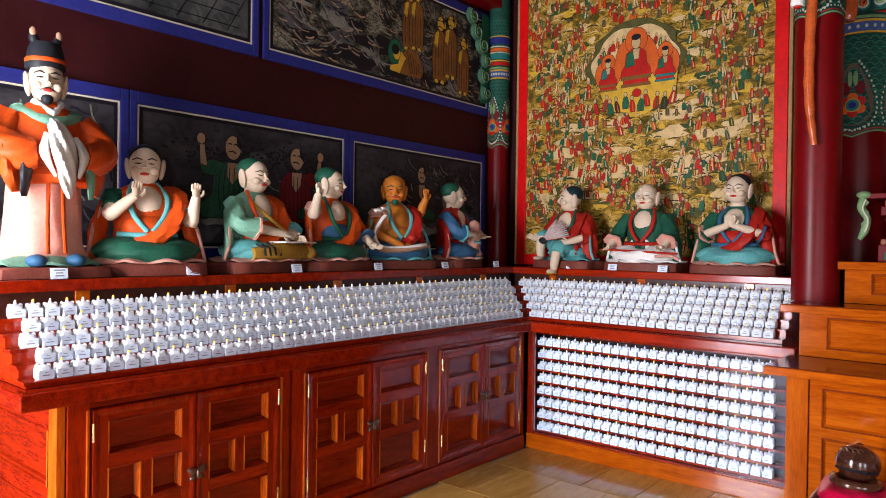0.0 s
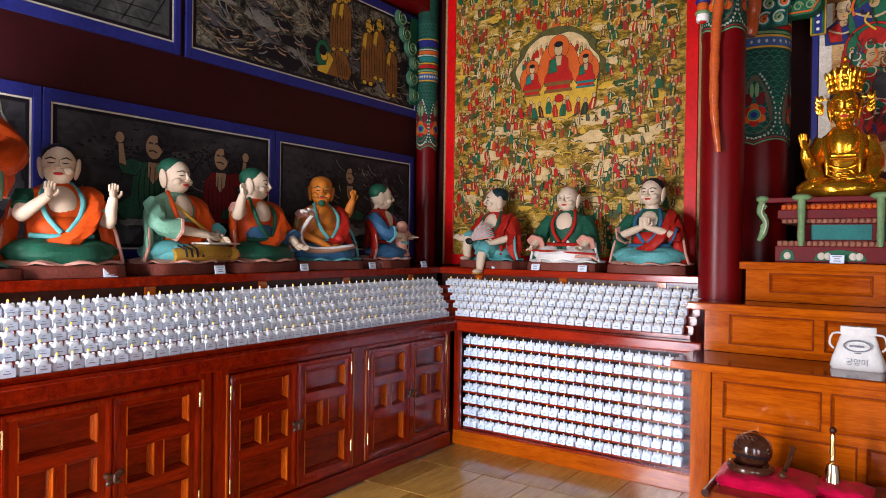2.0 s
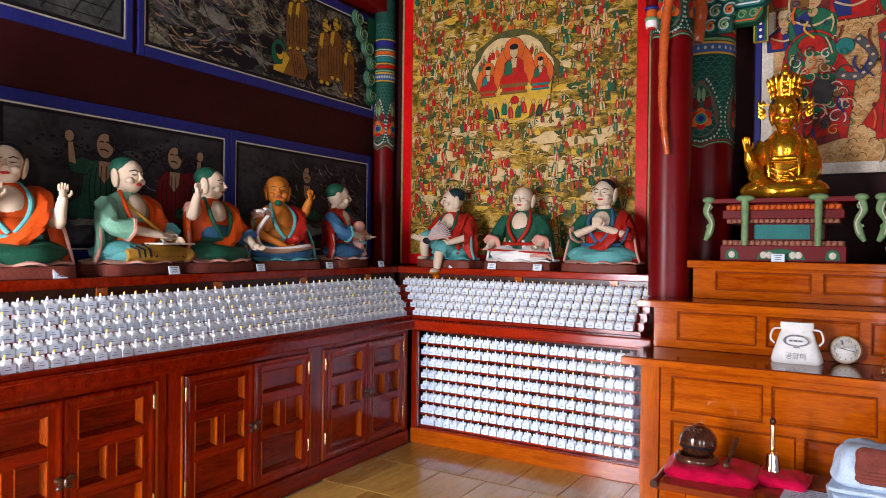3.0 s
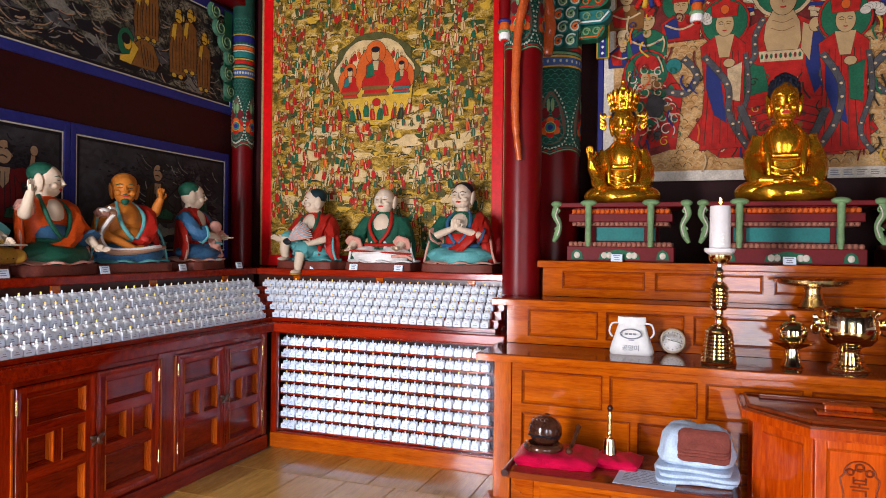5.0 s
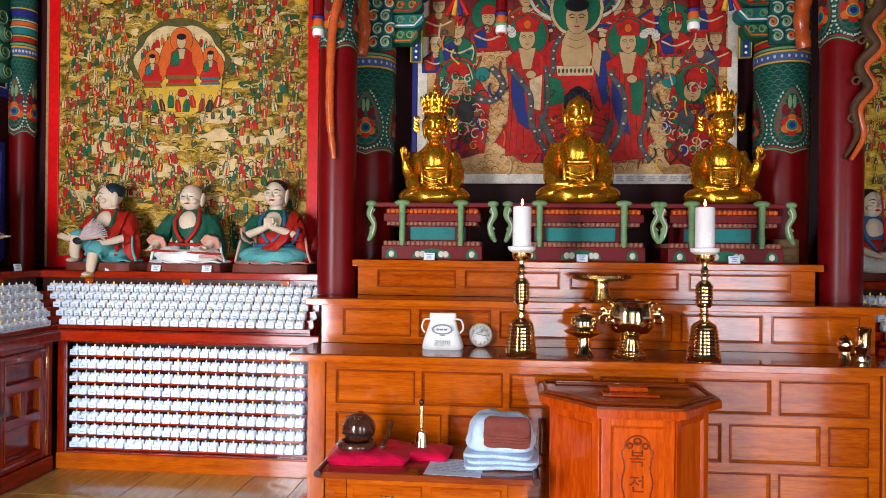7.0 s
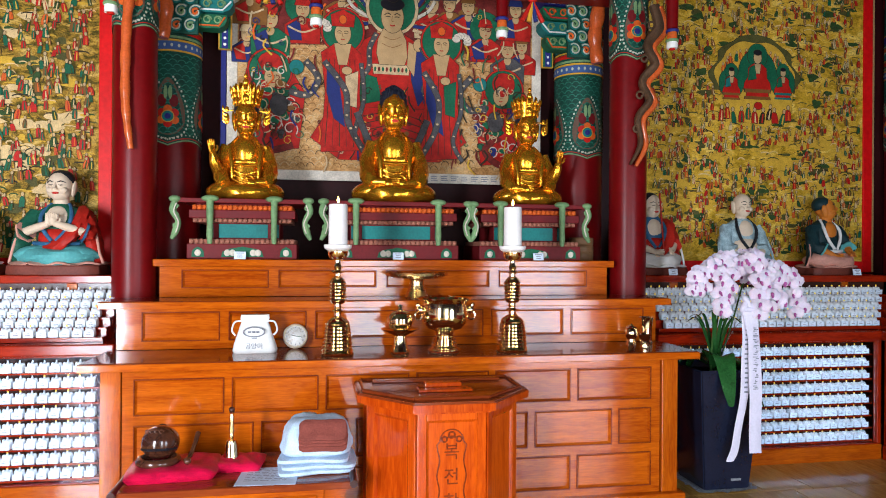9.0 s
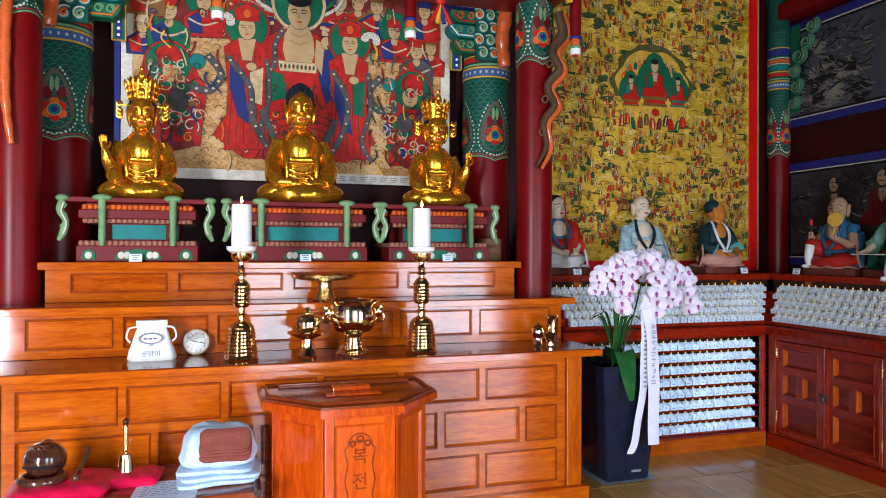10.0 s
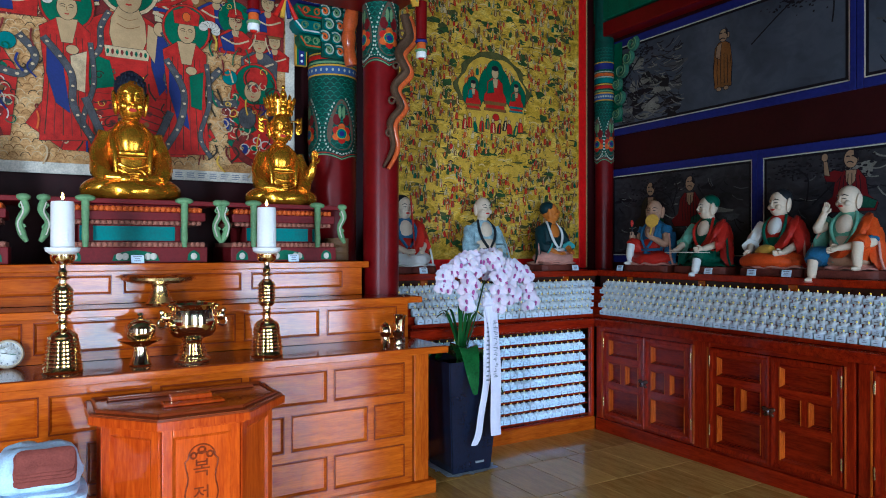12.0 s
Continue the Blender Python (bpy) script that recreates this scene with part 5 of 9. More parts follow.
def wall_picture(at, u0, u1, z0, z1, ground, label, people, rocks=0, span=(-1.0, 1.0), strokes=0):
    """A wall picture: blue frame boards, pale line, dark ground, plain painted shapes."""
    t = thing("wall_painting", at @ pose((u0 + u1) / 2, 0, z0), label, "painting", "painted panels on the side walls")
    w, h = (u1 - u0) / 2, z1 - z0
    q = bare()
    box(q, -w, w, -0.012, -0.002, 0, h)
    part("ground", q, ground, t)
    for a, b, c, d in ((-w - 0.042, -w - 0.001, -0.065, h + 0.065), (w + 0.001, w + 0.042, -0.065, h + 0.065), (-w, w, -0.065, -0.001), (-w, w, h + 0.001, h + 0.065)):
        q = bare()
        box(q, a, b, -0.024, -0.002, c, d, 0.003)
        part("frame", q, BLUE, t, "deep blue painted border")
    for off, thick, mi, y in ((0.002, 0.009, 0, -0.0155), (0.012, 0.020, 1, -0.0145)):
        a0, a1, b0, b1 = -w + off, w - off, off, h - off
        for r in ((a0, a1, b0, b0 + thick), (a0, a1, b1 - thick, b1), (a0, a0 + thick, b0 + thick, b1 - thick), (a1 - thick, a1, b0 + thick, b1 - thick)):
            q = bare()
            box(q, r[0], r[1], y, -0.0125, r[2], r[3])
            part("line", q, (CREAM, BLACK)[mi], t)
    q = bare()
    lo, hi = max(-w + 0.10, span[0] * w), min(w - 0.10, span[1] * w)
    for k in range(rocks):
        x = prng.uniform(lo, hi)
        z = 0.06 + abs(prng.gauss(0, 0.3)) * h
        patch(q, x, min(z, h - 0.10), prng.uniform(0.04, 0.13), prng.uniform(0.02, 0.07), 0.0135, prng.choice((GY_, BK_, BK_, PGREYD)), 12, 0.45)
    for k in range(strokes):
        x, z = prng.uniform(lo, hi), 0.05 + (h - 0.12) * prng.random() ** 1.2
        a, l = prng.uniform(-0.9, 0.2) + 1.2 * noise.noise((x * 4, z * 4, 1.0)), prng.uniform(0.02, 0.07)
        c, s = math.cos(a), math.sin(a)
        ribbon(q, [(x - l * c, z - l * s), (x + 0.2 * l * s, z - 0.2 * l * c), (x + l * c, z + l * s)], prng.uniform(0.0015, 0.006), prng.choice((PGREYD, BK_, BK_, TN_ if rocks > 40 else GY_)), 0.0137 + 1e-6 * k)
    # ink foliage in clumps on bent branches
    for c in range(3):
        bx, bz = prng.uniform(-w + 0.2, w - 0.2), h * prng.uniform(0.68, 0.9)
        tip = (bx + prng.uniform(-0.4, 0.4), bz - 0.25)
        ribbon(q, [tip, ((bx + tip[0]) / 2 + 0.05, bz - 0.08), (bx, bz)], 0.006, BK_, 0.0139)
        for k in range(75):
            x, z = bx + prng.gauss(0, 0.13), bz + prng.gauss(0, 0.045)
            if abs(x) < w - 0.05 and 0.05 < z < h - 0.04:
                patch(q, x, z, prng.uniform(0.006, 0.020), prng.uniform(0.004, 0.010), 0.0140, BK_, 6, 0.3)
    lift = [0.0146]

    def put(outline, mi, rim=0.004):
        cx = sum(p[0] for p in outline) / len(outline)
        cz = sum(p[1] for p in outline) / len(outline)
        grown = [(x + math.copysign(rim, x - cx), z + math.copysign(rim, z - cz)) for x, z in outline]
        for o, m in ((grown, BK_), (outline, mi)):
            sheet(q, o, lift[0], m)
            lift[0] += 4e-5

    def line(pts, wd, mi):
        ribbon(q, pts, wd, mi, lift[0])
        lift[0] += 4e-5

    for (x, z, hh, robe, skin, kind) in people:
        def at_(*pts):
            return [(x + a * hh, z + b * hh) for a, b in pts]
        if kind == "bowing":
            put(ellipse(x - 0.34 * hh, z + 0.42 * hh, 0.22 * hh, 0.30 * hh, 20), G_)
            put(at_((-0.2, 0.0), (0.50, 0.0), (0.60, 0.2), (0.42, 0.55), (0.10, 0.62), (-0.22, 0.40)), robe)
            put(at_((-0.5, 0.02), (-0.2, 0.0), (0.0, 0.38), (-0.16, 0.50), (-0.24, 0.2), (-0.5, 0.12)), skin)
            put(ellipse(x - 0.30 * hh, z + 0.42 * hh, 0.11 * hh, 0.14 * hh, 14), skin)
            put(ellipse(x - 0.34 * hh, z + 0.50 * hh, 0.12 * hh, 0.12 * hh, 12), BK_, 0)
            for k in range(5):
                line(at_((0.05 + 0.09 * k, 0.55 - 0.05 * k), (0.1 + 0.08 * k, 0.3), (0.16 + 0.07 * k, 0.06)), 0.003, BK_)
            continue
        if kind == "standing":
            put(at_((-0.15, 0.05), (0.15, 0.05), (0.17, 0.40), (0.13, 0.70), (0.05, 0.76), (-0.07, 0.76), (-0.14, 0.68), (-0.17, 0.40)), robe)
            put(at_((-0.10, 0.72), (-0.02, 0.75), (-0.06, 0.50), (-0.13, 0.55)), skin)
            for a in (-0.07, 0.06):
                put(ellipse(x + a * hh, z + 0.03 * hh, 0.045 * hh, 0.03 * hh, 10), skin)
            hd, hr = 0.86, 0.072
        else:
            put(at_((-0.36, 0.0), (0.36, 0.0), (0.40, 0.12), (0.26, 0.24), (0.22, 0.48), (0.12, 0.62), (-0.12, 0.62), (-0.22, 0.50), (-0.26, 0.24), (-0.42, 0.12)), robe)
            put(at_((0.02, 0.06), (0.34, 0.04), (0.38, 0.14), (0.20, 0.22), (0.05, 0.16)), GD_)
            put(at_((-0.06, 0.62), (0.09, 0.62), (0.07, 0.46), (0.0, 0.38), (-0.06, 0.46)), skin)
            sd = -1 if kind == "left" else 1
            if kind != "plain":
                put(at_((sd * 0.10, 0.60), (sd * 0.20, 0.46), (sd * 0.36, 0.48), (sd * 0.40, 0.58), (sd * 0.24, 0.64)), robe)
                put(at_((sd * 0.31, 0.56), (sd * 0.39, 0.58), (sd * 0.40, 0.80), (sd * 0.35, 0.80)), skin)
                put(ellipse(x + sd * 0.385 * hh, z + 0.85 * hh, 0.05 * hh, 0.06 * hh, 10), skin)
            hd, hr = 0.79, 0.098
        for k in range(6):
            line(at_((-0.14 + 0.055 * k, 0.58 - 0.02 * abs(k - 2.5)), (-0.17 + 0.065 * k, 0.34), (-0.15 + 0.06 * k, 0.10)), 0.0028, BK_)
        put(ellipse(x + 0.10 * hh, z + (hd - 0.01) * hh, 0.022 * hh, 0.045 * hh, 10), skin)
        put(ellipse(x + 0.01 * hh, z + hd * hh, hr * hh, hr * 1.36 * hh, 16), skin)
        put(at_((0.05, hd + 0.13), (hr + 0.02, hd + 0.07), (hr + 0.02, hd - 0.03), (0.055, hd + 0.03)), BK_, 0)
        line(at_((-0.055, hd + 0.035), (-0.03, hd + 0.045), (-0.005, hd + 0.035)), 0.004, BK_)
        line(at_((0.02, hd + 0.035), (0.04, hd + 0.045), (0.06, hd + 0.035)), 0.004, BK_)
        line(at_((-0.05, hd - 0.05), (0.0, hd - 0.04), (0.05, hd - 0.06)), 0.004, BK_)
    INK[0] = 0.0
    part("painted_scene", q, PICT + [paint("painted_ash", (0.20, 0.19, 0.16), 0.6, vary=0.3), paint("painted_deep_green", (0.020, 0.085, 0.048), 0.6, vary=0.3), paint("painted_tan", (0.34, 0.21, 0.12), 0.6, vary=0.15), paint("painted_amber_robe", (0.22, 0.090, 0.022), 0.6, vary=0.25)], t, "flat ink trees, rocks and robed shapes")
    return t


PGREYD, GD_, TN_, PROBE_ = 17, 18, 19, 20
WP = pose(XW, 0, 0, 0, 0, 90)
EP = pose(XE, 0, 0, 0, 0, -90)
wall_picture(WP, 1.30, 2.985, 1.40, 2.165, INKWALL, "dark ink painting of trees in a blue border", [(-0.25, 0.2, 0.5, G_, BR_, "plain")], 10, strokes=60)
wall_picture(WP, 3.075, 4.53, 1.40, 2.165, INKWALL, "dark ink painting with two robed shapes, blue border", [(-0.15, 0.18, 0.53, GD_, TN_, "left"), (0.32, 0.17, 0.52, MA_, TN_, "right")], 8, (-1.0, 1.0), 40)
wall_picture(WP, 4.62, 6.13, 1.40, 2.165, INKWALL, "dark ink painting with cave and blossoms, blue border", [(-0.03, 0.22, 0.46, D_, TN_, "plain"), (0.42, 0.20, 0.44, GD_, GY_, "plain")], 14, (-0.3, 1.0), 130)
wall_picture(WP, 1.60, 3.78, 2.64, 3.40, scenery("ink_tiles", (0.02, 0.022, 0.022), (0.055, 0.06, 0.058), (0.085, 0.09, 0.085), 2.0, (1, 1, 1), 0.6, 0.3), "dark painting of a tiled courtyard in a blue border", [(-0.5, 0.25, 0.4, MO_, BR_, "plain")], 0)
wall_picture(WP, 3.90, 6.19, 2.64, 3.40, INKUP, "dark ink painting of rocks and brown-robed shapes, blue border", [(0.14, 0.28, 0.50, PROBE_, SA_, "standing"), (0.22, 0.30, 0.50, PROBE_, SA_, "standing"), (0.10, 0.09, 0.34, PROBE_, SA_, "bowing"), (0.50, 0.10, 0.56, PROBE_, SA_, "standing"), (0.63, 0.16, 0.54, PROBE_, SA_, "standing"), (0.80, 0.06, 0.50, PROBE_, SA_, "standing")], 45, (-1.0, 0.9), 420)
wall_picture(EP, -6.23, -4.71, 1.40, 2.165, INKWALL, "dark ink painting of trees with two pale shapes, blue border", [(-0.28, 0.26, 0.44, D_, TN_, "plain"), (0.16, 0.26, 0.46, MA_, TN_, "plain")], 8, strokes=60)
wall_picture(EP, -4.62, -3.10, 1.40, 2.165, INKWALL, "dark ink painting of bamboo with robed shapes, blue border", [(-0.10, 0.32, 0.46, MA_, TN_, "left"), (0.45, 0.3, 0.44, MA_, TN_, "plain")], 8, strokes=60)
wall_picture(EP, -6.28, -3.96, 2.62, 3.40, INKEAST, "grey ink painting of misty rocks and one standing shape", [(0.14, 0.14, 0.52, PROBE_, TN_, "standing")], 34, (-1.0, -0.25), 260)
wall_picture(EP, -3.87, -1.70, 2.62, 3.40, INKEAST, "grey ink painting of misty clouds in a blue border", [], 14, (-0.9, 0.0), 60)

# tiled yard lines of the upper west picture
q = bare()
for k in range(14):
    ribbon(q, [(-1.0 + 0.16 * k, 0.05), (-0.8 + 0.16 * k, 0.40)], 0.003, BK_, 0.0)
for k in range(5):
    ribbon(q, [(-1.0, 0.08 + 0.07 * k), (1.0, 0.08 + 0.07 * k)], 0.003, BK_, 0.0)
yard = [o for o in scene.objects if o.get("label") == "dark painting of a tiled courtyard in a blue border"][0]
part("tile_lines", q, PICT, yard, at=pose(0, -0.0142, 0))

# red beams and painted boards above the wall pictures
for x0, x1 in ((XW, XW + 0.16), (XE - 0.16, XE)):
    q = bare()
    box(q, x0, x1, YS, YN - 0.02, 3.50, 3.64, 0.01)
    fixed("beam", q, COLUMN, "red timber beam along the wall")
    q = bare()
    box(q, x0, x1, YS, YN - 0.02, 3.66, 4.05, 0.01)
    fixed("beam", q, GREEN, "green painted timber beam")


# ---------------------------------------------------------------- painted clay statues, each one plain mesh
SK = paint("statue_flesh", (0.66, 0.52, 0.38), 0.45, vary=0.06)
SKD = paint("statue_tan_flesh", (0.42, 0.24, 0.15), 0.45, vary=0.1)
SKO = paint("statue_orange_flesh", (0.52, 0.16, 0.02), 0.45, vary=0.1)
SO = paint("statue_orange", (0.60, 0.072, 0.008), 0.48, vary=0.15)
SR = paint("statue_red", (0.40, 0.018, 0.010), 0.48, vary=0.15)
SG = paint("statue_green", (0.012, 0.085, 0.050), 0.48, vary=0.2)
SJ = paint("statue_jade", (0.16, 0.36, 0.25), 0.48, vary=0.15)
ST = paint("statue_turquoise", (0.10, 0.36, 0.36), 0.48, vary=0.15)
SB = paint("statue_blue", (0.035, 0.115, 0.22), 0.48, vary=0.2)
SP = paint("statue_pink", (0.62, 0.30, 0.23), 0.48, vary=0.12)
SW = paint("statue_white", (0.76, 0.75, 0.72), 0.48, vary=0.05)
SK2 = paint("statue_black", (0.016, 0.018, 0.022), 0.45)
SY = paint("statue_gold_paint", (0.60, 0.34, 0.05), 0.35, metal=0.05)
SLIP = paint("statue_lips", (0.50, 0.035, 0.025), 0.45)
SDG = paint("statue_dark_teal", (0.010, 0.030, 0.035), 0.48, vary=0.2)
SLB = paint("statue_pale_blue", (0.34, 0.46, 0.50), 0.48, vary=0.35, scale=30)
STAT = [SK, SKD, SKO, SO, SR, SG, SJ, ST, SB, SP, SW, SK2, SY, SLIP, SDG, SLB, STONE]
K_, KD_, KO_, O2, R2, G2, J2, T2, B2, P2, W2, BK2, Y2, LIP, DG2, LB2, STN = range(17)


def head(bm, c, turn, skin, hair=None, size=1.0, tilt=0, beard=None, brow=BK2, hat=None, smile=True):
    """A smooth head: skull, jaw, ears, nose, brow lines, painted hair."""
    m = Matrix.Translation(c) @ Euler((radians(tilt), 0, radians(turn))).to_matrix().to_4x4() @ Matrix.Scale(size, 4)
    q = bare()
    blob(q, (0, 0, 0.012), (0.068, 0.078, 0.084), skin, u=22, v=14)
    blob(q, (0, -0.014, -0.038), (0.060, 0.060, 0.060), skin, u=20, v=12)
    for sx in (-1, 1):
        blob(q, (sx * 0.072, 0.010, -0.016), (0.014, 0.024, 0.054), skin, turn=(0, sx * 8, 0), u=10, v=8)
        blob(q, (sx * 0.036, -0.052, -0.030), (0.024, 0.022, 0.022), skin, u=10, v=8)
        tube(q, [(sx * 0.010, -0.0755, 0.020), (sx * 0.030, -0.0745, 0.029), (sx * 0.052, -0.060, 0.020)], [0.002, 0.0036, 0.002], brow, 6)
        tube(q, [(sx * 0.013, -0.0745, 0.0035), (sx * 0.028, -0.0755, 0.0015), (sx * 0.043, -0.0665, 0.0035)], [0.0012, 0.0036, 0.0012], BK2, 6)
    tube(q, [(0, -0.074, 0.018), (0, -0.083, -0.004), (0, -0.091, -0.022)], [0.006, 0.008, 0.0115], skin, 10)
    blob(q, (0, -0.082, -0.025), (0.016, 0.010, 0.008), skin, u=10, v=6)
    blob(q, (0, -0.0735, -0.0485), (0.021, 0.0065, 0.0078), LIP, u=10, v=6)
    if hair is not None:
        blob(q, (0, 0.019, 0.042), (0.0735, 0.074, 0.068), hair, u=20, v=12)
    if beard is not None:
        blob(q, (0, -0.052, -0.082), (0.024, 0.020, 0.026), beard, u=10, v=8)
        tube(q, [(-0.03, -0.066, -0.050), (0, -0.0775, -0.038), (0.03, -0.066, -0.050)], [0.002, 0.004, 0.002], beard, 6)
    tube(q, [(0, 0.012, -0.115), (0, 0.006, -0.05)], [0.046, 0.040], skin, 14)
    bmesh.ops.transform(q, matrix=m, verts=q.verts)
    join(bm, q)


def join(bm, q):
    """Adds the faces of q to bm."""
    vm = {v: bm.verts.new(v.co) for v in q.verts}
    for f in q.faces:
        nf = bm.faces.new([vm[v] for v in f.verts])
        nf.material_index = f.material_index
    q.free()


def palm(bm, at, skin, way=(0, 0, 1), s=1.0):
    """A simple open palm with four rounded ends and a thumb."""
    d = Vector(way).normalized()
    side = d.cross(Vector((0, -1, 0.2)))
    side = side.normalized() if side.length > 0.05 else Vector((1, 0, 0))
    p = Vector(at)
    tube(bm, [p - d * 0.012 * s, p + d * 0.012 * s, p + d * 0.038 * s], [0.017 * s, 0.026 * s, 0.024 * s], skin, 10, oval=0.6)
    for k in range(4):
        o = side * ((k - 1.5) * 0.0115 * s)
        tube(bm, [p + o + d * 0.030 * s, p + o * 1.05 + d * 0.056 * s, p + o * 1.1 + d * (0.076 - 0.006 * abs(k - 1.4)) * s + Vector((0, -0.006 * s, 0))], [0.0072 * s, 0.0066 * s, 0.0045 * s], skin, 6)
    tube(bm, [p + side * 0.02 * s, p + side * 0.036 * s + d * 0.018 * s, p + side * 0.036 * s + d * 0.036 * s], [0.009 * s, 0.008 * s, 0.005 * s], skin, 6)


def arm(bm, sx, elbow, wrist, sleeve, skin, cover=1.0, cuff=None, way=None, shoulder=(0.135, 0.0, 0.352), flare=0.064):
    """Upper arm in a folded sleeve, bare forearm, open palm."""
    sh = Vector((shoulder[0] * sx, shoulder[1], shoulder[2]))
    el, wr = Vector(elbow), Vector(wrist)
    end = el + (wr - el) * max(0.0, cover - 1.0) if cover > 1 else sh + (el - sh) * cover
    path = [sh, sh * 0.5 + el * 0.5 + Vector((sx * 0.012, 0, 0.0)), el] if cover >= 1 else [sh, sh * 0.5 + end * 0.5, end]
    if cover > 1:
        path.append(end)
    rad = [0.054, 0.052, 0.047, flare][:len(path)]
    n = 5
    tube(bm, smooth_path(path, n), spread(rad, n), sleeve, 16, folds=0.09, freq=5)
    if cuff is not None:
        d = (path[-1] - path[-2]).normalized()
        tube(bm, [path[-1] - d * 0.008, path[-1] + d * 0.006], [rad[-1] * 1.07, rad[-1] * 1.09], cuff, 16, folds=0.09, freq=5)
    if cover <= 1.0:
        tube(bm, smooth_path([end, el, el * 0.5 + wr * 0.5, wr], 4), spread([0.036, 0.034, 0.029, 0.021], 4), skin, 12)
    else:
        tube(bm, smooth_path([el, el * 0.4 + wr * 0.6, wr], 4), spread([0.032, 0.028, 0.020], 4), skin, 12)
    palm(bm, wr, skin, way or (wr - el), 1.0)


def drape(bm, mi, rx, ry, z0, z1, cy=0.0, waves=9, amp=0.09, lower=0.0):
    """A spread hem of cloth with a rippling edge."""
    n = 72
    rings = []
    for r, z, a in ((0.55, z1, 0.02), (0.80, z1 * 0.75 + z0 * 0.25, 0.05), (0.97, (z0 + z1) * 0.35, amp), (1.04, z0 + 0.012, amp * 1.2), (1.0, z0, amp)):
        ring = []
        for k in range(n):
            t_ = 2 * math.pi * k / n
            s = r * (1 + a * math.sin(waves * t_ + 0.6 * math.sin(3 * t_)))
            dz = 0.010 * math.sin(waves * t_ + 1.2) * (r > 0.9)
            ring.append(bm.verts.new((rx * s * math.cos(t_), cy + ry * s * math.sin(t_), max(lower, z + dz))))
        rings.append(ring)
    for a, b in zip(rings, rings[1:]):
        for k in range(n):
            bm.faces.new((a[k], a[(k + 1) % n], b[(k + 1) % n], b[k])).material_index = mi
    bm.faces.new(rings[0]).material_index = mi


def torso(bm, robe, lean=0.0, wide=1.0, folds=0.035):
    prof = ((0.05, 0.150, 0.115), (0.12, 0.138, 0.108), (0.20, 0.140, 0.102), (0.28, 0.152, 0.098), (0.335, 0.158, 0.090), (0.375, 0.140, 0.078), (0.405, 0.090, 0.062), (0.425, 0.052, 0.050))
    n = 40
    rings = []
    for z, rx, ry in prof:
        ring = []
        for k in range(n):
            a = 2 * math.pi * k / n
            s = 1 + folds * math.sin(8 * a + z * 26) * (z < 0.36)
            ring.append(bm.verts.new((rx * wide * s * math.cos(a) + lean * z, ry * s * math.sin(a), z)))
        rings.append(ring)
    for a, b in zip(rings, rings[1:]):
        for k in range(n):
            bm.faces.new((a[k], a[(k + 1) % n], b[(k + 1) % n], b[k])).material_index = robe
    bm.faces.new(rings[-1]).material_index = robe


def lap(bm, skirt, hem, under=None):
    """Crossed legs under cloth on a rippling hem."""
    drape(bm, hem, 0.262, 0.185, 0.0, 0.045, -0.03)
    for sx in (-1, 1):
        blob(bm, (sx * 0.135, -0.060, 0.078), (0.125, 0.098, 0.058), skirt, turn=(0, sx * 8, sx * 24), folds=0.05, freq=7)
    tube(bm, smooth_path([(-0.20, -0.06, 0.06), (-0.08, -0.155, 0.055), (0.10, -0.150, 0.055), (0.20, -0.07, 0.06)], 5), spread([0.045, 0.055, 0.055, 0.045], 5), skirt if under is None else under, 14, folds=0.10, freq=4)


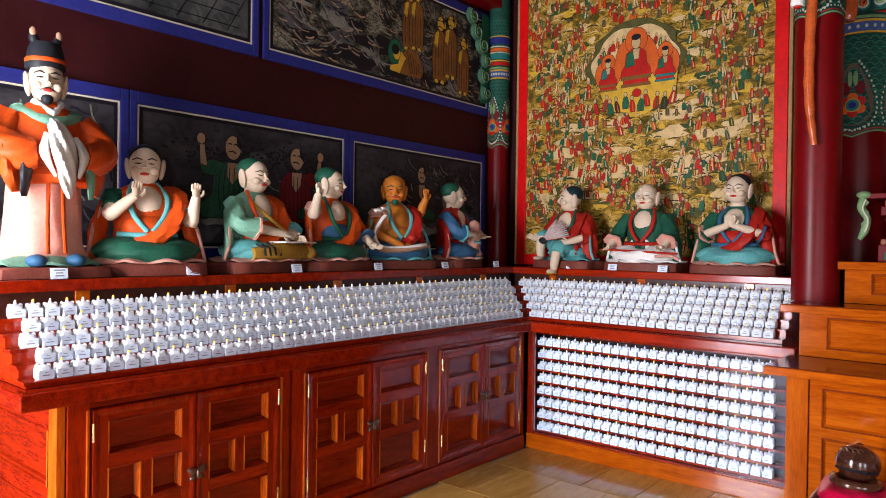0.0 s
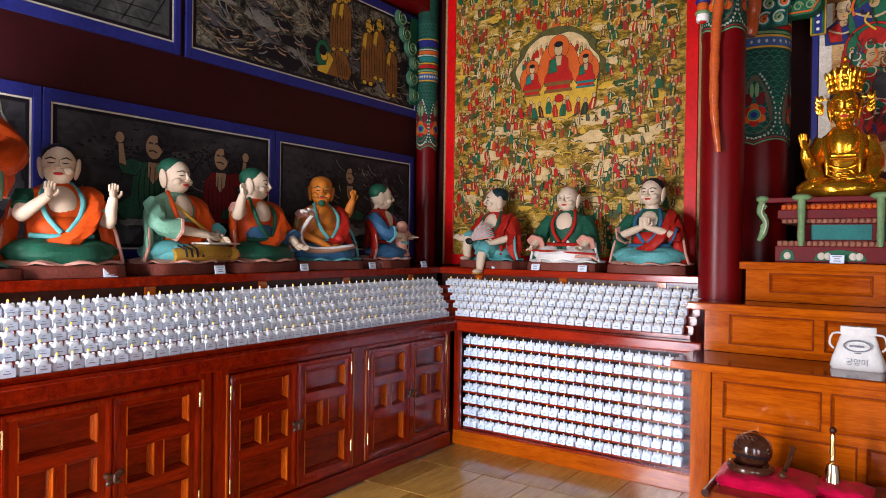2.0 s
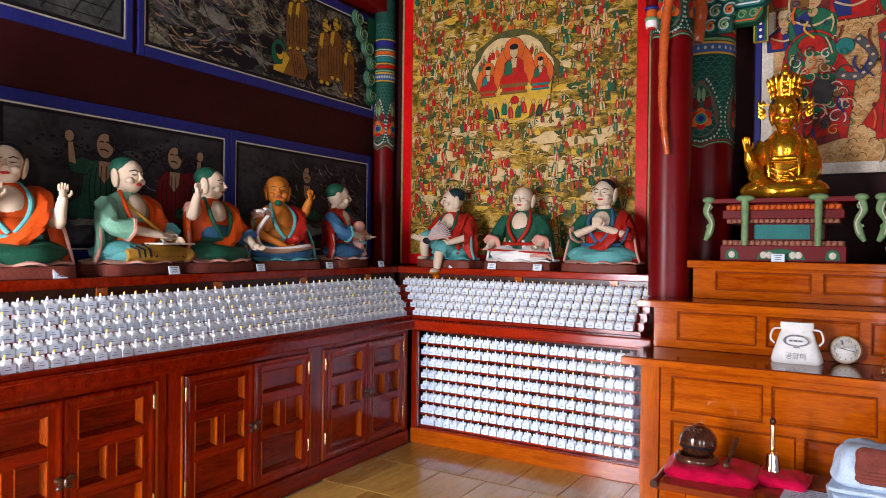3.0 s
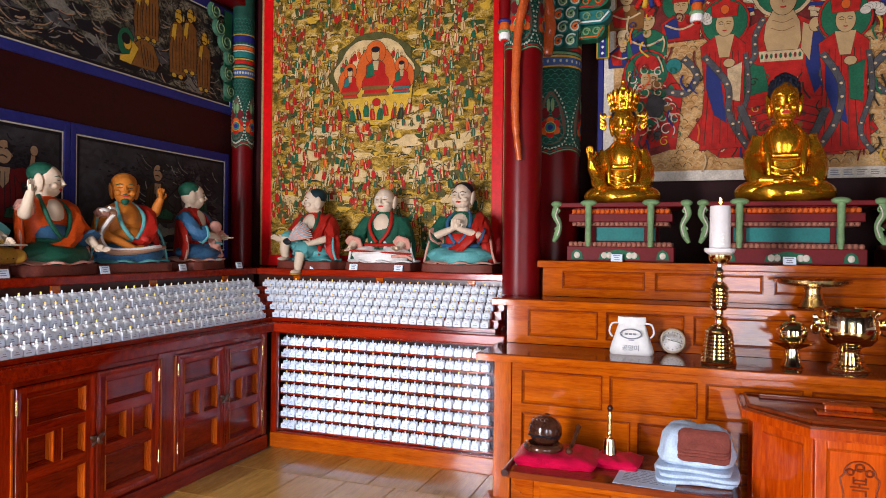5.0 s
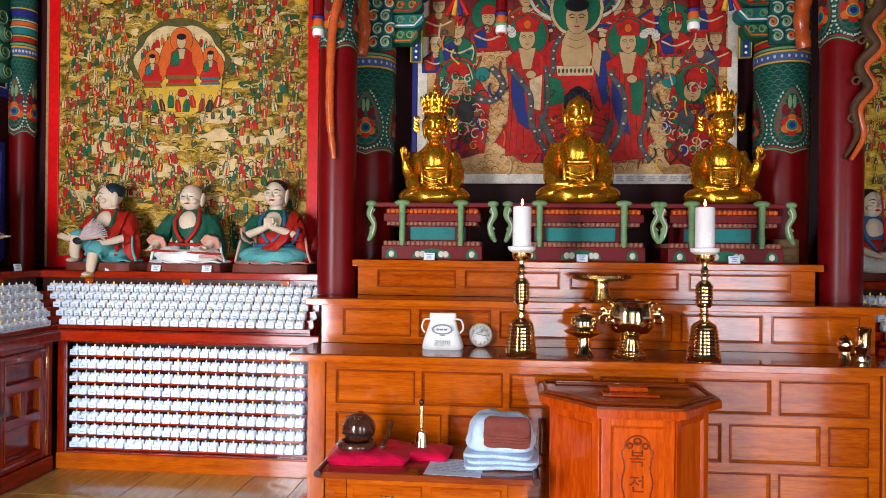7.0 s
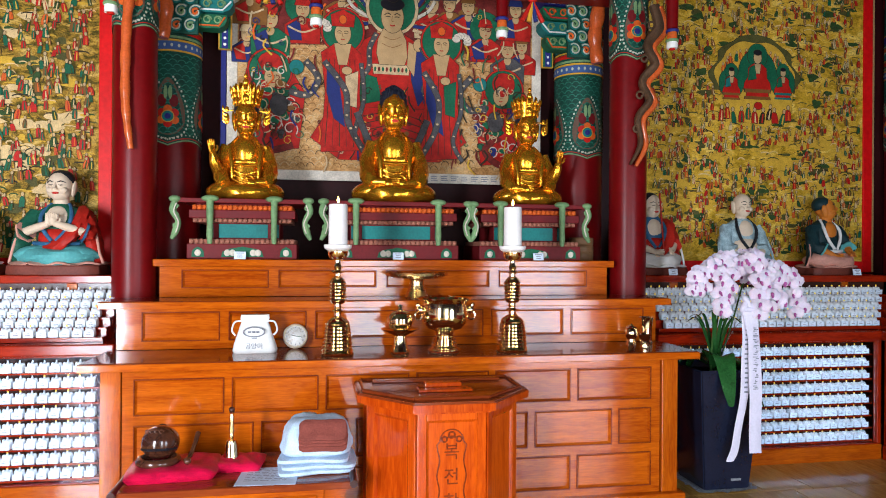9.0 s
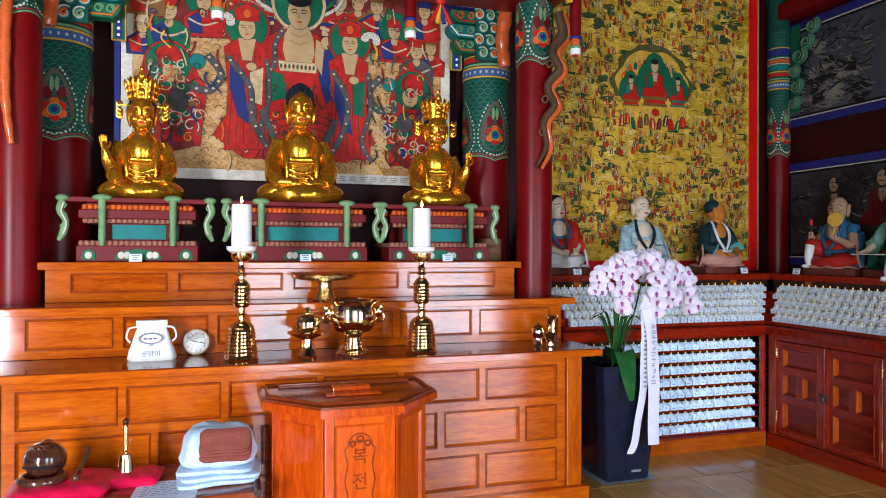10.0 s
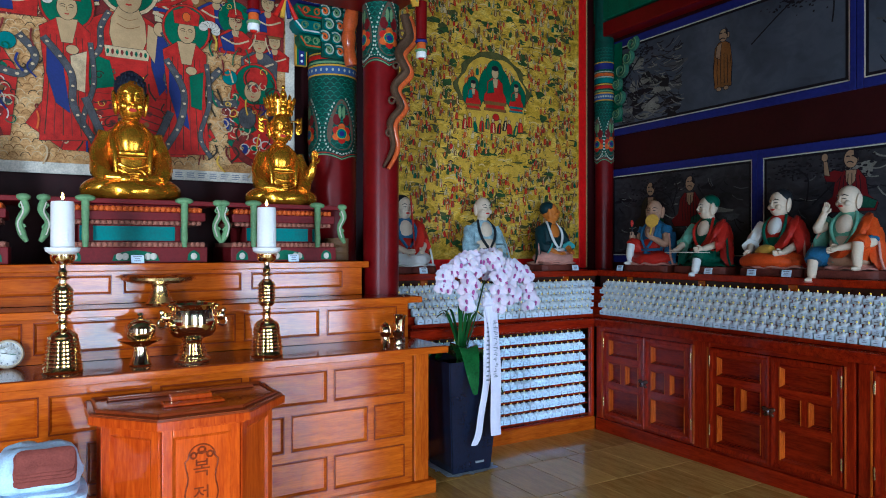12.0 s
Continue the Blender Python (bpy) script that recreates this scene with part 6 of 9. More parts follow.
def seated(label, at, robe, over, skin, hair, skirt, hem, chest=None, inner=None, trim=None, turn=0, tilt=0, left=None, right=None, beard=None, size=1.0, extra=None, lean=0.0, brow=BK2, legs=True, headup=0.0, sash=True, base=(0.54, 0.38), tall=0.915):
    """A seated clay figure. left and right: elbow, wrist, sleeve cover, way of the palm."""
    bm = bare()
    if legs:
        lap(bm, skirt, hem)
    else:
        drape(bm, hem, 0.225, 0.155, 0.0, 0.05, 0.0)
        blob(bm, (0, -0.03, 0.07), (0.17, 0.13, 0.06), skirt, folds=0.05)
    torso(bm, robe, lean)
    if inner is not None:
        blob(bm, (lean * 0.2, -0.050, 0.185), (0.118, 0.078, 0.085), inner, folds=0.04, freq=7)
    if chest is not None:
        blob(bm, (lean * 0.3, -0.040, 0.315), (0.082, 0.068, 0.098), chest, u=22, v=14)
        tr = trim if trim is not None else over
        for sx in (-1, 1):
            tube(bm, smooth_path([(sx * 0.052 + lean * 0.42, -0.010, 0.425), (sx * 0.088 + lean * 0.34, -0.082, 0.345), (sx * 0.070 + lean * 0.25, -0.112, 0.25), (sx * 0.012 + lean * 0.15, -0.128, 0.165)], 5), [0.013] * 16, tr, 8)
    if sash:
        tube(bm, smooth_path([(0.095 + lean * 0.4, 0.045, 0.385), (0.130 + lean * 0.3, -0.045, 0.345), (0.095, -0.105, 0.22), (0.0, -0.118, 0.13), (-0.11, -0.085, 0.10)], 6), spread([0.045, 0.058, 0.062, 0.058, 0.03], 6), over, 16, folds=0.13, freq=5, oval=0.55)
        blob(bm, (0.118 + lean * 0.3, 0.045, 0.25), (0.065, 0.085, 0.15), over, folds=0.06, freq=7)
    edge = trim if trim is not None else hem
    for k in range(6):
        a = radians(200 + 28 * k)
        tube(bm, smooth_path([(0.10 * math.cos(a), 0.085 * math.sin(a), 0.20), (0.150 * math.cos(a + 0.12), 0.115 * math.sin(a + 0.12), 0.12), (0.20 * math.cos(a), 0.150 * math.sin(a), 0.055)], 4), spread([0.012, 0.018, 0.010], 4), skirt if k % 2 else robe, 8)
    for sx in (-1, 1):
        tube(bm, smooth_path([(sx * 0.165, 0.02, 0.31), (sx * 0.205, -0.03, 0.20), (sx * 0.225, -0.05, 0.09), (sx * 0.25, -0.04, 0.015)], 5), spread([0.040, 0.055, 0.050, 0.028], 5), over if (sx > 0 and sash) else robe, 14, folds=0.16, freq=4, oval=0.45)
        tube(bm, smooth_path([(sx * 0.190, -0.030, 0.30), (sx * 0.232, -0.065, 0.20), (sx * 0.255, -0.085, 0.09), (sx * 0.275, -0.075, 0.012)], 5), [0.009] * 16, hem, 8)
    tube(bm, smooth_path([(-0.135, -0.075, 0.15), (0.0, -0.128, 0.145), (0.135, -0.075, 0.15)], 5), 0.014, edge, 8)
    for sx, spec in ((-1, left), (1, right)):
        if spec is None:
            continue
        elbow, wrist, cover, way = spec[:4]
        slv = spec[4] if len(spec) > 4 else (over if (sx > 0 and sash) else robe)
        cuff = spec[5] if len(spec) > 5 else None
        arm(bm, sx, elbow, wrist, slv, skin, cover, cuff, way)
    head(bm, (lean * 0.5, -0.012, 0.520 + headup), turn, skin, hair, 1.07, tilt, beard, brow)
    if extra is not None:
        extra(bm)
    for v in bm.verts:
        if v.co.z > 0:
            v.co.z *= tall
    rock_base(bm, *base)
    bmesh.ops.scale(bm, vec=(size, size, size), verts=bm.verts)
    return solo("statue", bm, STAT, at, label, "statue", "painted statues along the walls", smooth=True)


def rock_base(bm, w, d, h=0.058):
    """The low carved brown base with a lobed outline, under the figure."""
    n = 40
    out = []
    for k in range(n):
        a = 2 * math.pi * k / n
        c, s = math.cos(a), math.sin(a)
        r = (abs(c) ** 5 + abs(s) ** 5) ** (-1 / 5) * (1 + 0.03 * math.sin(7 * a))
        out.append((w / 2 * c * r, d / 2 * s * r))
    slab(bm, out, -h, -0.010, STN, inset=-0.015)
    slab(bm, [(x * 0.985, y * 0.985) for x, y in out], -0.010, 0.0, STN, inset=-0.015)


def plaque(at):
    t = thing("name_plaque", at, "small white name card leaning on the ledge", "name card", "name cards before the statues")
    q = bare()
    box(q, -0.034, 0.034, -0.003, 0.003, 0, 0.046, 0.001, seg=1)
    part("card", q, CARD, t, at=pose(0, 0, 0, -14))
    q = bare()
    for a, b, z in ((-0.022, 0.022, 0.034), (-0.014, 0.014, 0.022), (-0.017, 0.017, 0.010)):
        box(q, a, b, -0.0042, -0.0032, z, z + 0.005)
    part("writing", q, INKBAR, t, at=pose(0, 0, 0, -14))


LZ = 1.274
BZ = LZ + 0.058


def west_place(y, x=0.985, rot=0):
    return pose(x, y, BZ, 0, 0, 90 + rot)


EAST_SIZE = 0.88


def east_place(y, x=9.03, rot=0):
    return pose(x, y, LZ + 0.058 * EAST_SIZE, 0, 0, -90 + rot)


def north_east_place(x, y=6.09, rot=0):
    return pose(x, y, LZ + 0.058 * EAST_SIZE, 0, 0, rot)


def north_place(x, y=6.09, rot=0):
    return pose(x, y, BZ, 0, 0, rot)


for y in (2.51, 3.12, 3.75, 4.39, 5.05, 5.67):
    plaque(pose(1.208, y, LZ, 0, 0, 90))
for y in (5.62, 4.72, 4.36, 4.10):
    plaque(pose(8.808, y, LZ, 0, 0, -90))
for x in (1.73, 2.07, 2.44, 7.03, 8.55):
    plaque(pose(x, 5.885, LZ))


# --- props
def board(bm):
    box(bm, -0.02, 0.24, -0.27, -0.10, 0.115, 0.124, 0.002, mi=W2)
    box(bm, 0.0, 0.22, -0.255, -0.115, 0.1245, 0.1255, mi=LB2)
    for k in range(3):
        tube(bm, smooth_path([(-0.16 + 0.0 * k, -0.16, 0.05), (0.0, -0.20, 0.065), (0.20, -0.20, 0.06)], 5), spread([0.035, 0.055, 0.048], 5), O2 if k == 0 else Y2, 12)
    for k in range(9):
        x = -0.15 + 0.04 * k
        tube(bm, [(x, -0.16 - 0.02, 0.115 if 1 < k < 7 else 0.105), (x, -0.235, 0.085), (x, -0.245, 0.04)], 0.006, BK2, 6)
    blob(bm, (0.24, -0.21, 0.055), (0.045, 0.042, 0.042), Y2, u=14, v=10)
    blob(bm, (0.278, -0.22, 0.045), (0.014, 0.022, 0.014), LIP, u=8, v=6)
    tube(bm, [(-0.08, -0.07, 0.36), (0.06, -0.17, 0.20), (0.14, -0.21, 0.135)], 0.009, Y2, 8)


def snake(bm):
    path = smooth_path([(0.20, -0.16, 0.11), (0.08, -0.22, 0.10), (-0.08, -0.21, 0.08), (-0.20, -0.15, 0.09), (-0.23, -0.12, 0.18), (-0.19, -0.13, 0.27), (-0.15, -0.14, 0.33), (-0.19, -0.17, 0.36), (-0.26, -0.19, 0.345)], 6)
    tube(bm, path, spread([0.010, 0.020, 0.024, 0.024, 0.022, 0.020, 0.018, 0.018, 0.010], 6), KD_, 10)
    tube(bm, [p + Vector((0, -0.010, 0.012)) for p in path[4:-4]], 0.012, W2, 8)
    blob(bm, (-0.24, -0.185, 0.355), (0.035, 0.018, 0.014), W2, u=10, v=6)
    blob(bm, (0.06, -0.15, 0.165), (0.032, 0.026, 0.026), LIP, u=10, v=8)


def child(bm):
    blob(bm, (0.03, -0.17, 0.16), (0.055, 0.050, 0.085), P2)
    blob(bm, (0.03, -0.175, 0.275), (0.045, 0.045, 0.050), P2)
    tube(bm, [(0.06, -0.17, 0.21), (0.13, -0.18, 0.235), (0.20, -0.19, 0.20)], [0.022, 0.020, 0.014], P2, 10)
    tube(bm, [(0.01, -0.18, 0.10), (0.0, -0.20, 0.03)], [0.030, 0.024], P2, 10)
    tube(bm, [(0.05, -0.18, 0.10), (0.06, -0.21, 0.03)], [0.030, 0.024], P2, 10)
    tube(bm, [(-0.02, -0.19, 0.15), (0.03, -0.22, 0.14), (0.08, -0.19, 0.15)], 0.012, T2, 8)
    blob(bm, (0.02, -0.20, 0.012), (0.05, 0.03, 0.012), W2)


def hanging_leg(sx, skin, cloth, shoe, dx=0.0, drop=-0.10):
    def put(bm):
        tube(bm, smooth_path([(sx * 0.10 + dx, -0.02, 0.075), (sx * 0.12 + dx, -0.16, 0.105), (sx * 0.12 + dx, -0.215, 0.06)], 5), spread([0.075, 0.072, 0.060], 5), cloth, 14, folds=0.07)
        tube(bm, smooth_path([(sx * 0.12 + dx, -0.215, 0.07), (sx * 0.115 + dx, -0.235, -0.02), (sx * 0.11 + dx, -0.240, drop + 0.03)], 4), spread([0.038, 0.034, 0.024], 4), skin, 12)
        blob(bm, (sx * 0.115 + dx, -0.265, drop + 0.018), (0.026, 0.055, 0.020), skin, u=12, v=8)
        blob(bm, (sx * 0.115 + dx, -0.265, drop + 0.004), (0.031, 0.060, 0.009), shoe, u=12, v=6)
    return put


def raised_knee(sx, skin, cloth):
    def put(bm):
        tube(bm, smooth_path([(sx * 0.09, -0.03, 0.08), (sx * 0.15, -0.12, 0.20), (sx * 0.15, -0.17, 0.19)], 5), spread([0.07, 0.062, 0.05], 5), cloth, 14, folds=0.06)
        tube(bm, smooth_path([(sx * 0.15, -0.17, 0.20), (sx * 0.15, -0.19, 0.10), (sx * 0.15, -0.18, 0.03)], 4), spread([0.040, 0.036, 0.026], 4), skin, 12)
        blob(bm, (sx * 0.15, -0.21, 0.018), (0.026, 0.055, 0.018), skin, u=12, v=8)
    return put


def several(*fs):
    def put(bm):
        for f in fs:
            f(bm)
    return put


def staff(bm):
    tube(bm, [(-0.26, -0.20, 0.10), (0.30, -0.20, 0.075)], 0.008, R2, 8)
    tube(bm, smooth_path([(0.14, -0.19, 0.05), (0.24, -0.18, 0.06), (0.30, -0.17, 0.03)], 5), 0.012, P2, 8)


def feather_fan(bm):
    for k in range(11):
        a = radians(10 + 5 * k)
        tube(bm, [(-0.11, -0.20, 0.17), (-0.11 + 0.12 * math.cos(a), -0.20, 0.17 + 0.11 * math.sin(a)), (-0.11 + 0.25 * math.cos(a) , -0.19, 0.17 + 0.20 * math.sin(a))], [0.006, 0.012, 0.004], LB2 if k % 2 else P2, 6)
    blob(bm, (-0.12, -0.20, 0.165), (0.05, 0.02, 0.03), BK2, u=10, v=6)


def torch_and_mirror(bm):
    tube(bm, [(-0.17, -0.14, 0.26), (-0.17, -0.14, 0.37)], 0.008, BK2, 8)
    blob(bm, (-0.17, -0.14, 0.405), (0.016, 0.016, 0.034), LIP, u=10, v=8)
    lathe(bm, [(0.0, -0.008), (0.058, -0.008), (0.064, 0.0), (0.058, 0.008), (0.0, 0.008)], (0.11, -0.17, 0.42), 24, Y2, turn=Euler((radians(80), 0, radians(25))).to_matrix())
    tube(bm, [(0.08, -0.165, 0.29), (0.105, -0.17, 0.36)], 0.009, Y2, 8)


def paper(bm):
    box(bm, -0.24, 0.12, -0.30, -0.14, 0.120, 0.128, 0.002, mi=W2)
    for k in range(7):
        box(bm, -0.21 + 0.043 * k, -0.19 + 0.043 * k, -0.285, -0.16, 0.1285, 0.1292, mi=LB2)


def orange_beast(bm):
    tube(bm, smooth_path([(-0.22, -0.16, 0.05), (-0.08, -0.21, 0.07), (0.08, -0.20, 0.065), (0.18, -0.15, 0.05)], 5), spread([0.04, 0.055, 0.05, 0.03], 5), O2, 12)
    blob(bm, (-0.02, -0.16, 0.13), (0.09, 0.05, 0.06), Y2, folds=0.08)


def tall_stick(bm):
    tube(bm, [(0.04, -0.17, 0.10), (0.01, -0.14, 0.62)], 0.007, R2, 8)


# --- the west row
seated("seated clay statue in orange and green robes, both palms raised", west_place(2.98, rot=-14), O2, O2, K_, BK2, G2, P2, chest=K_, inner=O2, trim=T2, turn=-14, left=((-0.17, -0.10, 0.25), (-0.075, -0.17, 0.35), 0.62, (0.1, 0, 1), G2), right=((0.20, -0.10, 0.22), (0.215, -0.12, 0.36), 0.7, (0, 0, 1), O2, T2))
seated("seated clay statue in jade and orange robes writing on a board", west_place(3.60, rot=12), J2, O2, K_, G2, T2, P2, chest=K_, inner=O2, trim=O2, turn=0, left=((-0.19, -0.10, 0.22), (0.05, -0.20, 0.17), 1.35, (1, -0.1, -0.2), J2, P2), right=((0.20, -0.09, 0.20), (0.17, -0.20, 0.14), 1.3, (-0.4, -1, 0), O2, T2), extra=board)
seated("seated clay statue in red and blue robes with one fist raised", west_place(4.16, rot=8), O2, O2, K_, G2, G2, P2, chest=K_, inner=B2, trim=G2, turn=24, left=((-0.20, -0.06, 0.30), (-0.18, -0.08, 0.44), 0.5, (0, 0, 1), P2), right=((0.21, -0.09, 0.20), (0.20, -0.19, 0.11), 1.4, (0.3, -1, -0.3), O2, B2), brow=G2)
seated("orange-skinned clay statue holding a snake, one arm raised", west_place(4.74, rot=-12), KO_, R2, KO_, KO_, B2, T2, chest=KO_, inner=KO_, trim=T2, turn=-28, beard=G2, brow=G2, left=((-0.18, -0.08, 0.20), (-0.05, -0.20, 0.10), 0.35, (1, 0, 0), P2), right=((0.20, -0.04, 0.36), (0.215, -0.09, 0.47), 0.45, (0, 0, 1), R2), extra=snake)
seated("seated clay statue in blue robe turned sideways with a small figure", west_place(5.38, rot=18), R2, B2, K_, G2, B2, P2, chest=K_, inner=B2, trim=R2, turn=30, left=((-0.17, -0.12, 0.22), (-0.04, -0.20, 0.20), 1.3, (1, 0, 0), B2, T2), right=((0.16, -0.12, 0.22), (0.12, -0.20, 0.19), 1.2, (0, -1, 0), B2), extra=child)
# --- the north row
seated("seated clay statue in red robe with feather fan, leg hanging", north_place(1.62, rot=-10), R2, R2, K_, DG2, T2, T2, chest=K_, trim=G2, turn=-38, left=((-0.17, -0.10, 0.22), (-0.20, -0.19, 0.18), 0.8, (-0.3, -0.5, 0.3), R2), right=((0.19, -0.06, 0.20), (0.10, -0.18, 0.15), 1.2, (-1, 0, 0), R2), legs=False, extra=several(feather_fan, raised_knee(-1, K_, T2), hanging_leg(0.3, K_, T2, Y2)))
seated("bald clay statue in dark green robe holding a red staff", north_place(2.24), G2, G2, K_, None, W2, W2, chest=K_, trim=R2, turn=0, brow=W2, left=((-0.20, -0.08, 0.20), (-0.21, -0.18, 0.12), 1.45, (0.2, -1, -0.2), G2, P2), right=((0.20, -0.08, 0.20), (0.19, -0.18, 0.12), 1.45, (-0.2, -1, -0.2), G2, P2), extra=staff, sash=False)
seated("seated clay statue with joined palms in red and green robes", north_place(2.87), G2, R2, K_, BK2, T2, P2, inner=R2, chest=K_, trim=B2, turn=-4, headup=0.03, left=((-0.19, -0.09, 0.22), (-0.012, -0.17, 0.285), 1.1, (0.05, 0, 1), G2, P2), right=((0.19, -0.09, 0.22), (0.016, -0.17, 0.285), 1.1, (-0.05, 0, 1), R2, B2))
seated("seated clay statue in blue robe holding a tall stick", north_east_place(6.95), B2, R2, K_, BK2, W2, W2, inner=R2, chest=K_, trim=B2, turn=8, left=((-0.18, -0.08, 0.20), (-0.05, -0.19, 0.13), 1.2, (1, -0.3, 0), B2), right=((0.18, -0.08, 0.20), (0.10, -0.18, 0.13), 1.2, (-0.4, -1, 0), R2), extra=tall_stick, size=EAST_SIZE, tall=1.0)
seated("seated clay statue in pale blue patterned robe", north_east_place(7.70), LB2, LB2, K_, None, LB2, LB2, chest=K_, inner=K_, trim=BK2, turn=4, headup=0.02, left=((-0.17, -0.06, 0.18), (-0.08, -0.15, 0.10), 1.5, (1, -0.5, 0), LB2), right=((0.17, -0.06, 0.18), (0.10, -0.15, 0.10), 1.5, (-1, -0.5, 0), LB2), sash=False, size=EAST_SIZE, tall=1.0)
seated("orange-faced clay statue in dark teal robe looking aside", north_east_place(8.42, rot=10), DG2, DG2, KO_, DG2, P2, P2, inner=DG2, trim=W2, chest=KO_, turn=48, tilt=-12, left=((-0.18, -0.07, 0.19), (-0.05, -0.17, 0.10), 1.4, (1, -0.3, 0), DG2, T2), right=((0.19, -0.07, 0.19), (0.14, -0.17, 0.12), 1.3, (-0.6, -1, 0), DG2, T2), sash=False, size=EAST_SIZE, tall=1.0)
# --- the east row
seated("tan clay statue holding a torch and a golden mirror", east_place(5.42), B2, B2, KD_, None, R2, P2, inner=R2, chest=KD_, trim=B2, turn=18, left=((-0.20, -0.07, 0.18), (-0.17, -0.14, 0.25), 0.3, (0, 0, 1), B2), right=((0.19, -0.08, 0.20), (0.07, -0.16, 0.27), 0.4, (0, 0, 1), B2), extra=several(torch_and_mirror, raised_knee(-1, W2, R2)), sash=False, size=EAST_SIZE, tall=1.0)
seated("green-haired clay statue in red robe reading a paper", east_place(4.88), G2, R2, K_, G2, G2, G2, chest=K_, trim=R2, turn=-32, left=((-0.19, -0.10, 0.20), (-0.20, -0.19, 0.14), 1.2, (0, -1, 0), J2), right=((0.18, -0.10, 0.20), (0.08, -0.20, 0.15), 1.2, (-0.4, -1, 0), R2), legs=False, extra=several(paper, hanging_leg(0.2, W2, G2, W2, 0.02, -0.08)), size=EAST_SIZE, tall=1.0)
seated("clay statue in red and green robes with an orange beast", east_place(4.28), R2, R2, K_, BK2, O2, P2, inner=G2, chest=W2, trim=G2, turn=-10, left=((-0.20, -0.09, 0.19), (-0.16, -0.18, 0.13), 1.3, (0.2, -1, 0), W2), right=((0.19, -0.08, 0.19), (0.12, -0.17, 0.12), 1.2, (-0.5, -1, 0), R2), extra=orange_beast, size=EAST_SIZE, tall=1.0)
seated("bald clay statue in orange robe, arm raised to its head", east_place(3.80), J2, O2, K_, None, KD_, P2, inner=K_, chest=K_, trim=J2, turn=-16, left=((-0.20, -0.08, 0.30), (-0.14, -0.08, 0.43), 0.3, (0.3, 0, 1), J2), right=((0.20, -0.10, 0.20), (0.02, -0.20, 0.16), 0.9, (-1, -0.4, -0.3), O2, B2), legs=False, extra=several(raised_knee(1, K_, O2), hanging_leg(-0.6, K_, B2, P2, -0.08, -0.09)), size=EAST_SIZE, tall=1.0)


def standing_official(at):
    """A tall standing figure with wide sleeves, white cloth over its arms, horned black hat."""
    bm = bare()
    n = 44
    rings = []
    for z, rx, ry in ((0.03, 0.205, 0.15), (0.10, 0.175, 0.125), (0.25, 0.165, 0.12), (0.36, 0.160, 0.118), (0.42, 0.150, 0.115), (0.50, 0.165, 0.125), (0.60, 0.185, 0.125), (0.68, 0.170, 0.11), (0.73, 0.10, 0.085), (0.76, 0.055, 0.055)):
        rings.append([bm.verts.new((rx * (1 + 0.035 * math.sin(9 * a + z * 9)) * math.cos(a), ry * (1 + 0.035 * math.sin(9 * a + z * 9)) * math.sin(a), z)) for a in [2 * math.pi * k / n for k in range(n)]])
    for j, (a, b) in enumerate(zip(rings, rings[1:])):
        for k in range(n):
            bm.faces.new((a[k], a[(k + 1) % n], b[(k + 1) % n], b[k])).material_index = P2 if j < 4 else O2
    bm.faces.new(rings[-1]).material_index = O2
    drape(bm, J2, 0.235, 0.175, 0.0, 0.06, -0.01, 7, 0.06)
    for sx in (-1, 1):
        blob(bm, (sx * 0.085, -0.155, 0.028), (0.045, 0.05, 0.030), B2, u=14, v=8)
        tube(bm, smooth_path([(sx * 0.15, 0.0, 0.665), (sx * 0.235, -0.05, 0.56), (sx * 0.165, -0.15, 0.50), (sx * 0.10, -0.175, 0.50)], 6), spread([0.070, 0.080, 0.076, 0.064], 6), O2, 30, folds=0.08, freq=6)
        tube(bm, smooth_path([(sx * 0.175, -0.12, 0.52), (sx * 0.180, -0.13, 0.42), (sx * 0.165, -0.14, 0.33)], 5), spread([0.085, 0.070, 0.035], 5), O2, 16, folds=0.12, freq=4, oval=0.5)
        tube(bm, smooth_path([(sx * 0.135, -0.165, 0.53), (sx * 0.140, -0.180, 0.42), (sx * 0.145, -0.170, 0.31)], 5), spread([0.055, 0.042, 0.022], 5), J2 if sx > 0 else BK2, 14, folds=0.12, freq=4, oval=0.4)
        tube(bm, [(sx * 0.030, -0.135, 0.40), (sx * 0.035, -0.142, 0.20), (sx * 0.038, -0.160, 0.06)], 0.013, O2, 8, oval=0.6)
    tube(bm, smooth_path([(-0.15, -0.10, 0.40), (0, -0.145, 0.41), (0.15, -0.10, 0.40)], 5), 0.035, O2, 14, folds=0.1)
    tube(bm, smooth_path([(-0.01, -0.170, 0.625), (-0.005, -0.215, 0.565), (0.01, -0.225, 0.47), (0.025, -0.215, 0.37), (0.035, -0.205, 0.31)], 6), spread([0.062, 0.108, 0.098, 0.062, 0.016], 6), W2, 40, folds=0.10, freq=7, oval=0.42)
    for sx in (-1, 1):
        tube(bm, smooth_path([(sx * 0.06, -0.20, 0.58), (sx * 0.085, -0.235, 0.50), (sx * 0.05 + 0.01, -0.240, 0.40)], 5), spread([0.026, 0.034, 0.010], 5), W2, 14, folds=0.15, freq=4, oval=0.5)
    tube(bm, smooth_path([(-0.13, -0.02, 0.715), (0, -0.115, 0.66), (0.13, -0.02, 0.715), (0.05, 0.08, 0.73), (-0.05, 0.08, 0.73), (-0.13, -0.02, 0.715)], 6), 0.032, J2, 12, oval=0.6)
    tube(bm, smooth_path([(-0.06, -0.03, 0.755), (0, -0.095, 0.70), (0.06, -0.03, 0.755)], 5), 0.018, W2, 10)
    head(bm, (0, -0.015, 0.855), -16, K_, None, 1.08, 0, BK2)
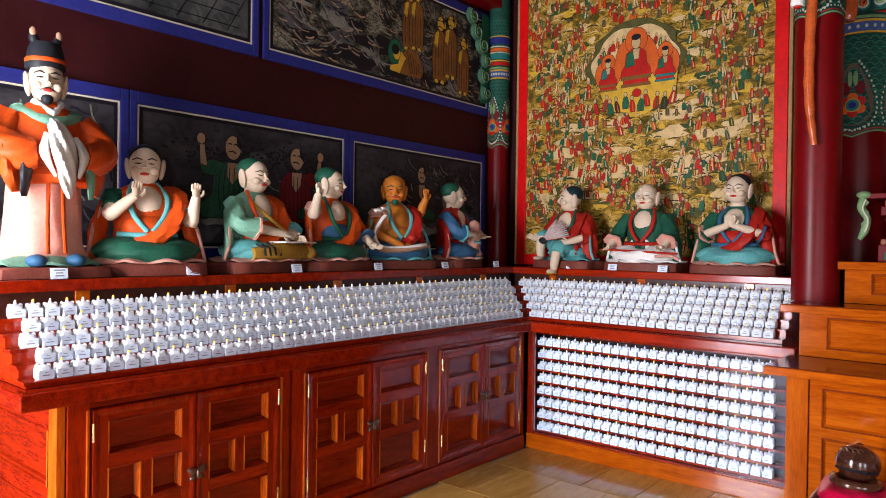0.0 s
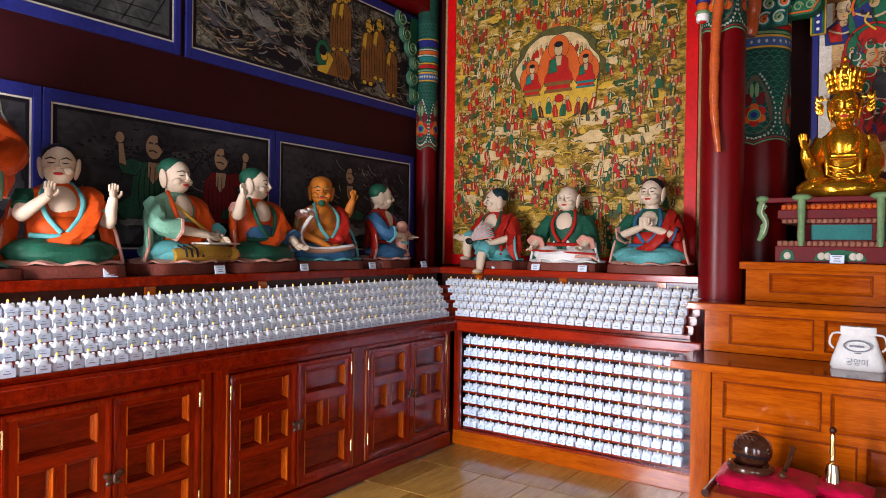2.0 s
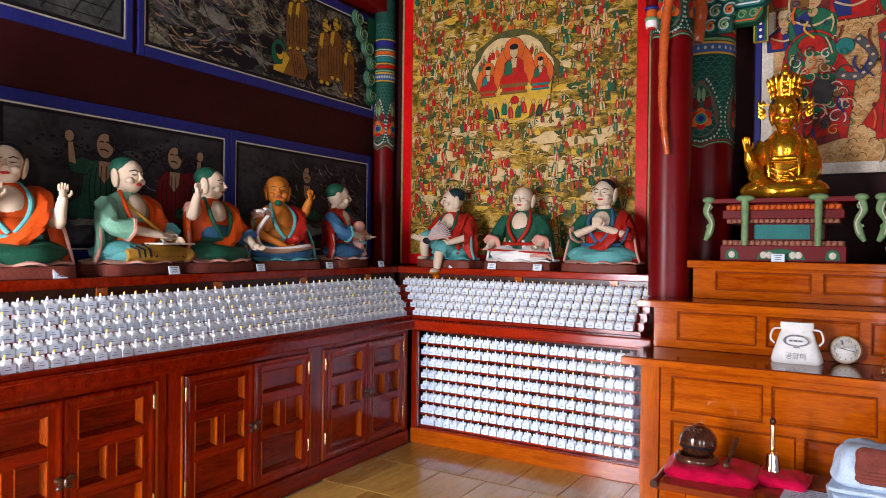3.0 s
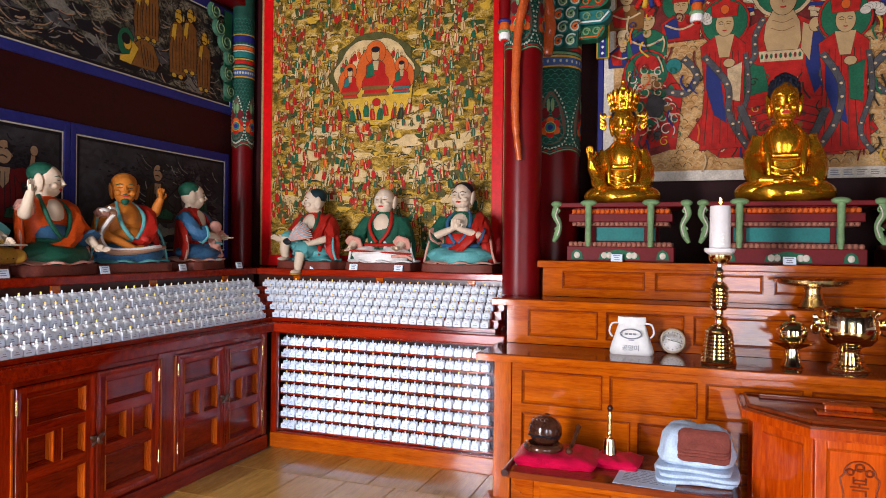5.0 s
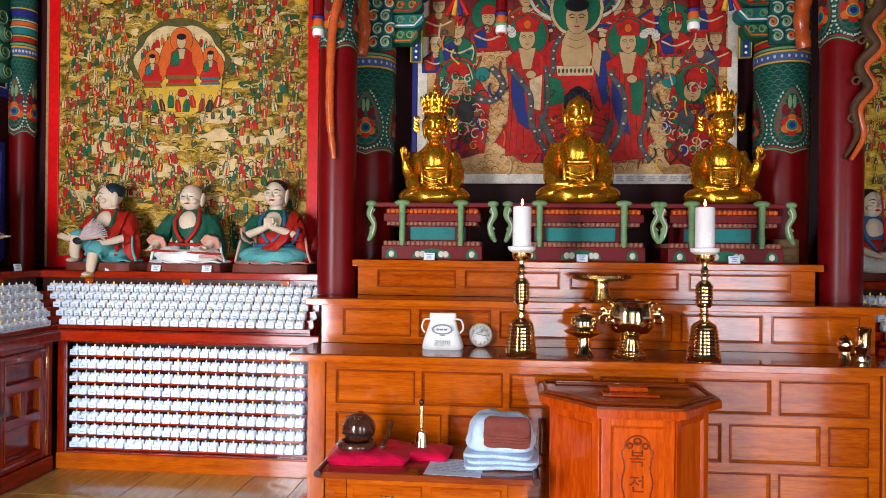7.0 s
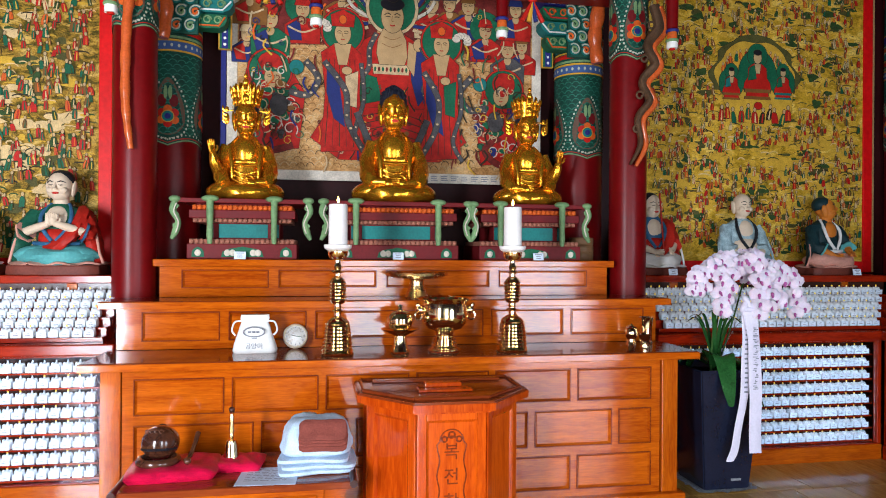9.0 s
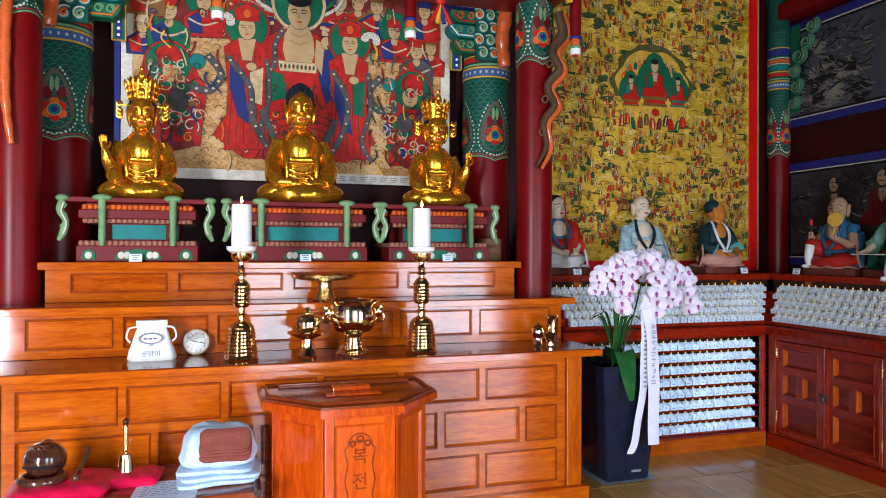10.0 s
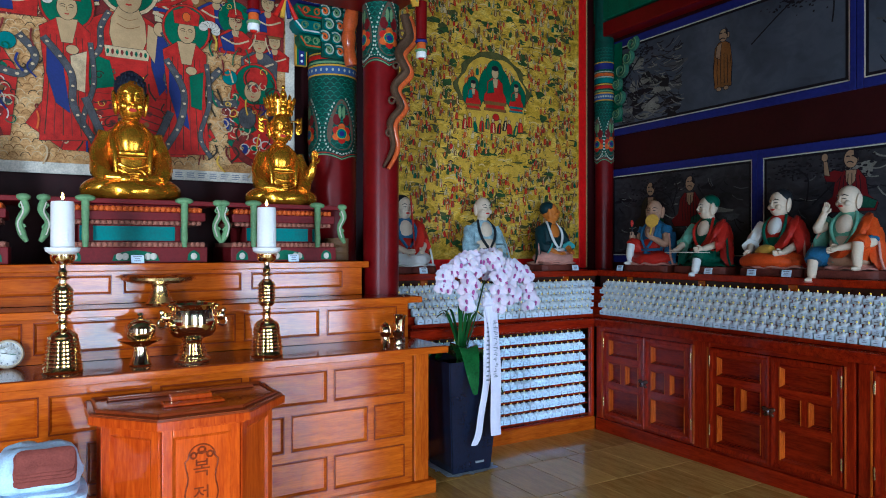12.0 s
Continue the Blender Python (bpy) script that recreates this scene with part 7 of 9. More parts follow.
    lathe(bm, [(0.083, 0.0), (0.088, 0.012), (0.083, 0.05), (0.074, 0.10), (0.062, 0.125), (0.0, 0.13)], (0, -0.004, 0.905), 24, BK2)
    lathe(bm, [(0.086, 0.0), (0.089, 0.010), (0.086, 0.020)], (0, -0.004, 0.935), 24, O2)
    for sx in (-1, 1):
        tube(bm, smooth_path([(sx * 0.035, 0.0, 1.015), (sx * 0.052, 0.0, 1.05), (sx * 0.058, -0.004, 1.085)], 4), spread([0.020, 0.022, 0.010], 4), BK2, 10)
        blob(bm, (sx * 0.057, -0.010, 1.075), (0.016, 0.012, 0.024), KD_, u=10, v=8)
    rock_base(bm, 0.52, 0.42, 0.05)
    bmesh.ops.scale(bm, vec=(0.92, 0.95, 0.95), verts=bm.verts)
    return solo("statue", bm, STAT, at, "standing clay official in orange robe and black hat, white cloth", "statue", "painted statues along the walls", smooth=True)


standing_official(pose(0.985, 2.525, LZ + 0.0475, 0, 0, 90))


# ---------------------------------------------------------------- gilded statues and their seats
def gilded(at, size, label, crown=False, raised=0):
    """A gilded seated figure: lap, folded robe, calm head, dark hair knot or openwork crown."""
    bm = bare()
    for sx in (-1, 1):
        blob(bm, (sx * 0.165, -0.075, 0.065), (0.135, 0.100, 0.062), 0, turn=(0, sx * 8, sx * 22), folds=0.025, freq=9)
    tube(bm, smooth_path([(-0.22, -0.08, 0.055), (-0.08, -0.175, 0.050), (0.10, -0.175, 0.050), (0.22, -0.08, 0.055)], 6), spread([0.045, 0.052, 0.052, 0.045], 6), 0, 16, folds=0.07, freq=5)
    blob(bm, (0, -0.01, 0.045), (0.27, 0.17, 0.05), 0, folds=0.03, freq=13, flat=0.0)
    torso(bm, 0, wide=1.0, folds=0.02)
    blob(bm, (0, -0.042, 0.32), (0.098, 0.066, 0.11), 0, u=22, v=14)
    box(bm, -0.078, 0.078, -0.116, -0.070, 0.240, 0.268, 0.012, 0)
    tube(bm, [(-0.082, -0.108, 0.236), (0, -0.118, 0.230), (0.082, -0.108, 0.236)], 0.008, 0, 8)
    for sx in (-1, 1):
        tube(bm, smooth_path([(sx * 0.060, 0.0, 0.425), (sx * 0.112, -0.075, 0.34), (sx * 0.100, -0.112, 0.24), (sx * 0.095, -0.118, 0.14)], 6), spread([0.014, 0.019, 0.019, 0.016], 6), 0, 10)
        tube(bm, smooth_path([(sx * 0.14, 0.0, 0.355), (sx * 0.182, -0.03, 0.24), (sx * 0.178, -0.10, 0.15), (sx * 0.145, -0.14, 0.10)], 6), spread([0.052, 0.054, 0.056, 0.046], 6), 0, 18, folds=0.08, freq=5)
    for sx in (-1, 1):
        if sx == raised:
            tube(bm, smooth_path([(sx * 0.19, -0.08, 0.18), (sx * 0.225, -0.13, 0.24), (sx * 0.235, -0.15, 0.30)], 5), spread([0.048, 0.038, 0.024], 5), 0, 14, folds=0.05)
            palm(bm, (sx * 0.238, -0.152, 0.305), 0, (sx * 0.15, -0.1, 1), 1.15)
        else:
            tube(bm, [(sx * 0.15, -0.14, 0.12), (sx * 0.07, -0.175, 0.115)], [0.030, 0.022], 0, 12)
            palm(bm, (sx * 0.065, -0.178, 0.115), 0, (-sx, -0.15, 0.1), 1.1)
    for k in range(4):
        tube(bm, smooth_path([(-0.10, -0.112, 0.20 - 0.03 * k), (0.0, -0.128 - 0.006 * k, 0.17 - 0.03 * k), (0.10, -0.112, 0.20 - 0.03 * k)], 6), 0.006, 0, 6)
    hq = bare()
    head(hq, (0, -0.012, 0.553), 0, 0, None, 1.28, 4, None, 0)
    for f in hq.faces:
        f.material_index = 2 if f.material_index == LIP else 0
    join(bm, hq)
    hq = bare()
    if not crown:
        blob(hq, (0, 0.010, 0.602), (0.085, 0.090, 0.080), 1, u=24, v=14)
        blob(hq, (0, 0.010, 0.672), (0.036, 0.036, 0.024), 1, u=16, v=10)
        r2 = random.Random(3)
        for k in range(120):
            a, e = r2.uniform(0, 6.28), r2.uniform(0.15, 1.45)
            blob(hq, (0.085 * math.cos(a) * math.cos(e), 0.010 + 0.090 * math.sin(a) * math.cos(e), 0.602 + 0.080 * math.sin(e)), (0.0085, 0.0085, 0.0085), 1, u=6, v=4)
    else:
        lathe(hq, [(0.080, 0.590), (0.084, 0.592), (0.084, 0.612), (0.080, 0.615)], (0, 0.008, 0), 26, 1)
        blob(hq, (0, 0.02, 0.62), (0.066, 0.064, 0.07), 1, u=18, v=10)
        lathe(hq, [(0.080, 0.612), (0.086, 0.640), (0.092, 0.680), (0.100, 0.712), (0.094, 0.714), (0.088, 0.670), (0.074, 0.620)], (0, 0.008, 0), 30, 0)
        for rr, z, cnt, sz, flare in ((0.088, 0.640, 18, 0.015, 0.05), (0.094, 0.676, 18, 0.018, 0.10), (0.100, 0.708, 18, 0.021, 0.16), (0.074, 0.728, 13, 0.021, 0.08), (0.040, 0.740, 8, 0.020, 0.03)):
            for k in range(cnt):
                a = 2 * math.pi * (k + 0.5 * (cnt % 2)) / cnt
                x, y = rr * math.cos(a), 0.008 + rr * math.sin(a)
                tube(hq, [(x, y, z - sz * 0.6), (x * (1 + 0.3 * flare), y * (1 + 0.3 * flare), z + sz * 0.3), (x * (1 + 0.8 * flare), y * (1 + 0.8 * flare), z + sz * 1.3)], [sz * 0.30, sz * 0.46, sz * 0.08], 0, 6)
        for z, s in ((0.66, 0.022), (0.705, 0.020), (0.75, 0.020), (0.785, 0.014)):
            blob(hq, (0, -0.092, z), (s, 0.010, s), 0, u=12, v=8)
        for sx in (-1, 1):
            tube(hq, [(sx * 0.080, 0.0, 0.600), (sx * 0.122, -0.01, 0.592)], 0.004, 0, 6)
            blob(hq, (sx * 0.128, -0.012, 0.545), (0.017, 0.006, 0.034), 0, u=10, v=8)
            blob(hq, (sx * 0.128, -0.012, 0.600), (0.014, 0.006, 0.017), 0, u=10, v=8)
            for k in range(4):
                tube(hq, smooth_path([(sx * 0.130, -0.012, 0.520 + 0.022 * k), (sx * 0.150, -0.012, 0.530 + 0.022 * k), (sx * 0.156, -0.012, 0.556 + 0.022 * k)], 3), [0.007] * 6 + [0.002], 0, 6)
    bmesh.ops.transform(hq, matrix=Matrix.Translation((0, 0, 0.62)) @ Matrix.Scale(1.14, 4) @ Matrix.Translation((0, 0, -0.61)), verts=hq.verts)
    join(bm, hq)
    bmesh.ops.scale(bm, vec=(size * 0.88, size * 0.92, size * 1.03), verts=bm.verts)
    return solo("gilded_statue", bm, [GOLD, HAIRBLUE, SLIP], at, label, "statue", "gilded statues on the altar", smooth=True)


def seat_table(cx, w, wb):
    """A painted statue seat: base with relief, petal bands, teal waist, rail and green posts."""
    t = thing("altar_pedestal", pose(cx, 5.84, 1.381) @ Matrix.Scale(1.034, 4), "red and green painted wooden statue seat with petal bands", "pedestal", "painted statue seats")
    d = 0.24

    def add(nm, mat, *bxs, label="", bev=0.004):
        q = bare()
        for b in bxs:
            box(q, *b, bev)
        return part(nm, q, mat, t, label)

    add("base", MAROON, (-wb / 2, wb / 2, -d, d, 0, 0.088))
    for x, ww in ((0, 0.12), (-wb * 0.40, 0.035), (wb * 0.40, 0.035)):
        q = bare()
        prism(q, [(x - ww, 0.012), (x + ww, 0.012), (x + ww * 0.92, 0.045), (x + ww * 0.6, 0.060), (x, 0.072), (x - ww * 0.6, 0.060), (x - ww * 0.92, 0.045)], -d - 0.004, -d - 0.0005)
        part("relief_field", q, GREEN, t, "green painted relief field")
    for x in (-0.085, -0.055, 0.06, 0.088, -wb * 0.40, wb * 0.40):
        q = bare()
        blob(q, (x, -d - 0.006, 0.036), (0.018, 0.006, 0.020), u=8, v=6)
        part("relief_flower", q, CREAM, t, "cream painted flower relief", smooth=True)

    def petals(z, wide, dd, h, mat):
        q = bare()
        nn = int(wide / 0.028)
        for k in range(nn):
            x = -wide / 2 + (k + 0.5) * wide / nn
            blob(q, (x, -dd, z + h / 2), (wide / nn * 0.50, 0.014, h * 0.62), u=8, v=6)
        box(q, -wide / 2, wide / 2, -dd + 0.004, dd, z, z + h)
        part("petal_band", q, mat, t, "pink and cream carved petal band", smooth=True)

    pinkp = paint("petal_pink", (0.34, 0.13, 0.085), 0.5, vary=0.25, scale=40)
    petals(0.089, wb - 0.02, d - 0.01, 0.026, pinkp)
    add("waist", MAROON, (-wb / 2 + 0.10, wb / 2 - 0.10, -d + 0.05, d - 0.05, 0.116, 0.212))
    q = bare()
    iw = wb / 2 - 0.17
    for a, b in ((-iw, iw), (-wb / 2 + 0.105, -iw - 0.03), (iw + 0.03, wb / 2 - 0.105)):
        box(q, a, b, -d + 0.045, -d + 0.049, 0.124, 0.205, 0.001, seg=1)
    part("waist_panel", q, TEAL, t, "teal painted panel")
    petals(0.213, wb - 0.06, d - 0.015, 0.022, pinkp)
    add("slab", MAROON, (-wb / 2 + 0.01, wb / 2 - 0.01, -d, d, 0.237, 0.285))
    petals(0.287, wb - 0.05, d - 0.02, 0.026, ORANGE)
    add("top", MAROON, (-w / 2 + 0.02, w / 2 - 0.02, -d - 0.01, d, 0.325, 0.352))
    add("body", MAROON, (-wb / 2 + 0.04, wb / 2 - 0.04, -d + 0.04, d, 0.314, 0.324))
    for sx in (-1, 1):
        q = bare()
        x = sx * (wb / 2 - 0.13)
        tube(q, [(x, -d - 0.018, 0.088), (x, -d - 0.020, 0.14), (x, -d - 0.016, 0.20), (x, -d - 0.020, 0.26), (x, -d - 0.018, 0.34)], [0.013, 0.019, 0.017, 0.020, 0.020], 0, 12)
        part("post", q, GREEN2, t, "light green turned post", smooth=True)
        q = bare()
        blob(q, (x, -d - 0.012, 0.350), (0.050, 0.030, 0.020), u=14, v=8)
        part("post_cap", q, GREEN2, t, "light green cap", smooth=True)
        e = sx * (w / 2)
        q = bare()
        tube(q, smooth_path([(e, -d - 0.005, 0.335), (e + sx * 0.010, -d - 0.008, 0.28), (e - sx * 0.018, -d - 0.008, 0.22), (e - sx * 0.006, -d - 0.008, 0.16), (e + sx * 0.016, -d - 0.008, 0.115)], 6), spread([0.016, 0.020, 0.016, 0.020, 0.010], 6), 0, 10)
        for zz in (0.30, 0.25, 0.19):
            swirl_tube(q, e - sx * 0.006, zz, 0.016)
        part("scroll_bracket", q, GREEN2, t, "light green carved scroll bracket", smooth=True)
        q = bare()
        tube(q, smooth_path([(e - sx * 0.012, -d - 0.024, 0.32), (e + sx * 0.0, -d - 0.028, 0.27), (e - sx * 0.024, -d - 0.026, 0.21), (e - sx * 0.010, -d - 0.026, 0.15)], 6), 0.004, 0, 6)
        part("outline", q, CREAM, t, smooth=True)
        q = bare()
        blob(q, (e, -d - 0.004, 0.345), (0.034, 0.028, 0.020), u=12, v=8)
        part("post_cap", q, GREEN2, t, "light green cap", smooth=True)
    return t


def swirl_tube(q, x, z, r):
    tube(q, [(x + r * (1 - 0.6 * k / 12) * math.cos(k * 0.7), -0.252, z + r * (1 - 0.6 * k / 12) * math.sin(k * 0.7)) for k in range(13)], 0.005, 0, 6)


seat_table(4.050, 0.75, 0.62)
seat_table(4.987, 0.88, 0.76)
seat_table(5.859, 0.74, 0.66)
gilded(pose(4.043, 5.84, 1.746, 0, 0, 3), 0.925, "gilded seated statue with tall openwork crown, palm raised", True, -1)
gilded(pose(4.984, 5.84, 1.746), 1.07, "gilded seated statue with dark curled hair", False)
gilded(pose(5.900, 5.84, 1.746, 0, 0, -3), 0.925, "gilded seated statue with tall openwork crown", True, 1)
for x in (4.04, 4.99, 5.90):
    plaque(pose(x, 5.55, 1.381))


# ---------------------------------------------------------------- things on the altar
WAX = paint("candle_wax", (0.80, 0.76, 0.74), 0.4, vary=0.04)
FLAME = glow("candle_flame", (1.0, 0.50, 0.12), 14.0)
T1, T2Z, T3 = 0.882, 1.1545, 1.381


def ribbed(z0, z1, r0, r1, n, amp=0.003):
    """A turned profile with close ribs."""
    out = []
    for k in range(n * 2 + 1):
        f = k / (n * 2)
        out.append((r0 + (r1 - r0) * f + (amp if k % 2 else -amp), z0 + (z1 - z0) * f))
    return out


def candlestick(x, y):
    t = thing("candlestick", pose(x, y, T1), "tall polished brass candlestick with ribbed bell foot", "candlestick", "pair of brass candlesticks")
    q = bare()
    bell = [(0.0, 0.0), (0.086, 0.0), (0.089, 0.008)] + ribbed(0.012, 0.158, 0.084, 0.068, 8, 0.0042) + [(0.066, 0.168), (0.052, 0.184), (0.030, 0.198), (0.020, 0.205)]
    lathe(q, bell, seg=40)
    part("foot", q, BRASS, t, smooth=True)
    q = bare()
    stem = [(0.020, 0.205), (0.020, 0.222), (0.038, 0.232), (0.017, 0.242), (0.022, 0.255), (0.020, 0.268)] + [(0.036, 0.272)] + ribbed(0.280, 0.392, 0.044, 0.044, 6, 0.0042) + [(0.030, 0.408), (0.016, 0.418), (0.016, 0.432), (0.036, 0.442), (0.016, 0.452), (0.022, 0.470), (0.014, 0.485), (0.016, 0.505)]
    lathe(q, stem, seg=36)
    part("stem", q, BRASS, t, smooth=True)
    q = bare()
    lathe(q, [(0.016, 0.505), (0.040, 0.512), (0.052, 0.530), (0.054, 0.552), (0.050, 0.555), (0.0, 0.545)], seg=36)
    part("cup", q, BRASS, t, smooth=True)
    q = bare()
    lathe(q, [(0.0, 0.556), (0.056, 0.556), (0.072, 0.568), (0.076, 0.586), (0.072, 0.588), (0.064, 0.575), (0.0, 0.570)], seg=36)
    part("drip_dish", q, WAX, t, "milky white drip dish", smooth=True)
    c = thing("candle", pose(x, y, T1 + 0.5705), "thick white burning candle on a brass candlestick", "candle", "burning altar candles")
    q = bare()
    lathe(q, [(0.0, 0.0), (0.050, 0.0), (0.051, 0.004), (0.050, 0.228), (0.047, 0.234), (0.030, 0.228), (0.0, 0.226)], seg=32)
    part("wax", q, WAX, c, smooth=True)
    q = bare()
    for k, z in enumerate((0.035, 0.052, 0.069, 0.086)):
        box(q, 0.004 + 0.004 * (k % 2), 0.020, -0.0515, -0.0495, z, z + 0.010, 0.001, seg=1)
    part("writing", q, WHITE, c)
    q = bare()
    tube(q, [(0, 0, 0.226), (0, 0.001, 0.245)], 0.002, 0, 6)
    part("wick", q, BLACK, c)
    q = bare()
    lathe(q, [(0.0, 0.240), (0.006, 0.246), (0.008, 0.254), (0.005, 0.266), (0.0, 0.280)], seg=14)
    part("flame", q, FLAME, c, smooth=True)


candlestick(4.605, 5.04)
candlestick(5.575, 5.03)

# incense burner
t = thing("incense_burner", pose(5.195, 5.06, T1) @ Matrix.Scale(1.16, 4), "polished brass incense burner with two lion handles", "incense burner")
q = bare()
lathe(q, [(0.0, 0.0), (0.078, 0.0), (0.080, 0.008), (0.070, 0.018)] + ribbed(0.022, 0.085, 0.062, 0.046, 4, 0.004) + [(0.044, 0.095), (0.050, 0.100)], seg=40)
part("foot", q, BRASS, t, smooth=True)
q = bare()
lathe(q, [(0.046, 0.100), (0.085, 0.112), (0.108, 0.140), (0.114, 0.172), (0.108, 0.215), (0.104, 0.232), (0.112, 0.240), (0.132, 0.252), (0.134, 0.258), (0.110, 0.252), (0.098, 0.236), (0.0, 0.230)], seg=44)
part("bowl", q, BRASS, t, smooth=True)
q = bare()
lathe(q, [(0.0, 0.0), (0.097, 0.0)], (0, 0, 0.242), seg=36)
part("ash", q, paint("incense_ash", (0.42, 0.40, 0.38), 0.95, vary=0.2, scale=40), t, "grey incense ash")
for sx in (-1, 1):
    q = bare()
    blob(q, (sx * 0.122, -0.01, 0.200), (0.022, 0.026, 0.026), u=12, v=8)
    blob(q, (sx * 0.132, -0.018, 0.222), (0.012, 0.012, 0.012), u=8, v=6)
    tube(q, [(sx * (0.128 + 0.018 * math.cos(a)), -0.012, 0.172 + 0.020 * math.sin(a)) for a in np.linspace(0, 6.28, 14)], 0.005, 0, 7)
    part("handle", q, BRASS, t, "brass lion-head handle with ring", smooth=True)

# covered bowl on a stand
t = thing("covered_bowl", pose(4.945, 5.05, T1) @ Matrix.Scale(1.12, 4), "polished brass lidded bowl on a footed saucer", "bowl")
q = bare()
lathe(q, [(0.0, 0.0), (0.046, 0.0), (0.048, 0.006), (0.038, 0.03), (0.032, 0.065), (0.030, 0.082), (0.050, 0.092), (0.094, 0.112), (0.096, 0.116), (0.060, 0.106), (0.0, 0.100)], seg=36)
part("stand", q, BRASS, t, smooth=True)
q = bare()
lathe(q, [(0.0, 0.106), (0.040, 0.106), (0.060, 0.125), (0.064, 0.150), (0.062, 0.160)], seg=36)
part("bowl", q, BRASS, t, smooth=True)
q = bare()
lathe(q, [(0.066, 0.160), (0.066, 0.166), (0.060, 0.182), (0.040, 0.200), (0.014, 0.208), (0.010, 0.216), (0.016, 0.224), (0.012, 0.232), (0.0, 0.235)], seg=36)
part("lid", q, BRASS, t, smooth=True)

t = thing("offering_dish", pose(5.088, 5.42, T2Z), "wide brass offering dish on a flared foot", "dish")
q = bare()
lathe(q, [(0.0, 0.0), (0.072, 0.0), (0.074, 0.005), (0.052, 0.050), (0.042, 0.100), (0.046, 0.112)], seg=40)
part("foot", q, DULLBRASS, t, smooth=True)
q = bare()
lathe(q, [(0.046, 0.112), (0.150, 0.122), (0.188, 0.136), (0.192, 0.152), (0.186, 0.152), (0.150, 0.132), (0.0, 0.124)], seg=48)
part("plate", q, DULLBRASS, t, smooth=True)

for x, y, r, h, lab in ((6.355, 5.16, 0.030, 0.125, "small brass lidded jar"), (6.455, 5.17, 0.040, 0.165, "plain brass cup beside a small jar")):
    q = bare()
    if h < 0.14:
        lathe(q, [(0.0, 0.0), (0.032, 0.0), (0.026, 0.02), (0.024, 0.035), (0.036, 0.055), (0.038, 0.075), (0.030, 0.098), (0.034, 0.104), (0.018, 0.118), (0.006, 0.124), (0.0, 0.130)], seg=28)
    else:
        lathe(q, [(0.0, 0.0), (0.036, 0.0), (0.038, 0.006), (0.034, 0.03), (0.036, 0.10), (0.040, 0.150), (0.046, 0.165), (0.043, 0.165), (0.034, 0.12), (0.0, 0.02)], seg=28)
    solo("brass_cup", q, BRASS, pose(x, y, T1), lab, "cup", "brass cups", smooth=True)
q = bare()
lathe(q, [(0.0, 0.0), (0.026, 0.0), (0.022, 0.02), (0.030, 0.05), (0.034, 0.075), (0.031, 0.075), (0.024, 0.05), (0.0, 0.03)], seg=24)
solo("brass_cup", q, BRASS, pose(6.395, 5.07, T1), "small open brass cup on the altar", "cup", "brass cups", smooth=True)

# clock
t = thing("desk_clock", pose(4.378, 5.262, T1), "small round white desk clock with tan rim", "clock")
tilt = pose(0, 0, 0.0705, -10)
q = bare()
lathe(q, [(0.0, 0.012), (0.064, 0.012), (0.070, 0.004), (0.070, -0.010), (0.062, -0.016), (0.058, -0.012)], seg=40, turn=Euler((radians(90), 0, 0)).to_matrix())
part("case", q, paint("clock_rim", (0.56, 0.44, 0.30), 0.4), t, "tan wooden rim", smooth=True, at=tilt)
q = bare()
lathe(q, [(0.0, 0.0), (0.058, 0.0)], (0, -0.012, 0), 36, turn=Euler((radians(90), 0, 0)).to_matrix())
part("dial", q, WHITE, t, "white dial", at=tilt)
q = bare()
for k in range(12):
    a = math.pi * k / 6
    box(q, 0.047 * math.sin(a) - 0.002, 0.047 * math.sin(a) + 0.002, -0.0142, -0.0130, 0.047 * math.cos(a) - 0.004, 0.047 * math.cos(a) + 0.004)
part("marks", q, INKBAR, t, at=tilt)
for ang, ln, mt in ((100, 0.036, GREEN), (285, 0.026, BLACK)):
    q = bare()
    box(q, -0.0015, 0.0015, -0.0156, -0.0146, -0.006, ln)
    part("pointer", q, mt, t, at=tilt @ pose(0, 0, 0, 0, ang, 0))

# cloth bag of rice
LINEN = paint("white_cotton", (0.76, 0.75, 0.72), 0.85, vary=0.08, scale=30, bump=0.4)
t = thing("cloth_bag", pose(4.165, 5.165, T1), "white cotton drawstring bag printed with an emblem", "bag")
q = bare()
n = 36
rings = []
for z, rx, ry in ((0.0, 0.112, 0.055), (0.012, 0.118, 0.060), (0.05, 0.108, 0.058), (0.10, 0.090, 0.048), (0.145, 0.078, 0.036), (0.165, 0.066, 0.028), (0.182, 0.072, 0.032), (0.204, 0.070, 0.030)):
    ring = []
    for k in range(n):
        a = 2 * math.pi * k / n
        c, s = math.cos(a), math.sin(a)
        sq = (abs(c) ** 4 + abs(s) ** 4) ** -0.25
        wob = 1 + (0.06 * math.sin(9 * a) if z > 0.15 else 0.015 * math.sin(5 * a + z * 30))
        ring.append(q.verts.new((rx * c * sq * wob, ry * s * sq * wob, z)))
    rings.append(ring)
for a, b in zip(rings, rings[1:]):
    for k in range(n):
        q.faces.new((a[k], a[(k + 1) % n], b[(k + 1) % n], b[k]))
q.faces.new(rings[0]), q.faces.new(rings[-1])
part("body", q, LINEN, t, smooth=True)
for sx in (-1, 1):
    q = bare()
    tube(q, smooth_path([(sx * 0.066, -0.01, 0.17), (sx * 0.105, -0.02, 0.165), (sx * 0.118, -0.02, 0.12), (sx * 0.100, -0.03, 0.095)], 6), 0.005, 0, 7)
    part("cord", q, LINEN, t, "white drawstring cord", smooth=True)
q = bare()
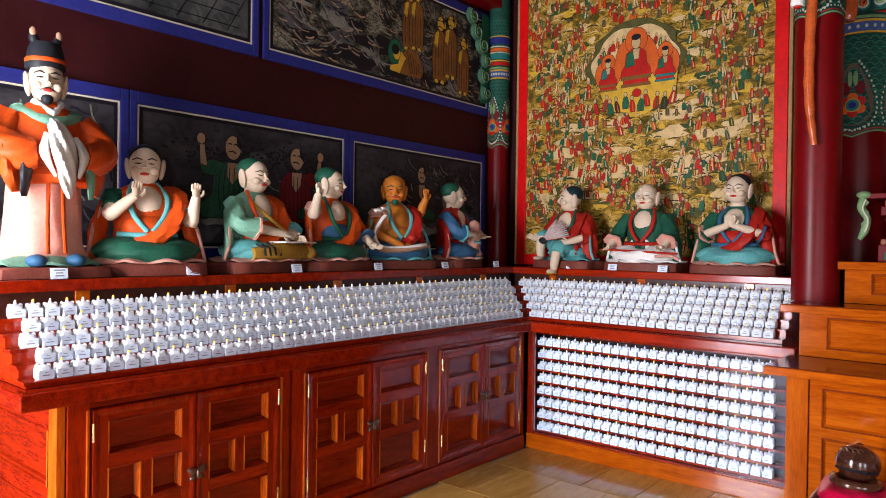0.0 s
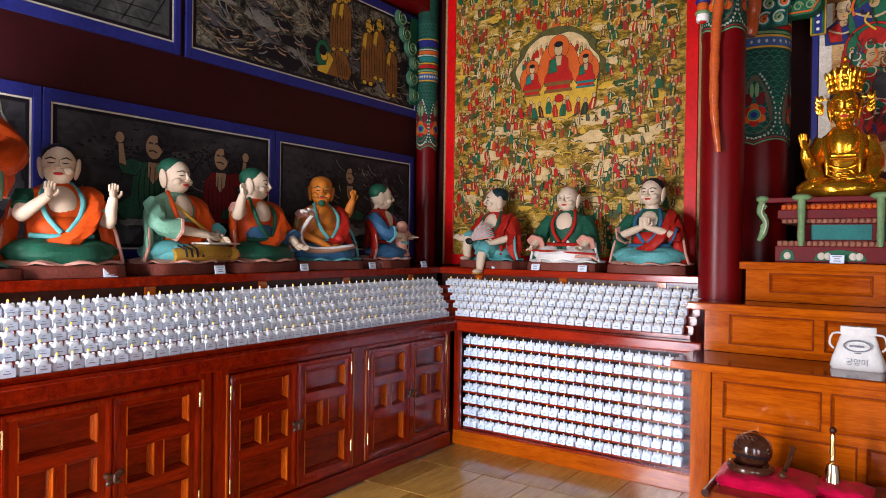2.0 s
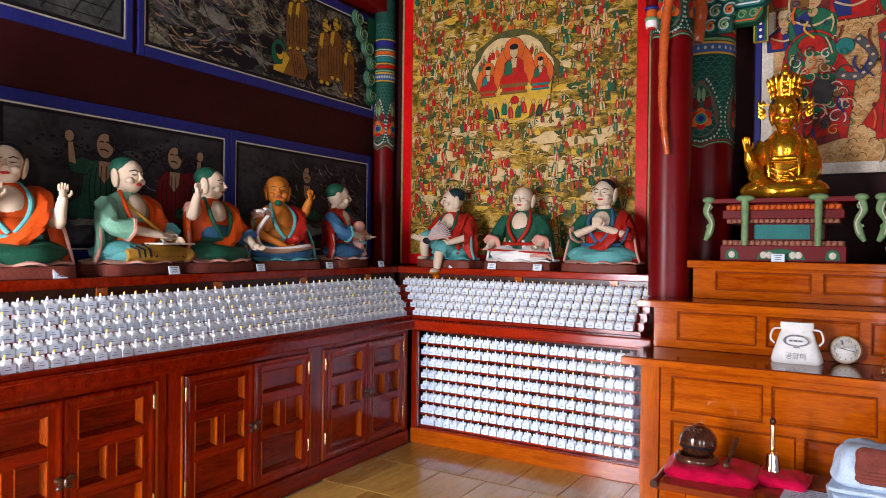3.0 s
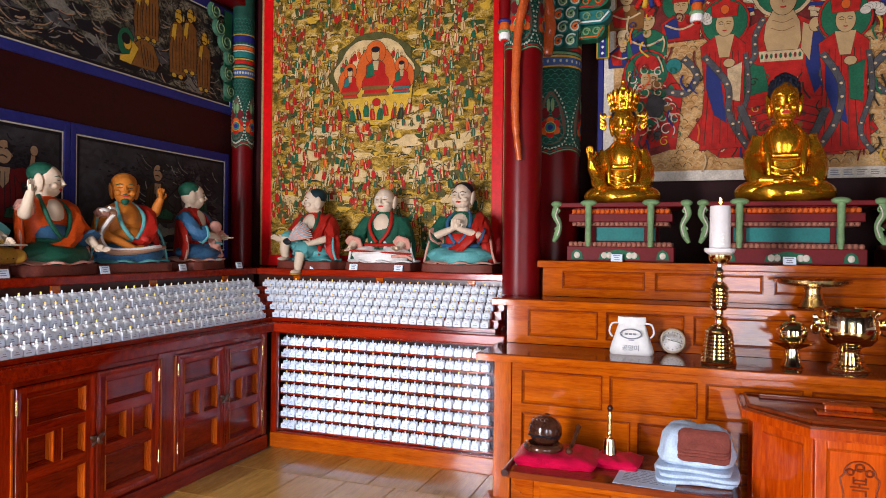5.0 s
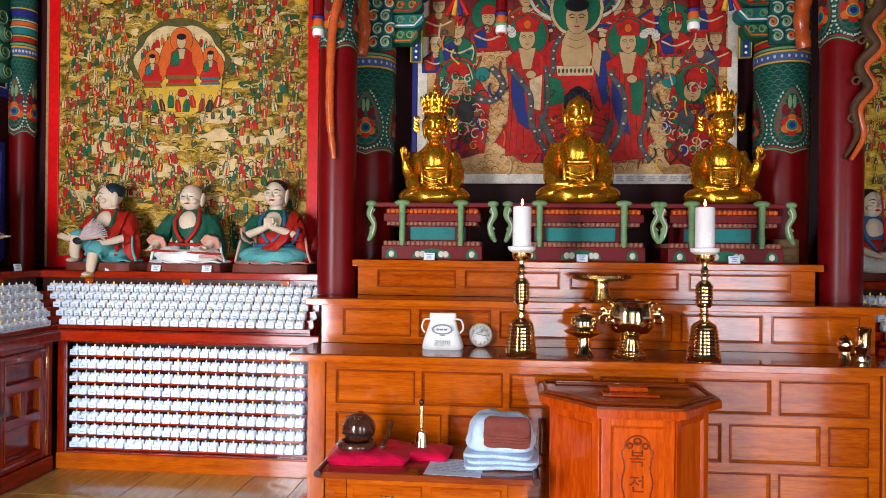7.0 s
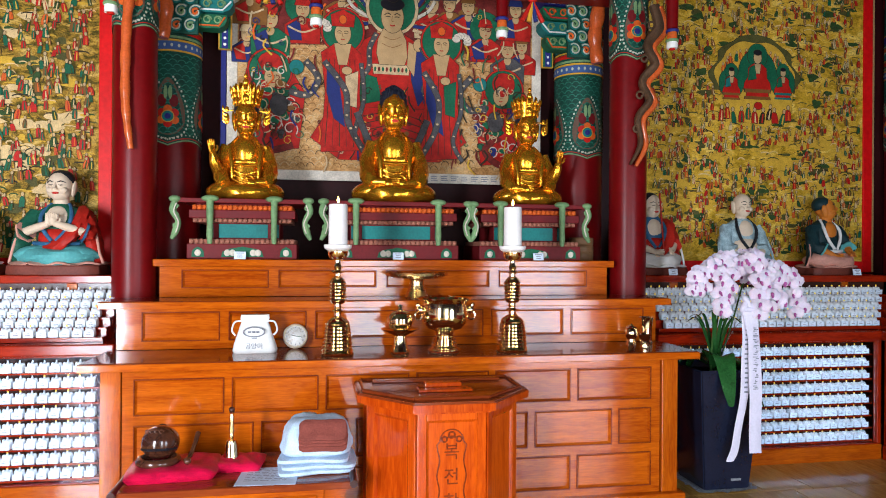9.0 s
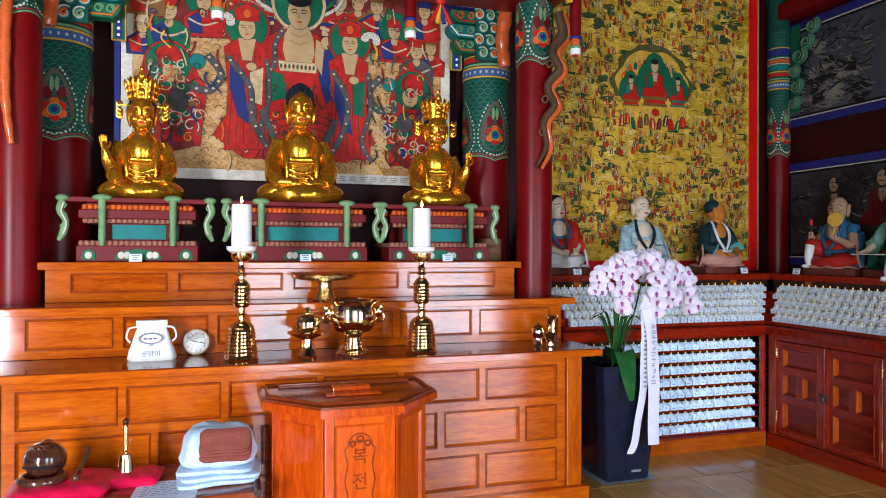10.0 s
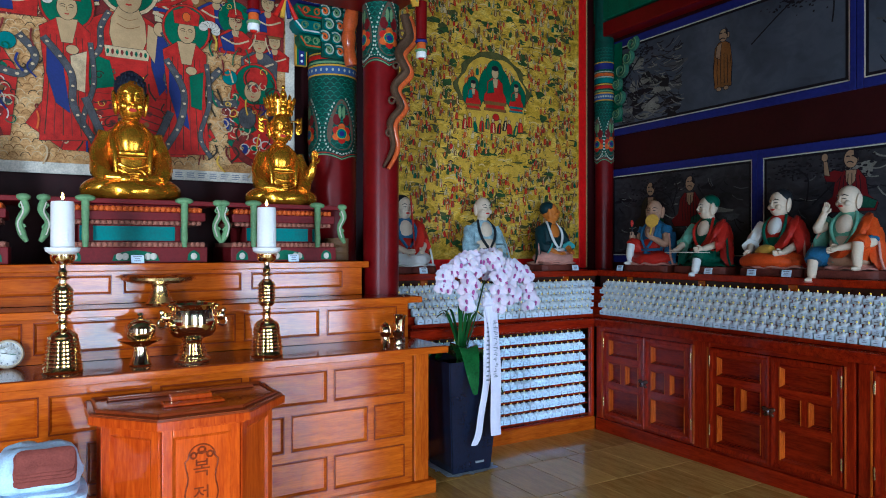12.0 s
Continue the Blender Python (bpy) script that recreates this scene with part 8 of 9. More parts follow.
tube(q, [(0.055 * math.cos(a), -0.0565 + 0.006 * abs(math.sin(a)), 0.115 + 0.026 * math.sin(a)) for a in np.linspace(0, 6.28, 26)], 0.0035, 0, 6)
for k in range(3):
    box(q, -0.032 + 0.022 * k, -0.016 + 0.022 * k, -0.0575, -0.0545, 0.110, 0.119)
box(q, -0.012, 0.016, -0.0600, -0.0565, 0.080, 0.085)
part("emblem", q, INKBAR, t, "dark oval printed emblem")


def letters(body, size, parent, mat, at, depth=0.001, name="lettering"):
    cu = bpy.data.curves.new(name, 'FONT')
    cu.body, cu.size, cu.extrude, cu.align_x = body, size, depth, 'CENTER'
    cu.materials.append(mat)
    ob = new(name, cu)
    ob.parent = parent
    ob.matrix_basis = at
    return ob


letters("공양미", 0.034, t, INKBAR, pose(0, -0.0625, 0.028, 88))

# ---------------------------------------------------------------- collection box before the altar
t = thing("collection_box", pose(5.105, 4.62, 0), "red-brown varnished wooden collection box with carved front panel", "collection box")
plan = [(-0.185, -0.315), (0.185, -0.315), (0.415, -0.06), (0.415, 0.26), (-0.415, 0.26), (-0.415, -0.06)]


def scaled(pl, f, cy=0.0):
    return [(x * f, (y - 0.26) * f + 0.26 + cy) for x, y in pl]


q = bare()
slab(q, scaled(plan, 0.86, -0.01), 0.05, 0.708)
part("body", q, REDWOOD, t)
q = bare()
slab(q, scaled(plan, 0.90, -0.01), 0.0, 0.05)
part("plinth", q, REDWOOD, t)
q = bare()
slab(q, scaled(plan, 0.93, -0.008), 0.709, 0.724)
part("moulding", q, REDWOOD, t)
q = bare()
fs = slab(q, plan, 0.725, 0.768)
bmesh.ops.bevel(q, geom=list({e for f in fs for e in f.edges}), offset=0.005, segments=2, affect='EDGES')
part("top", q, TOPWOOD, t, "glossy dark red top")
q = bare()
slab(q, scaled(plan, 1.012, 0.002), 0.7245, 0.758)
part("top_edge", q, REDWOOD, t, "orange-red edge of the top")
q = bare()
for a, b in zip(scaled(plan, 0.93, 0.0), scaled(plan, 0.93, 0.0)[1:] + scaled(plan, 0.93, 0.0)[:1]):
    pa, pb = Vector((a[0], a[1] * 0.92 - 0.0, 0.772)), Vector((b[0], b[1] * 0.92, 0.772))
    tube(q, [pa, pb], 0.008, 0, 8)
part("rim", q, TOPWOOD, t)
q = bare()
box(q, -0.33, 0.33, 0.16, 0.20, 0.768, 0.782, 0.005)
part("rim_back", q, TOPWOOD, t)
q = bare()
box(q, -0.13, 0.13, -0.10, -0.01, 0.769, 0.780, 0.003)
box(q, -0.09, 0.09, -0.03, 0.03, 0.780, 0.800, 0.004)
part("slot_block", q, REDWOOD, t, "orange wooden coin slot")
for x in (-0.145, 0.145):
    q = bare()
    tube(q, [(x, -0.3155, 0.746), (x, -0.3185, 0.746)], 0.006, 0, 10)
    part("peg", q, DARKWOOD, t)


def box_face(a, b, carved):
    """One panelled side of the box between two plan corners."""
    pa, pb = Vector((*a, 0)), Vector((*b, 0))
    d = (pb - pa)
    w = d.length
    m = Matrix.Translation(pa) @ Matrix.Rotation(math.atan2(d.y, d.x), 4, 'Z')
    for x0, x1 in ((0.0, 0.042), (w - 0.042, w)):
        q = bare()
        box(q, x0, x1, -0.014, -0.001, 0.052, 0.706, 0.003)
        part("stile", q, REDWOOD, t, at=m)
    for z0, z1 in ((0.052, 0.10), (0.672, 0.706)):
        q = bare()
        box(q, 0.043, w - 0.043, -0.014, -0.001, z0, z1, 0.003)
        part("rail", q, REDWOOD, t, at=m)
    q = bare()
    fielded(q, 0.043, w - 0.043, 0.10, 0.672, -0.012, 0.010, 0.012)
    f = part("panel", q, REDWOOD, t, at=m)
    if carved:
        q = bare()
        c = w / 2
        right = [(c + 0.062 * (1 + 0.10 * math.cos(k * 1.05)), 0.14 + 0.42 * k / 18) for k in range(19)]
        arch = [(c + 0.055 * math.cos(s), 0.575 + 0.055 * math.sin(s)) for s in np.linspace(0, math.pi, 14)]
        left = [(2 * c - x, z) for x, z in right[::-1]]
        tube(q, [(x, -0.0035, z) for x, z in right + arch + left], 0.0032, 0, 6)
        for px, pz, r in ((0, 0.605, 0.014), (-0.034, 0.585, 0.012), (0.034, 0.585, 0.012)):
            tube(q, [(c + px + r * math.cos(s), -0.005, pz + r * math.sin(s)) for s in np.linspace(0, 6.28, 14)], 0.0045, 0, 6)
        tube(q, [(c - 0.024, -0.005, 0.590), (c - 0.010, -0.005, 0.598), (c + 0.010, -0.005, 0.598), (c + 0.024, -0.005, 0.590)], 0.0045, 0, 6)
        part("carving", q, TOPWOOD, f, "carved border with flower", smooth=True)
        for ch, z in (("복", 0.500), ("전", 0.385), ("함", 0.270)):
            letters(ch, 0.082, f, TOPWOOD, pose(c, -0.0035, z, 90), 0.002)


bp = scaled(plan, 0.86, -0.01)
box_face(bp[0], bp[1], True)
box_face(bp[1], bp[2], False)
box_face(bp[5], bp[0], False)
box_face(bp[2], bp[3], False)
box_face(bp[4], bp[5], False)

# ---------------------------------------------------------------- low table with its things
LT = 0.425
t = thing("low_table", pose(4.165, 4.60, 0), "low reddish wooden table with two drawers and curled feet", "table")
q = bare()
box(q, -0.495, 0.495, -0.255, 0.26, LT - 0.032, LT, 0.006)
part("tabletop", q, TOPWOOD, t, "glossy dark red table top")
for sx in (-1, 1):
    q = bare()
    tube(q, [(sx * 0.497, -0.27, LT - 0.006), (sx * 0.497, 0.27, LT - 0.006)], 0.017, 0, 12)
    part("scroll_end", q, DARKWOOD, t, "dark rounded end roll", smooth=True)
q = bare()
box(q, -0.37, 0.37, -0.225, 0.24, 0.20, LT - 0.033, 0.004)
part("apron", q, ALTAR, t)
for sx in (-1, 1):
    q = bare()
    fielded(q, min(sx * 0.02, sx * 0.34), max(sx * 0.02, sx * 0.34), 0.245, 0.365, -0.228, -0.006, 0.006)
    box(q, min(sx * 0.02, sx * 0.34), max(sx * 0.02, sx * 0.34), -0.2275, -0.2255, 0.245, 0.365)
    d = part("drawer", q, ALTAR, t)
    q = bare()
    tube(q, smooth_path([(sx * 0.18 - 0.03, -0.234, 0.318), (sx * 0.18, -0.248, 0.312), (sx * 0.18 + 0.03, -0.234, 0.318)], 4), 0.005, 0, 8)
    part("handle", q, DULLBRASS, d, "small brass pull", smooth=True)
    q = bare()
    prism(q, [(sx * 0.372, 0.385), (sx * 0.48, 0.392), (sx * 0.455, 0.36), (sx * 0.462, 0.335), (sx * 0.425, 0.325), (sx * 0.415, 0.29), (sx * 0.372, 0.27)], -0.225, -0.205)
    part("bracket", q, ALTAR, t)
    for y in (-0.20, 0.21):
        q = bare()
        tube(q, smooth_path([(sx * 0.40, y, 0.26), (sx * 0.44, y, 0.16), (sx * 0.40, y, 0.08), (sx * 0.43, y, 0.0)], 5), spread([0.034, 0.036, 0.026, 0.030], 5), 0, 12)
        part("leg", q, ALTAR_UP, t, smooth=True)

SATIN = paint("red_satin", (0.66, 0.005, 0.055), 0.33, vary=0.25, scale=22, bump=0.5, spec=0.35)


def cushion(x, y, w, d, h, rz, label):
    q = bare()
    n = 20
    for side in (0, 1):
        grid = []
        for j in range(n + 1):
            line = []
            for i in range(n + 1):
                u, v = -1 + 2 * i / n, -1 + 2 * j / n
                puff = (1 - u ** 8) * (1 - v ** 8)
                z = h * 0.5 + (h * 0.5 * puff if side else -h * 0.5 * min(1.0, puff * 3)) + 0.003 * math.sin(9 * u + 5 * v) * puff
                line.append(q.verts.new((u * w / 2 * (1 - 0.05 * v * v), v * d / 2 * (1 - 0.05 * u * u), max(0, z))))
            grid.append(line)
        for j in range(n):
            for i in range(n):
                q.faces.new((grid[j][i], grid[j][i + 1], grid[j + 1][i + 1], grid[j + 1][i]))
    bmesh.ops.remove_doubles(q, verts=q.verts, dist=0.0004)
    return solo("cushion", q, SATIN, pose(x, y, LT, 0, 0, rz), label, "cushion", "red satin cushions", smooth=True)


cushion(3.865, 4.60, 0.40, 0.33, 0.050, 4, "red satin cushion under a wooden gong")
cushion(4.150, 4.650, 0.22, 0.22, 0.040, -4, "small red satin cushion under a handbell")
t = thing("wooden_gong", pose(3.795, 4.62, LT + 0.040), "round dark polished wooden fish gong on a ring", "wooden gong")
q = bare()
blob(q, (0, 0.02, 0.088), (0.084, 0.078, 0.076), u=28, v=18)
blob(q, (0, 0.055, 0.135), (0.030, 0.030, 0.030), u=14, v=10)
part("body", q, MOKTAK, t, smooth=True)
q = bare()
tube(q, [(0.078 * math.cos(a), 0.070 * math.sin(a) - 0.025, 0.020) for a in np.linspace(0, 2 * math.pi, 30)], 0.020, 0, 10)
part("ring_base", q, MOKTAK, t, "dark turned ring", smooth=True)
q = bare()
tube(q, [(-0.074, -0.012, 0.068), (-0.040, -0.048, 0.072), (0, -0.0575, 0.074), (0.040, -0.048, 0.072), (0.074, -0.012, 0.068)], 0.006, 0, 8)
part("slit", q, BLACK, t, "dark sound slit")
q = bare()
for k in range(4):
    tube(q, [(-0.04 + 0.02 * k + 0.010 * math.cos(a), -0.045 - 0.002 * k, 0.155 + 0.008 * math.sin(a)) for a in np.linspace(0, 5, 9)], 0.003, 0, 6)
part("carving", q, MOKTAK, t, smooth=True)
t = thing("striker", pose(3.935, 4.58, LT + 0.060), "wooden gong striker leaning on the cushion", "striker")
q = bare()
tube(q, smooth_path([(0.0, -0.05, 0.012), (0.012, 0.02, 0.05), (0.022, 0.08, 0.10)], 5), spread([0.010, 0.010, 0.013], 5), 0, 10)
part("handle", q, MOKTAK, t, smooth=True)
q = bare()
blob(q, (-0.001, -0.056, 0.012), (0.017, 0.020, 0.017), u=12, v=8)
part("knob", q, MOKTAK, t, smooth=True)
t = thing("handbell", pose(4.105, 4.675, LT + 0.036), "brass handbell with slender turned handle", "bell")
q = bare()
lathe(q, [(0.0, 0.01), (0.034, 0.0), (0.038, 0.004), (0.034, 0.02), (0.031, 0.055), (0.024, 0.078), (0.010, 0.086), (0.0, 0.088)], seg=28)
part("bell", q, BRASS, t, smooth=True)
q = bare()
lathe(q, [(0.006, 0.086), (0.012, 0.095), (0.008, 0.105), (0.013, 0.13), (0.009, 0.16), (0.012, 0.19), (0.008, 0.205), (0.012, 0.212)], seg=18)
part("handle", q, DULLBRASS, t, smooth=True)
q = bare()
blob(q, (0, 0, 0.222), (0.014, 0.014, 0.016), u=12, v=8)
part("knob", q, DARKWOOD, t, smooth=True)
t = thing("printed_sheet", pose(4.29, 4.475, LT + 0.001, 0, 0, -4), "pale blue printed sheet of paper on the low table", "paper")
q = bare()
box(q, -0.13, 0.13, -0.12, 0.12, 0, 0.0012)
part("sheet", q, paint("pale_paper", (0.60, 0.68, 0.80), 0.6, vary=0.05), t)
q = bare()
rr = random.Random(2)
for j in range(8):
    x = -0.10
    while x < 0.09:
        w = rr.uniform(0.012, 0.04)
        box(q, x, min(x + w, 0.10), 0.09 - j * 0.022, 0.0955 - j * 0.022, 0.0013, 0.0018)
        x += w + 0.008
part("writing", q, INKBAR, t)

# folded clothes
BLUECLOTH = paint("pale_blue_cotton", (0.50, 0.64, 0.80), 0.85, vary=0.15, scale=14, bump=0.5)
BROWNCLOTH = paint("brown_cotton", (0.22, 0.055, 0.040), 0.85, vary=0.15, scale=14, bump=0.5)


def folded(bm, w, d, h, at, rnd, layers=3, rz=0.0):
    """A folded cloth: soft rounded layers that wrap round one edge."""
    for k in range(layers):
        z0 = h * k / layers
        hh = h / layers * 0.96
        n = 36
        ww, dd = w * (1 - 0.03 * rnd.random()), d * (1 - 0.04 * rnd.random())
        ox, oy = rnd.uniform(-0.006, 0.006), rnd.uniform(-0.006, 0.006)
        rings = []
        for f, zz in ((0.93, 0.0), (0.99, 0.25), (1.0, 0.5), (0.985, 0.8), (0.90, 1.0), (0.5, 1.04)):
            ring = []
            for i in range(n):
                a = 2 * math.pi * i / n
                c, s = math.cos(a), math.sin(a)
                sq = (abs(c) ** 7 + abs(s) ** 7) ** (-1 / 7)
                wob = 1 + 0.012 * math.sin(5 * a + k * 2 + zz * 3)
                x, y = ww / 2 * c * sq * f * wob + ox, dd / 2 * s * sq * f * wob + oy
                z = z0 + hh * zz + 0.004 * math.sin(3 * a + k)
                v = Matrix.Rotation(rz, 3, 'Z') @ Vector((x, y, max(z, 0)))
                ring.append(bm.verts.new(v + Vector(at)))
            rings.append(ring)
        for a, b in zip(rings, rings[1:]):
            for i in range(n):
                bm.faces.new((a[i], a[(i + 1) % n], b[(i + 1) % n], b[i]))
        bm.faces.new(rings[0][::-1]), bm.faces.new(rings[-1])


rr = random.Random(9)
GARMENTS = "folded garments"
for k in range(3):
    q = bare()
    folded(q, 0.35 - 0.012 * k, 0.28, 0.024, (0, 0, 0), rr, 1)
    solo("folded_garment", q, BLUECLOTH, pose(4.50 + 0.008 * (k % 2), 4.575, LT + 0.0005 + 0.0265 * k, 0, 0, 5 - 5 * k), "pale blue folded cotton garment in a stack", "clothes", GARMENTS, smooth=True)


def heap(bm, w, d, h, lean, ph):
    """A bulky garment: a high soft mound with hanging folds and a rolled lower edge."""
    n, rings = 56, []
    for j, (f, zz) in enumerate(((0.90, 0.0), (1.0, 0.07), (1.02, 0.16), (0.985, 0.27), (0.93, 0.5), (0.87, 0.74), (0.77, 0.9), (0.55, 0.98), (0.25, 1.0))):
        ring = []
        for i in range(n):
            a = 2 * math.pi * i / n
            c, s = math.cos(a), math.sin(a)
            sq = (abs(c) ** 4 + abs(s) ** 4) ** -0.25
            wob = 1 + (0.05 * math.sin(6 * a + ph + 2.0 * zz) + 0.02 * math.sin(13 * a + ph * 2 - 3 * zz)) * min(1.0, zz * 4)
            p = Vector((w / 2 * c * sq * f * wob, d / 2 * s * sq * f * wob + lean * zz, h * zz))
            p += Vector((0.5, 0.5, 1.0)) * (0.014 * noise.noise(p * 14 + Vector((ph, 0, 0))) + 0.005 * noise.noise(p * 40)) * min(1.0, zz * 5)
            ring.append(bm.verts.new(p))
        rings.append(ring)
    for a, b in zip(rings, rings[1:]):
        for i in range(n):
            bm.faces.new((a[i], a[(i + 1) % n], b[(i + 1) % n], b[i]))
    bm.faces.new(rings[0][::-1]), bm.faces.new(rings[-1])


q = bare()
heap(q, 0.32, 0.255, 0.150, 0.035, 0.7)
solo("folded_garment", q, BLUECLOTH, pose(4.50, 4.58, LT + 0.081, 0, 0, -3), "pale blue crumpled garment heaped behind a brown robe", "clothes", GARMENTS, smooth=True)
t = thing("folded_robe", pose(4.525, 4.446, LT + 0.100, 50, 0, -4), "reddish brown folded robe leaning on pale blue garments", "clothes")
for k in range(4):
    q = bare()
    folded(q, 0.225 - 0.006 * k, 0.135 - 0.010 * k, 0.0145, (0.003 * (k % 2), 0.075 + 0.004 * k, 0.0142 * k), rr, 1)
    part("fold", q, BROWNCLOTH, t, smooth=True)

# ---------------------------------------------------------------- orchid in its pot
POTM = paint("navy_glaze", (0.010, 0.013, 0.030), 0.22, vary=0.2, coat=0.1, spec=0.4)
t = thing("plant_pot", pose(6.945, 5.235, 0.006), "tall square tapered dark navy plant pot", "plant pot")
q = bare()
for z0, z1, a, b in ((0.0, 0.73, 0.150, 0.208),):
    lo = [q.verts.new((sx * a, sy * a, z0)) for sx, sy in ((-1, -1), (1, -1), (1, 1), (-1, 1))]
    hi = [q.verts.new((sx * b, sy * b, z1)) for sx, sy in ((-1, -1), (1, -1), (1, 1), (-1, 1))]
    li = [q.verts.new((sx * (b - 0.018), sy * (b - 0.018), z1)) for sx, sy in ((-1, -1), (1, -1), (1, 1), (-1, 1))]
    bi = [q.verts.new((sx * (b - 0.03), sy * (b - 0.03), z1 - 0.05)) for sx, sy in ((-1, -1), (1, -1), (1, 1), (-1, 1))]
    for r1, r2 in ((lo, hi), (hi, li), (li, bi)):
        for k in range(4):
            q.faces.new((r1[k], r1[(k + 1) % 4], r2[(k + 1) % 4], r2[k]))
    q.faces.new(lo[::-1]), q.faces.new(bi)
bmesh.ops.bevel(q, geom=list(q.edges), offset=0.008, segments=2, affect='EDGES')
part("body", q, POTM, t, smooth=True)
q = bare()
box(q, 0.02, 0.085, -0.166, -0.158, 0.055, 0.068, 0.001, seg=1)
part("maker_mark", q, paint("grey_mark", (0.25, 0.26, 0.28), 0.5), t)
q = bare()
lathe(q, [(0.0, 0.0), (0.17, 0.0)], (0, 0, 0.686), 20, squash=1.0)
part("soil", q, paint("bark_soil", (0.03, 0.02, 0.012), 0.95, bump=0.8), t)
q = bare()
rr = random.Random(4)
n = 44
ring0 = [q.verts.new((0, 0, 0.004))]
outer = []
for k in range(n):
    a = 2 * math.pi * k / n
    c, s = math.cos(a), math.sin(a)
    sq = (abs(c) ** 6 + abs(s) ** 6) ** (-1 / 6)
    r = 0.20 * (1 + rr.uniform(-0.05, 0.05))
    outer.append(q.verts.new((r * c * sq, r * s * sq, 0.004 + rr.uniform(0, 0.012))))
mid = [q.verts.new((v.co.x * 0.85, v.co.y * 0.85, 0.003)) for v in outer]
for k in range(n):
    q.faces.new((mid[k], mid[(k + 1) % n], outer[(k + 1) % n], outer[k]))
    q.faces.new((ring0[0], mid[(k + 1) % n], mid[k]))
film_m = paint("clear_plastic_film", (0.45, 0.50, 0.55), 0.12, vary=0.3, scale=40, bump=0.6)
solo("plastic_sheet", q, film_m, pose(6.945, 5.235, 0.001), "crumpled clear plastic sheet under the pot", "plastic sheet", smooth=True)

PETAL = paint("orchid_petal", (0.80, 0.67, 0.78), 0.5, vary=0.08, scale=25)
PETAL.node_tree.nodes["Principled BSDF"].inputs["Subsurface Weight"].default_value = 0.15
LIPM = paint("orchid_lip", (0.42, 0.10, 0.30), 0.5)
LEAF = paint("orchid_leaf", (0.022, 0.105, 0.022), 0.25, vary=0.25, scale=10, coat=0.2, spec=0.5)
STEM = paint("orchid_stem", (0.05, 0.14, 0.03), 0.45)
t = thing("orchid", pose(6.955, 5.235, 0.688), "potted orchid with many pale lilac blooms and green leaves", "plant")


def bloom_mesh():
    """Five rounded, cupped petals and a dark lip, facing -y."""
    q = bare()
    for ang, ln, wd, mi in ((90, 0.034, 0.022, 0), (210, 0.033, 0.020, 0), (330, 0.033, 0.020, 0), (10, 0.038, 0.034, 0), (170, 0.038, 0.034, 0)):
        a = radians(ang)
        lift = -0.002 if wd > 0.03 else 0.002
        grid = []
        for j in range(6):
            v = j / 5
            w = wd * math.sin(math.pi * min(1, v * 0.93 + 0.07)) ** 0.6
            line = []
            for i in range(5):
                u = -1 + i / 2
                x, z = v * ln, u * w * 0.62
                y = lift + 0.010 * v * v - 0.004 * (1 - u * u)
                line.append(q.verts.new((x * math.cos(a) - z * math.sin(a), y, x * math.sin(a) + z * math.cos(a))))
            grid.append(line)
        for j in range(5):
            for i in range(4):
                q.faces.new((grid[j][i], grid[j][i + 1], grid[j + 1][i + 1], grid[j + 1][i])).material_index = mi
    blob(q, (0, -0.008, -0.004), (0.006, 0.009, 0.008), 1, u=8, v=6)
    blob(q, (0, -0.010, -0.013), (0.004, 0.008, 0.005), 1, u=8, v=6)
    return mesh_of("bloom", q, [PETAL, LIPM], True)


BLOOM = bloom_mesh()
rr = random.Random(21)
sprays = (
    [(-0.03, 0.0, 0.0), (-0.08, -0.02, 0.30), (-0.10, -0.06, 0.60), (-0.18, -0.12, 0.73), (-0.30, -0.16, 0.66), (-0.34, -0.18, 0.56)],
    [(0.0, 0.0, 0.0), (-0.02, -0.04, 0.35), (-0.02, -0.10, 0.68), (0.02, -0.17, 0.76), (0.06, -0.22, 0.64), (0.08, -0.24, 0.44)],
    [(0.02, 0.02, 0.0), (0.04, -0.02, 0.35), (0.08, -0.06, 0.66), (0.19, -0.10, 0.73), (0.32, -0.14, 0.62), (0.37, -0.16, 0.42)],
    [(0.0, 0.03, 0.0), (0.02, 0.02, 0.35), (0.02, -0.02, 0.70), (0.08, -0.08, 0.79), (0.18, -0.16, 0.66), (0.22, -0.18, 0.46)],
    [(-0.02, 0.02, 0.0), (-0.05, 0.0, 0.35), (-0.06, -0.04, 0.68), (-0.10, -0.12, 0.76), (-0.16, -0.20, 0.62), (-0.18, -0.22, 0.46)],
)
for sp in sprays:
    path = smooth_path([(x + 0.06 * min(1, z / 0.5), y - 0.05 * min(1, z / 0.5), z * 0.92) for x, y, z in sp], 8)
    q = bare()
    tube(q, path, [0.006 - 0.0035 * k / len(path) for k in range(len(path))], 0, 7)
    s_ob = part("flower_stem", q, STEM, t, smooth=True)
    for k in range(24):
        p = path[int(15 + (len(path) - 16) * k / 23)]
        b = new("bloom", BLOOM)
        b.parent = s_ob
        side = -1 if k % 2 else 1
        sc = rr.uniform(1.25, 1.65)
        b.matrix_basis = pose(p.x + side * rr.uniform(0.012, 0.040), p.y - rr.uniform(0.01, 0.035), p.z + rr.uniform(-0.02, 0.025), rr.uniform(-25, 18), rr.uniform(-25, 25), side * rr.uniform(0, 40) - 18) @ Matrix.Scale(sc, 4)
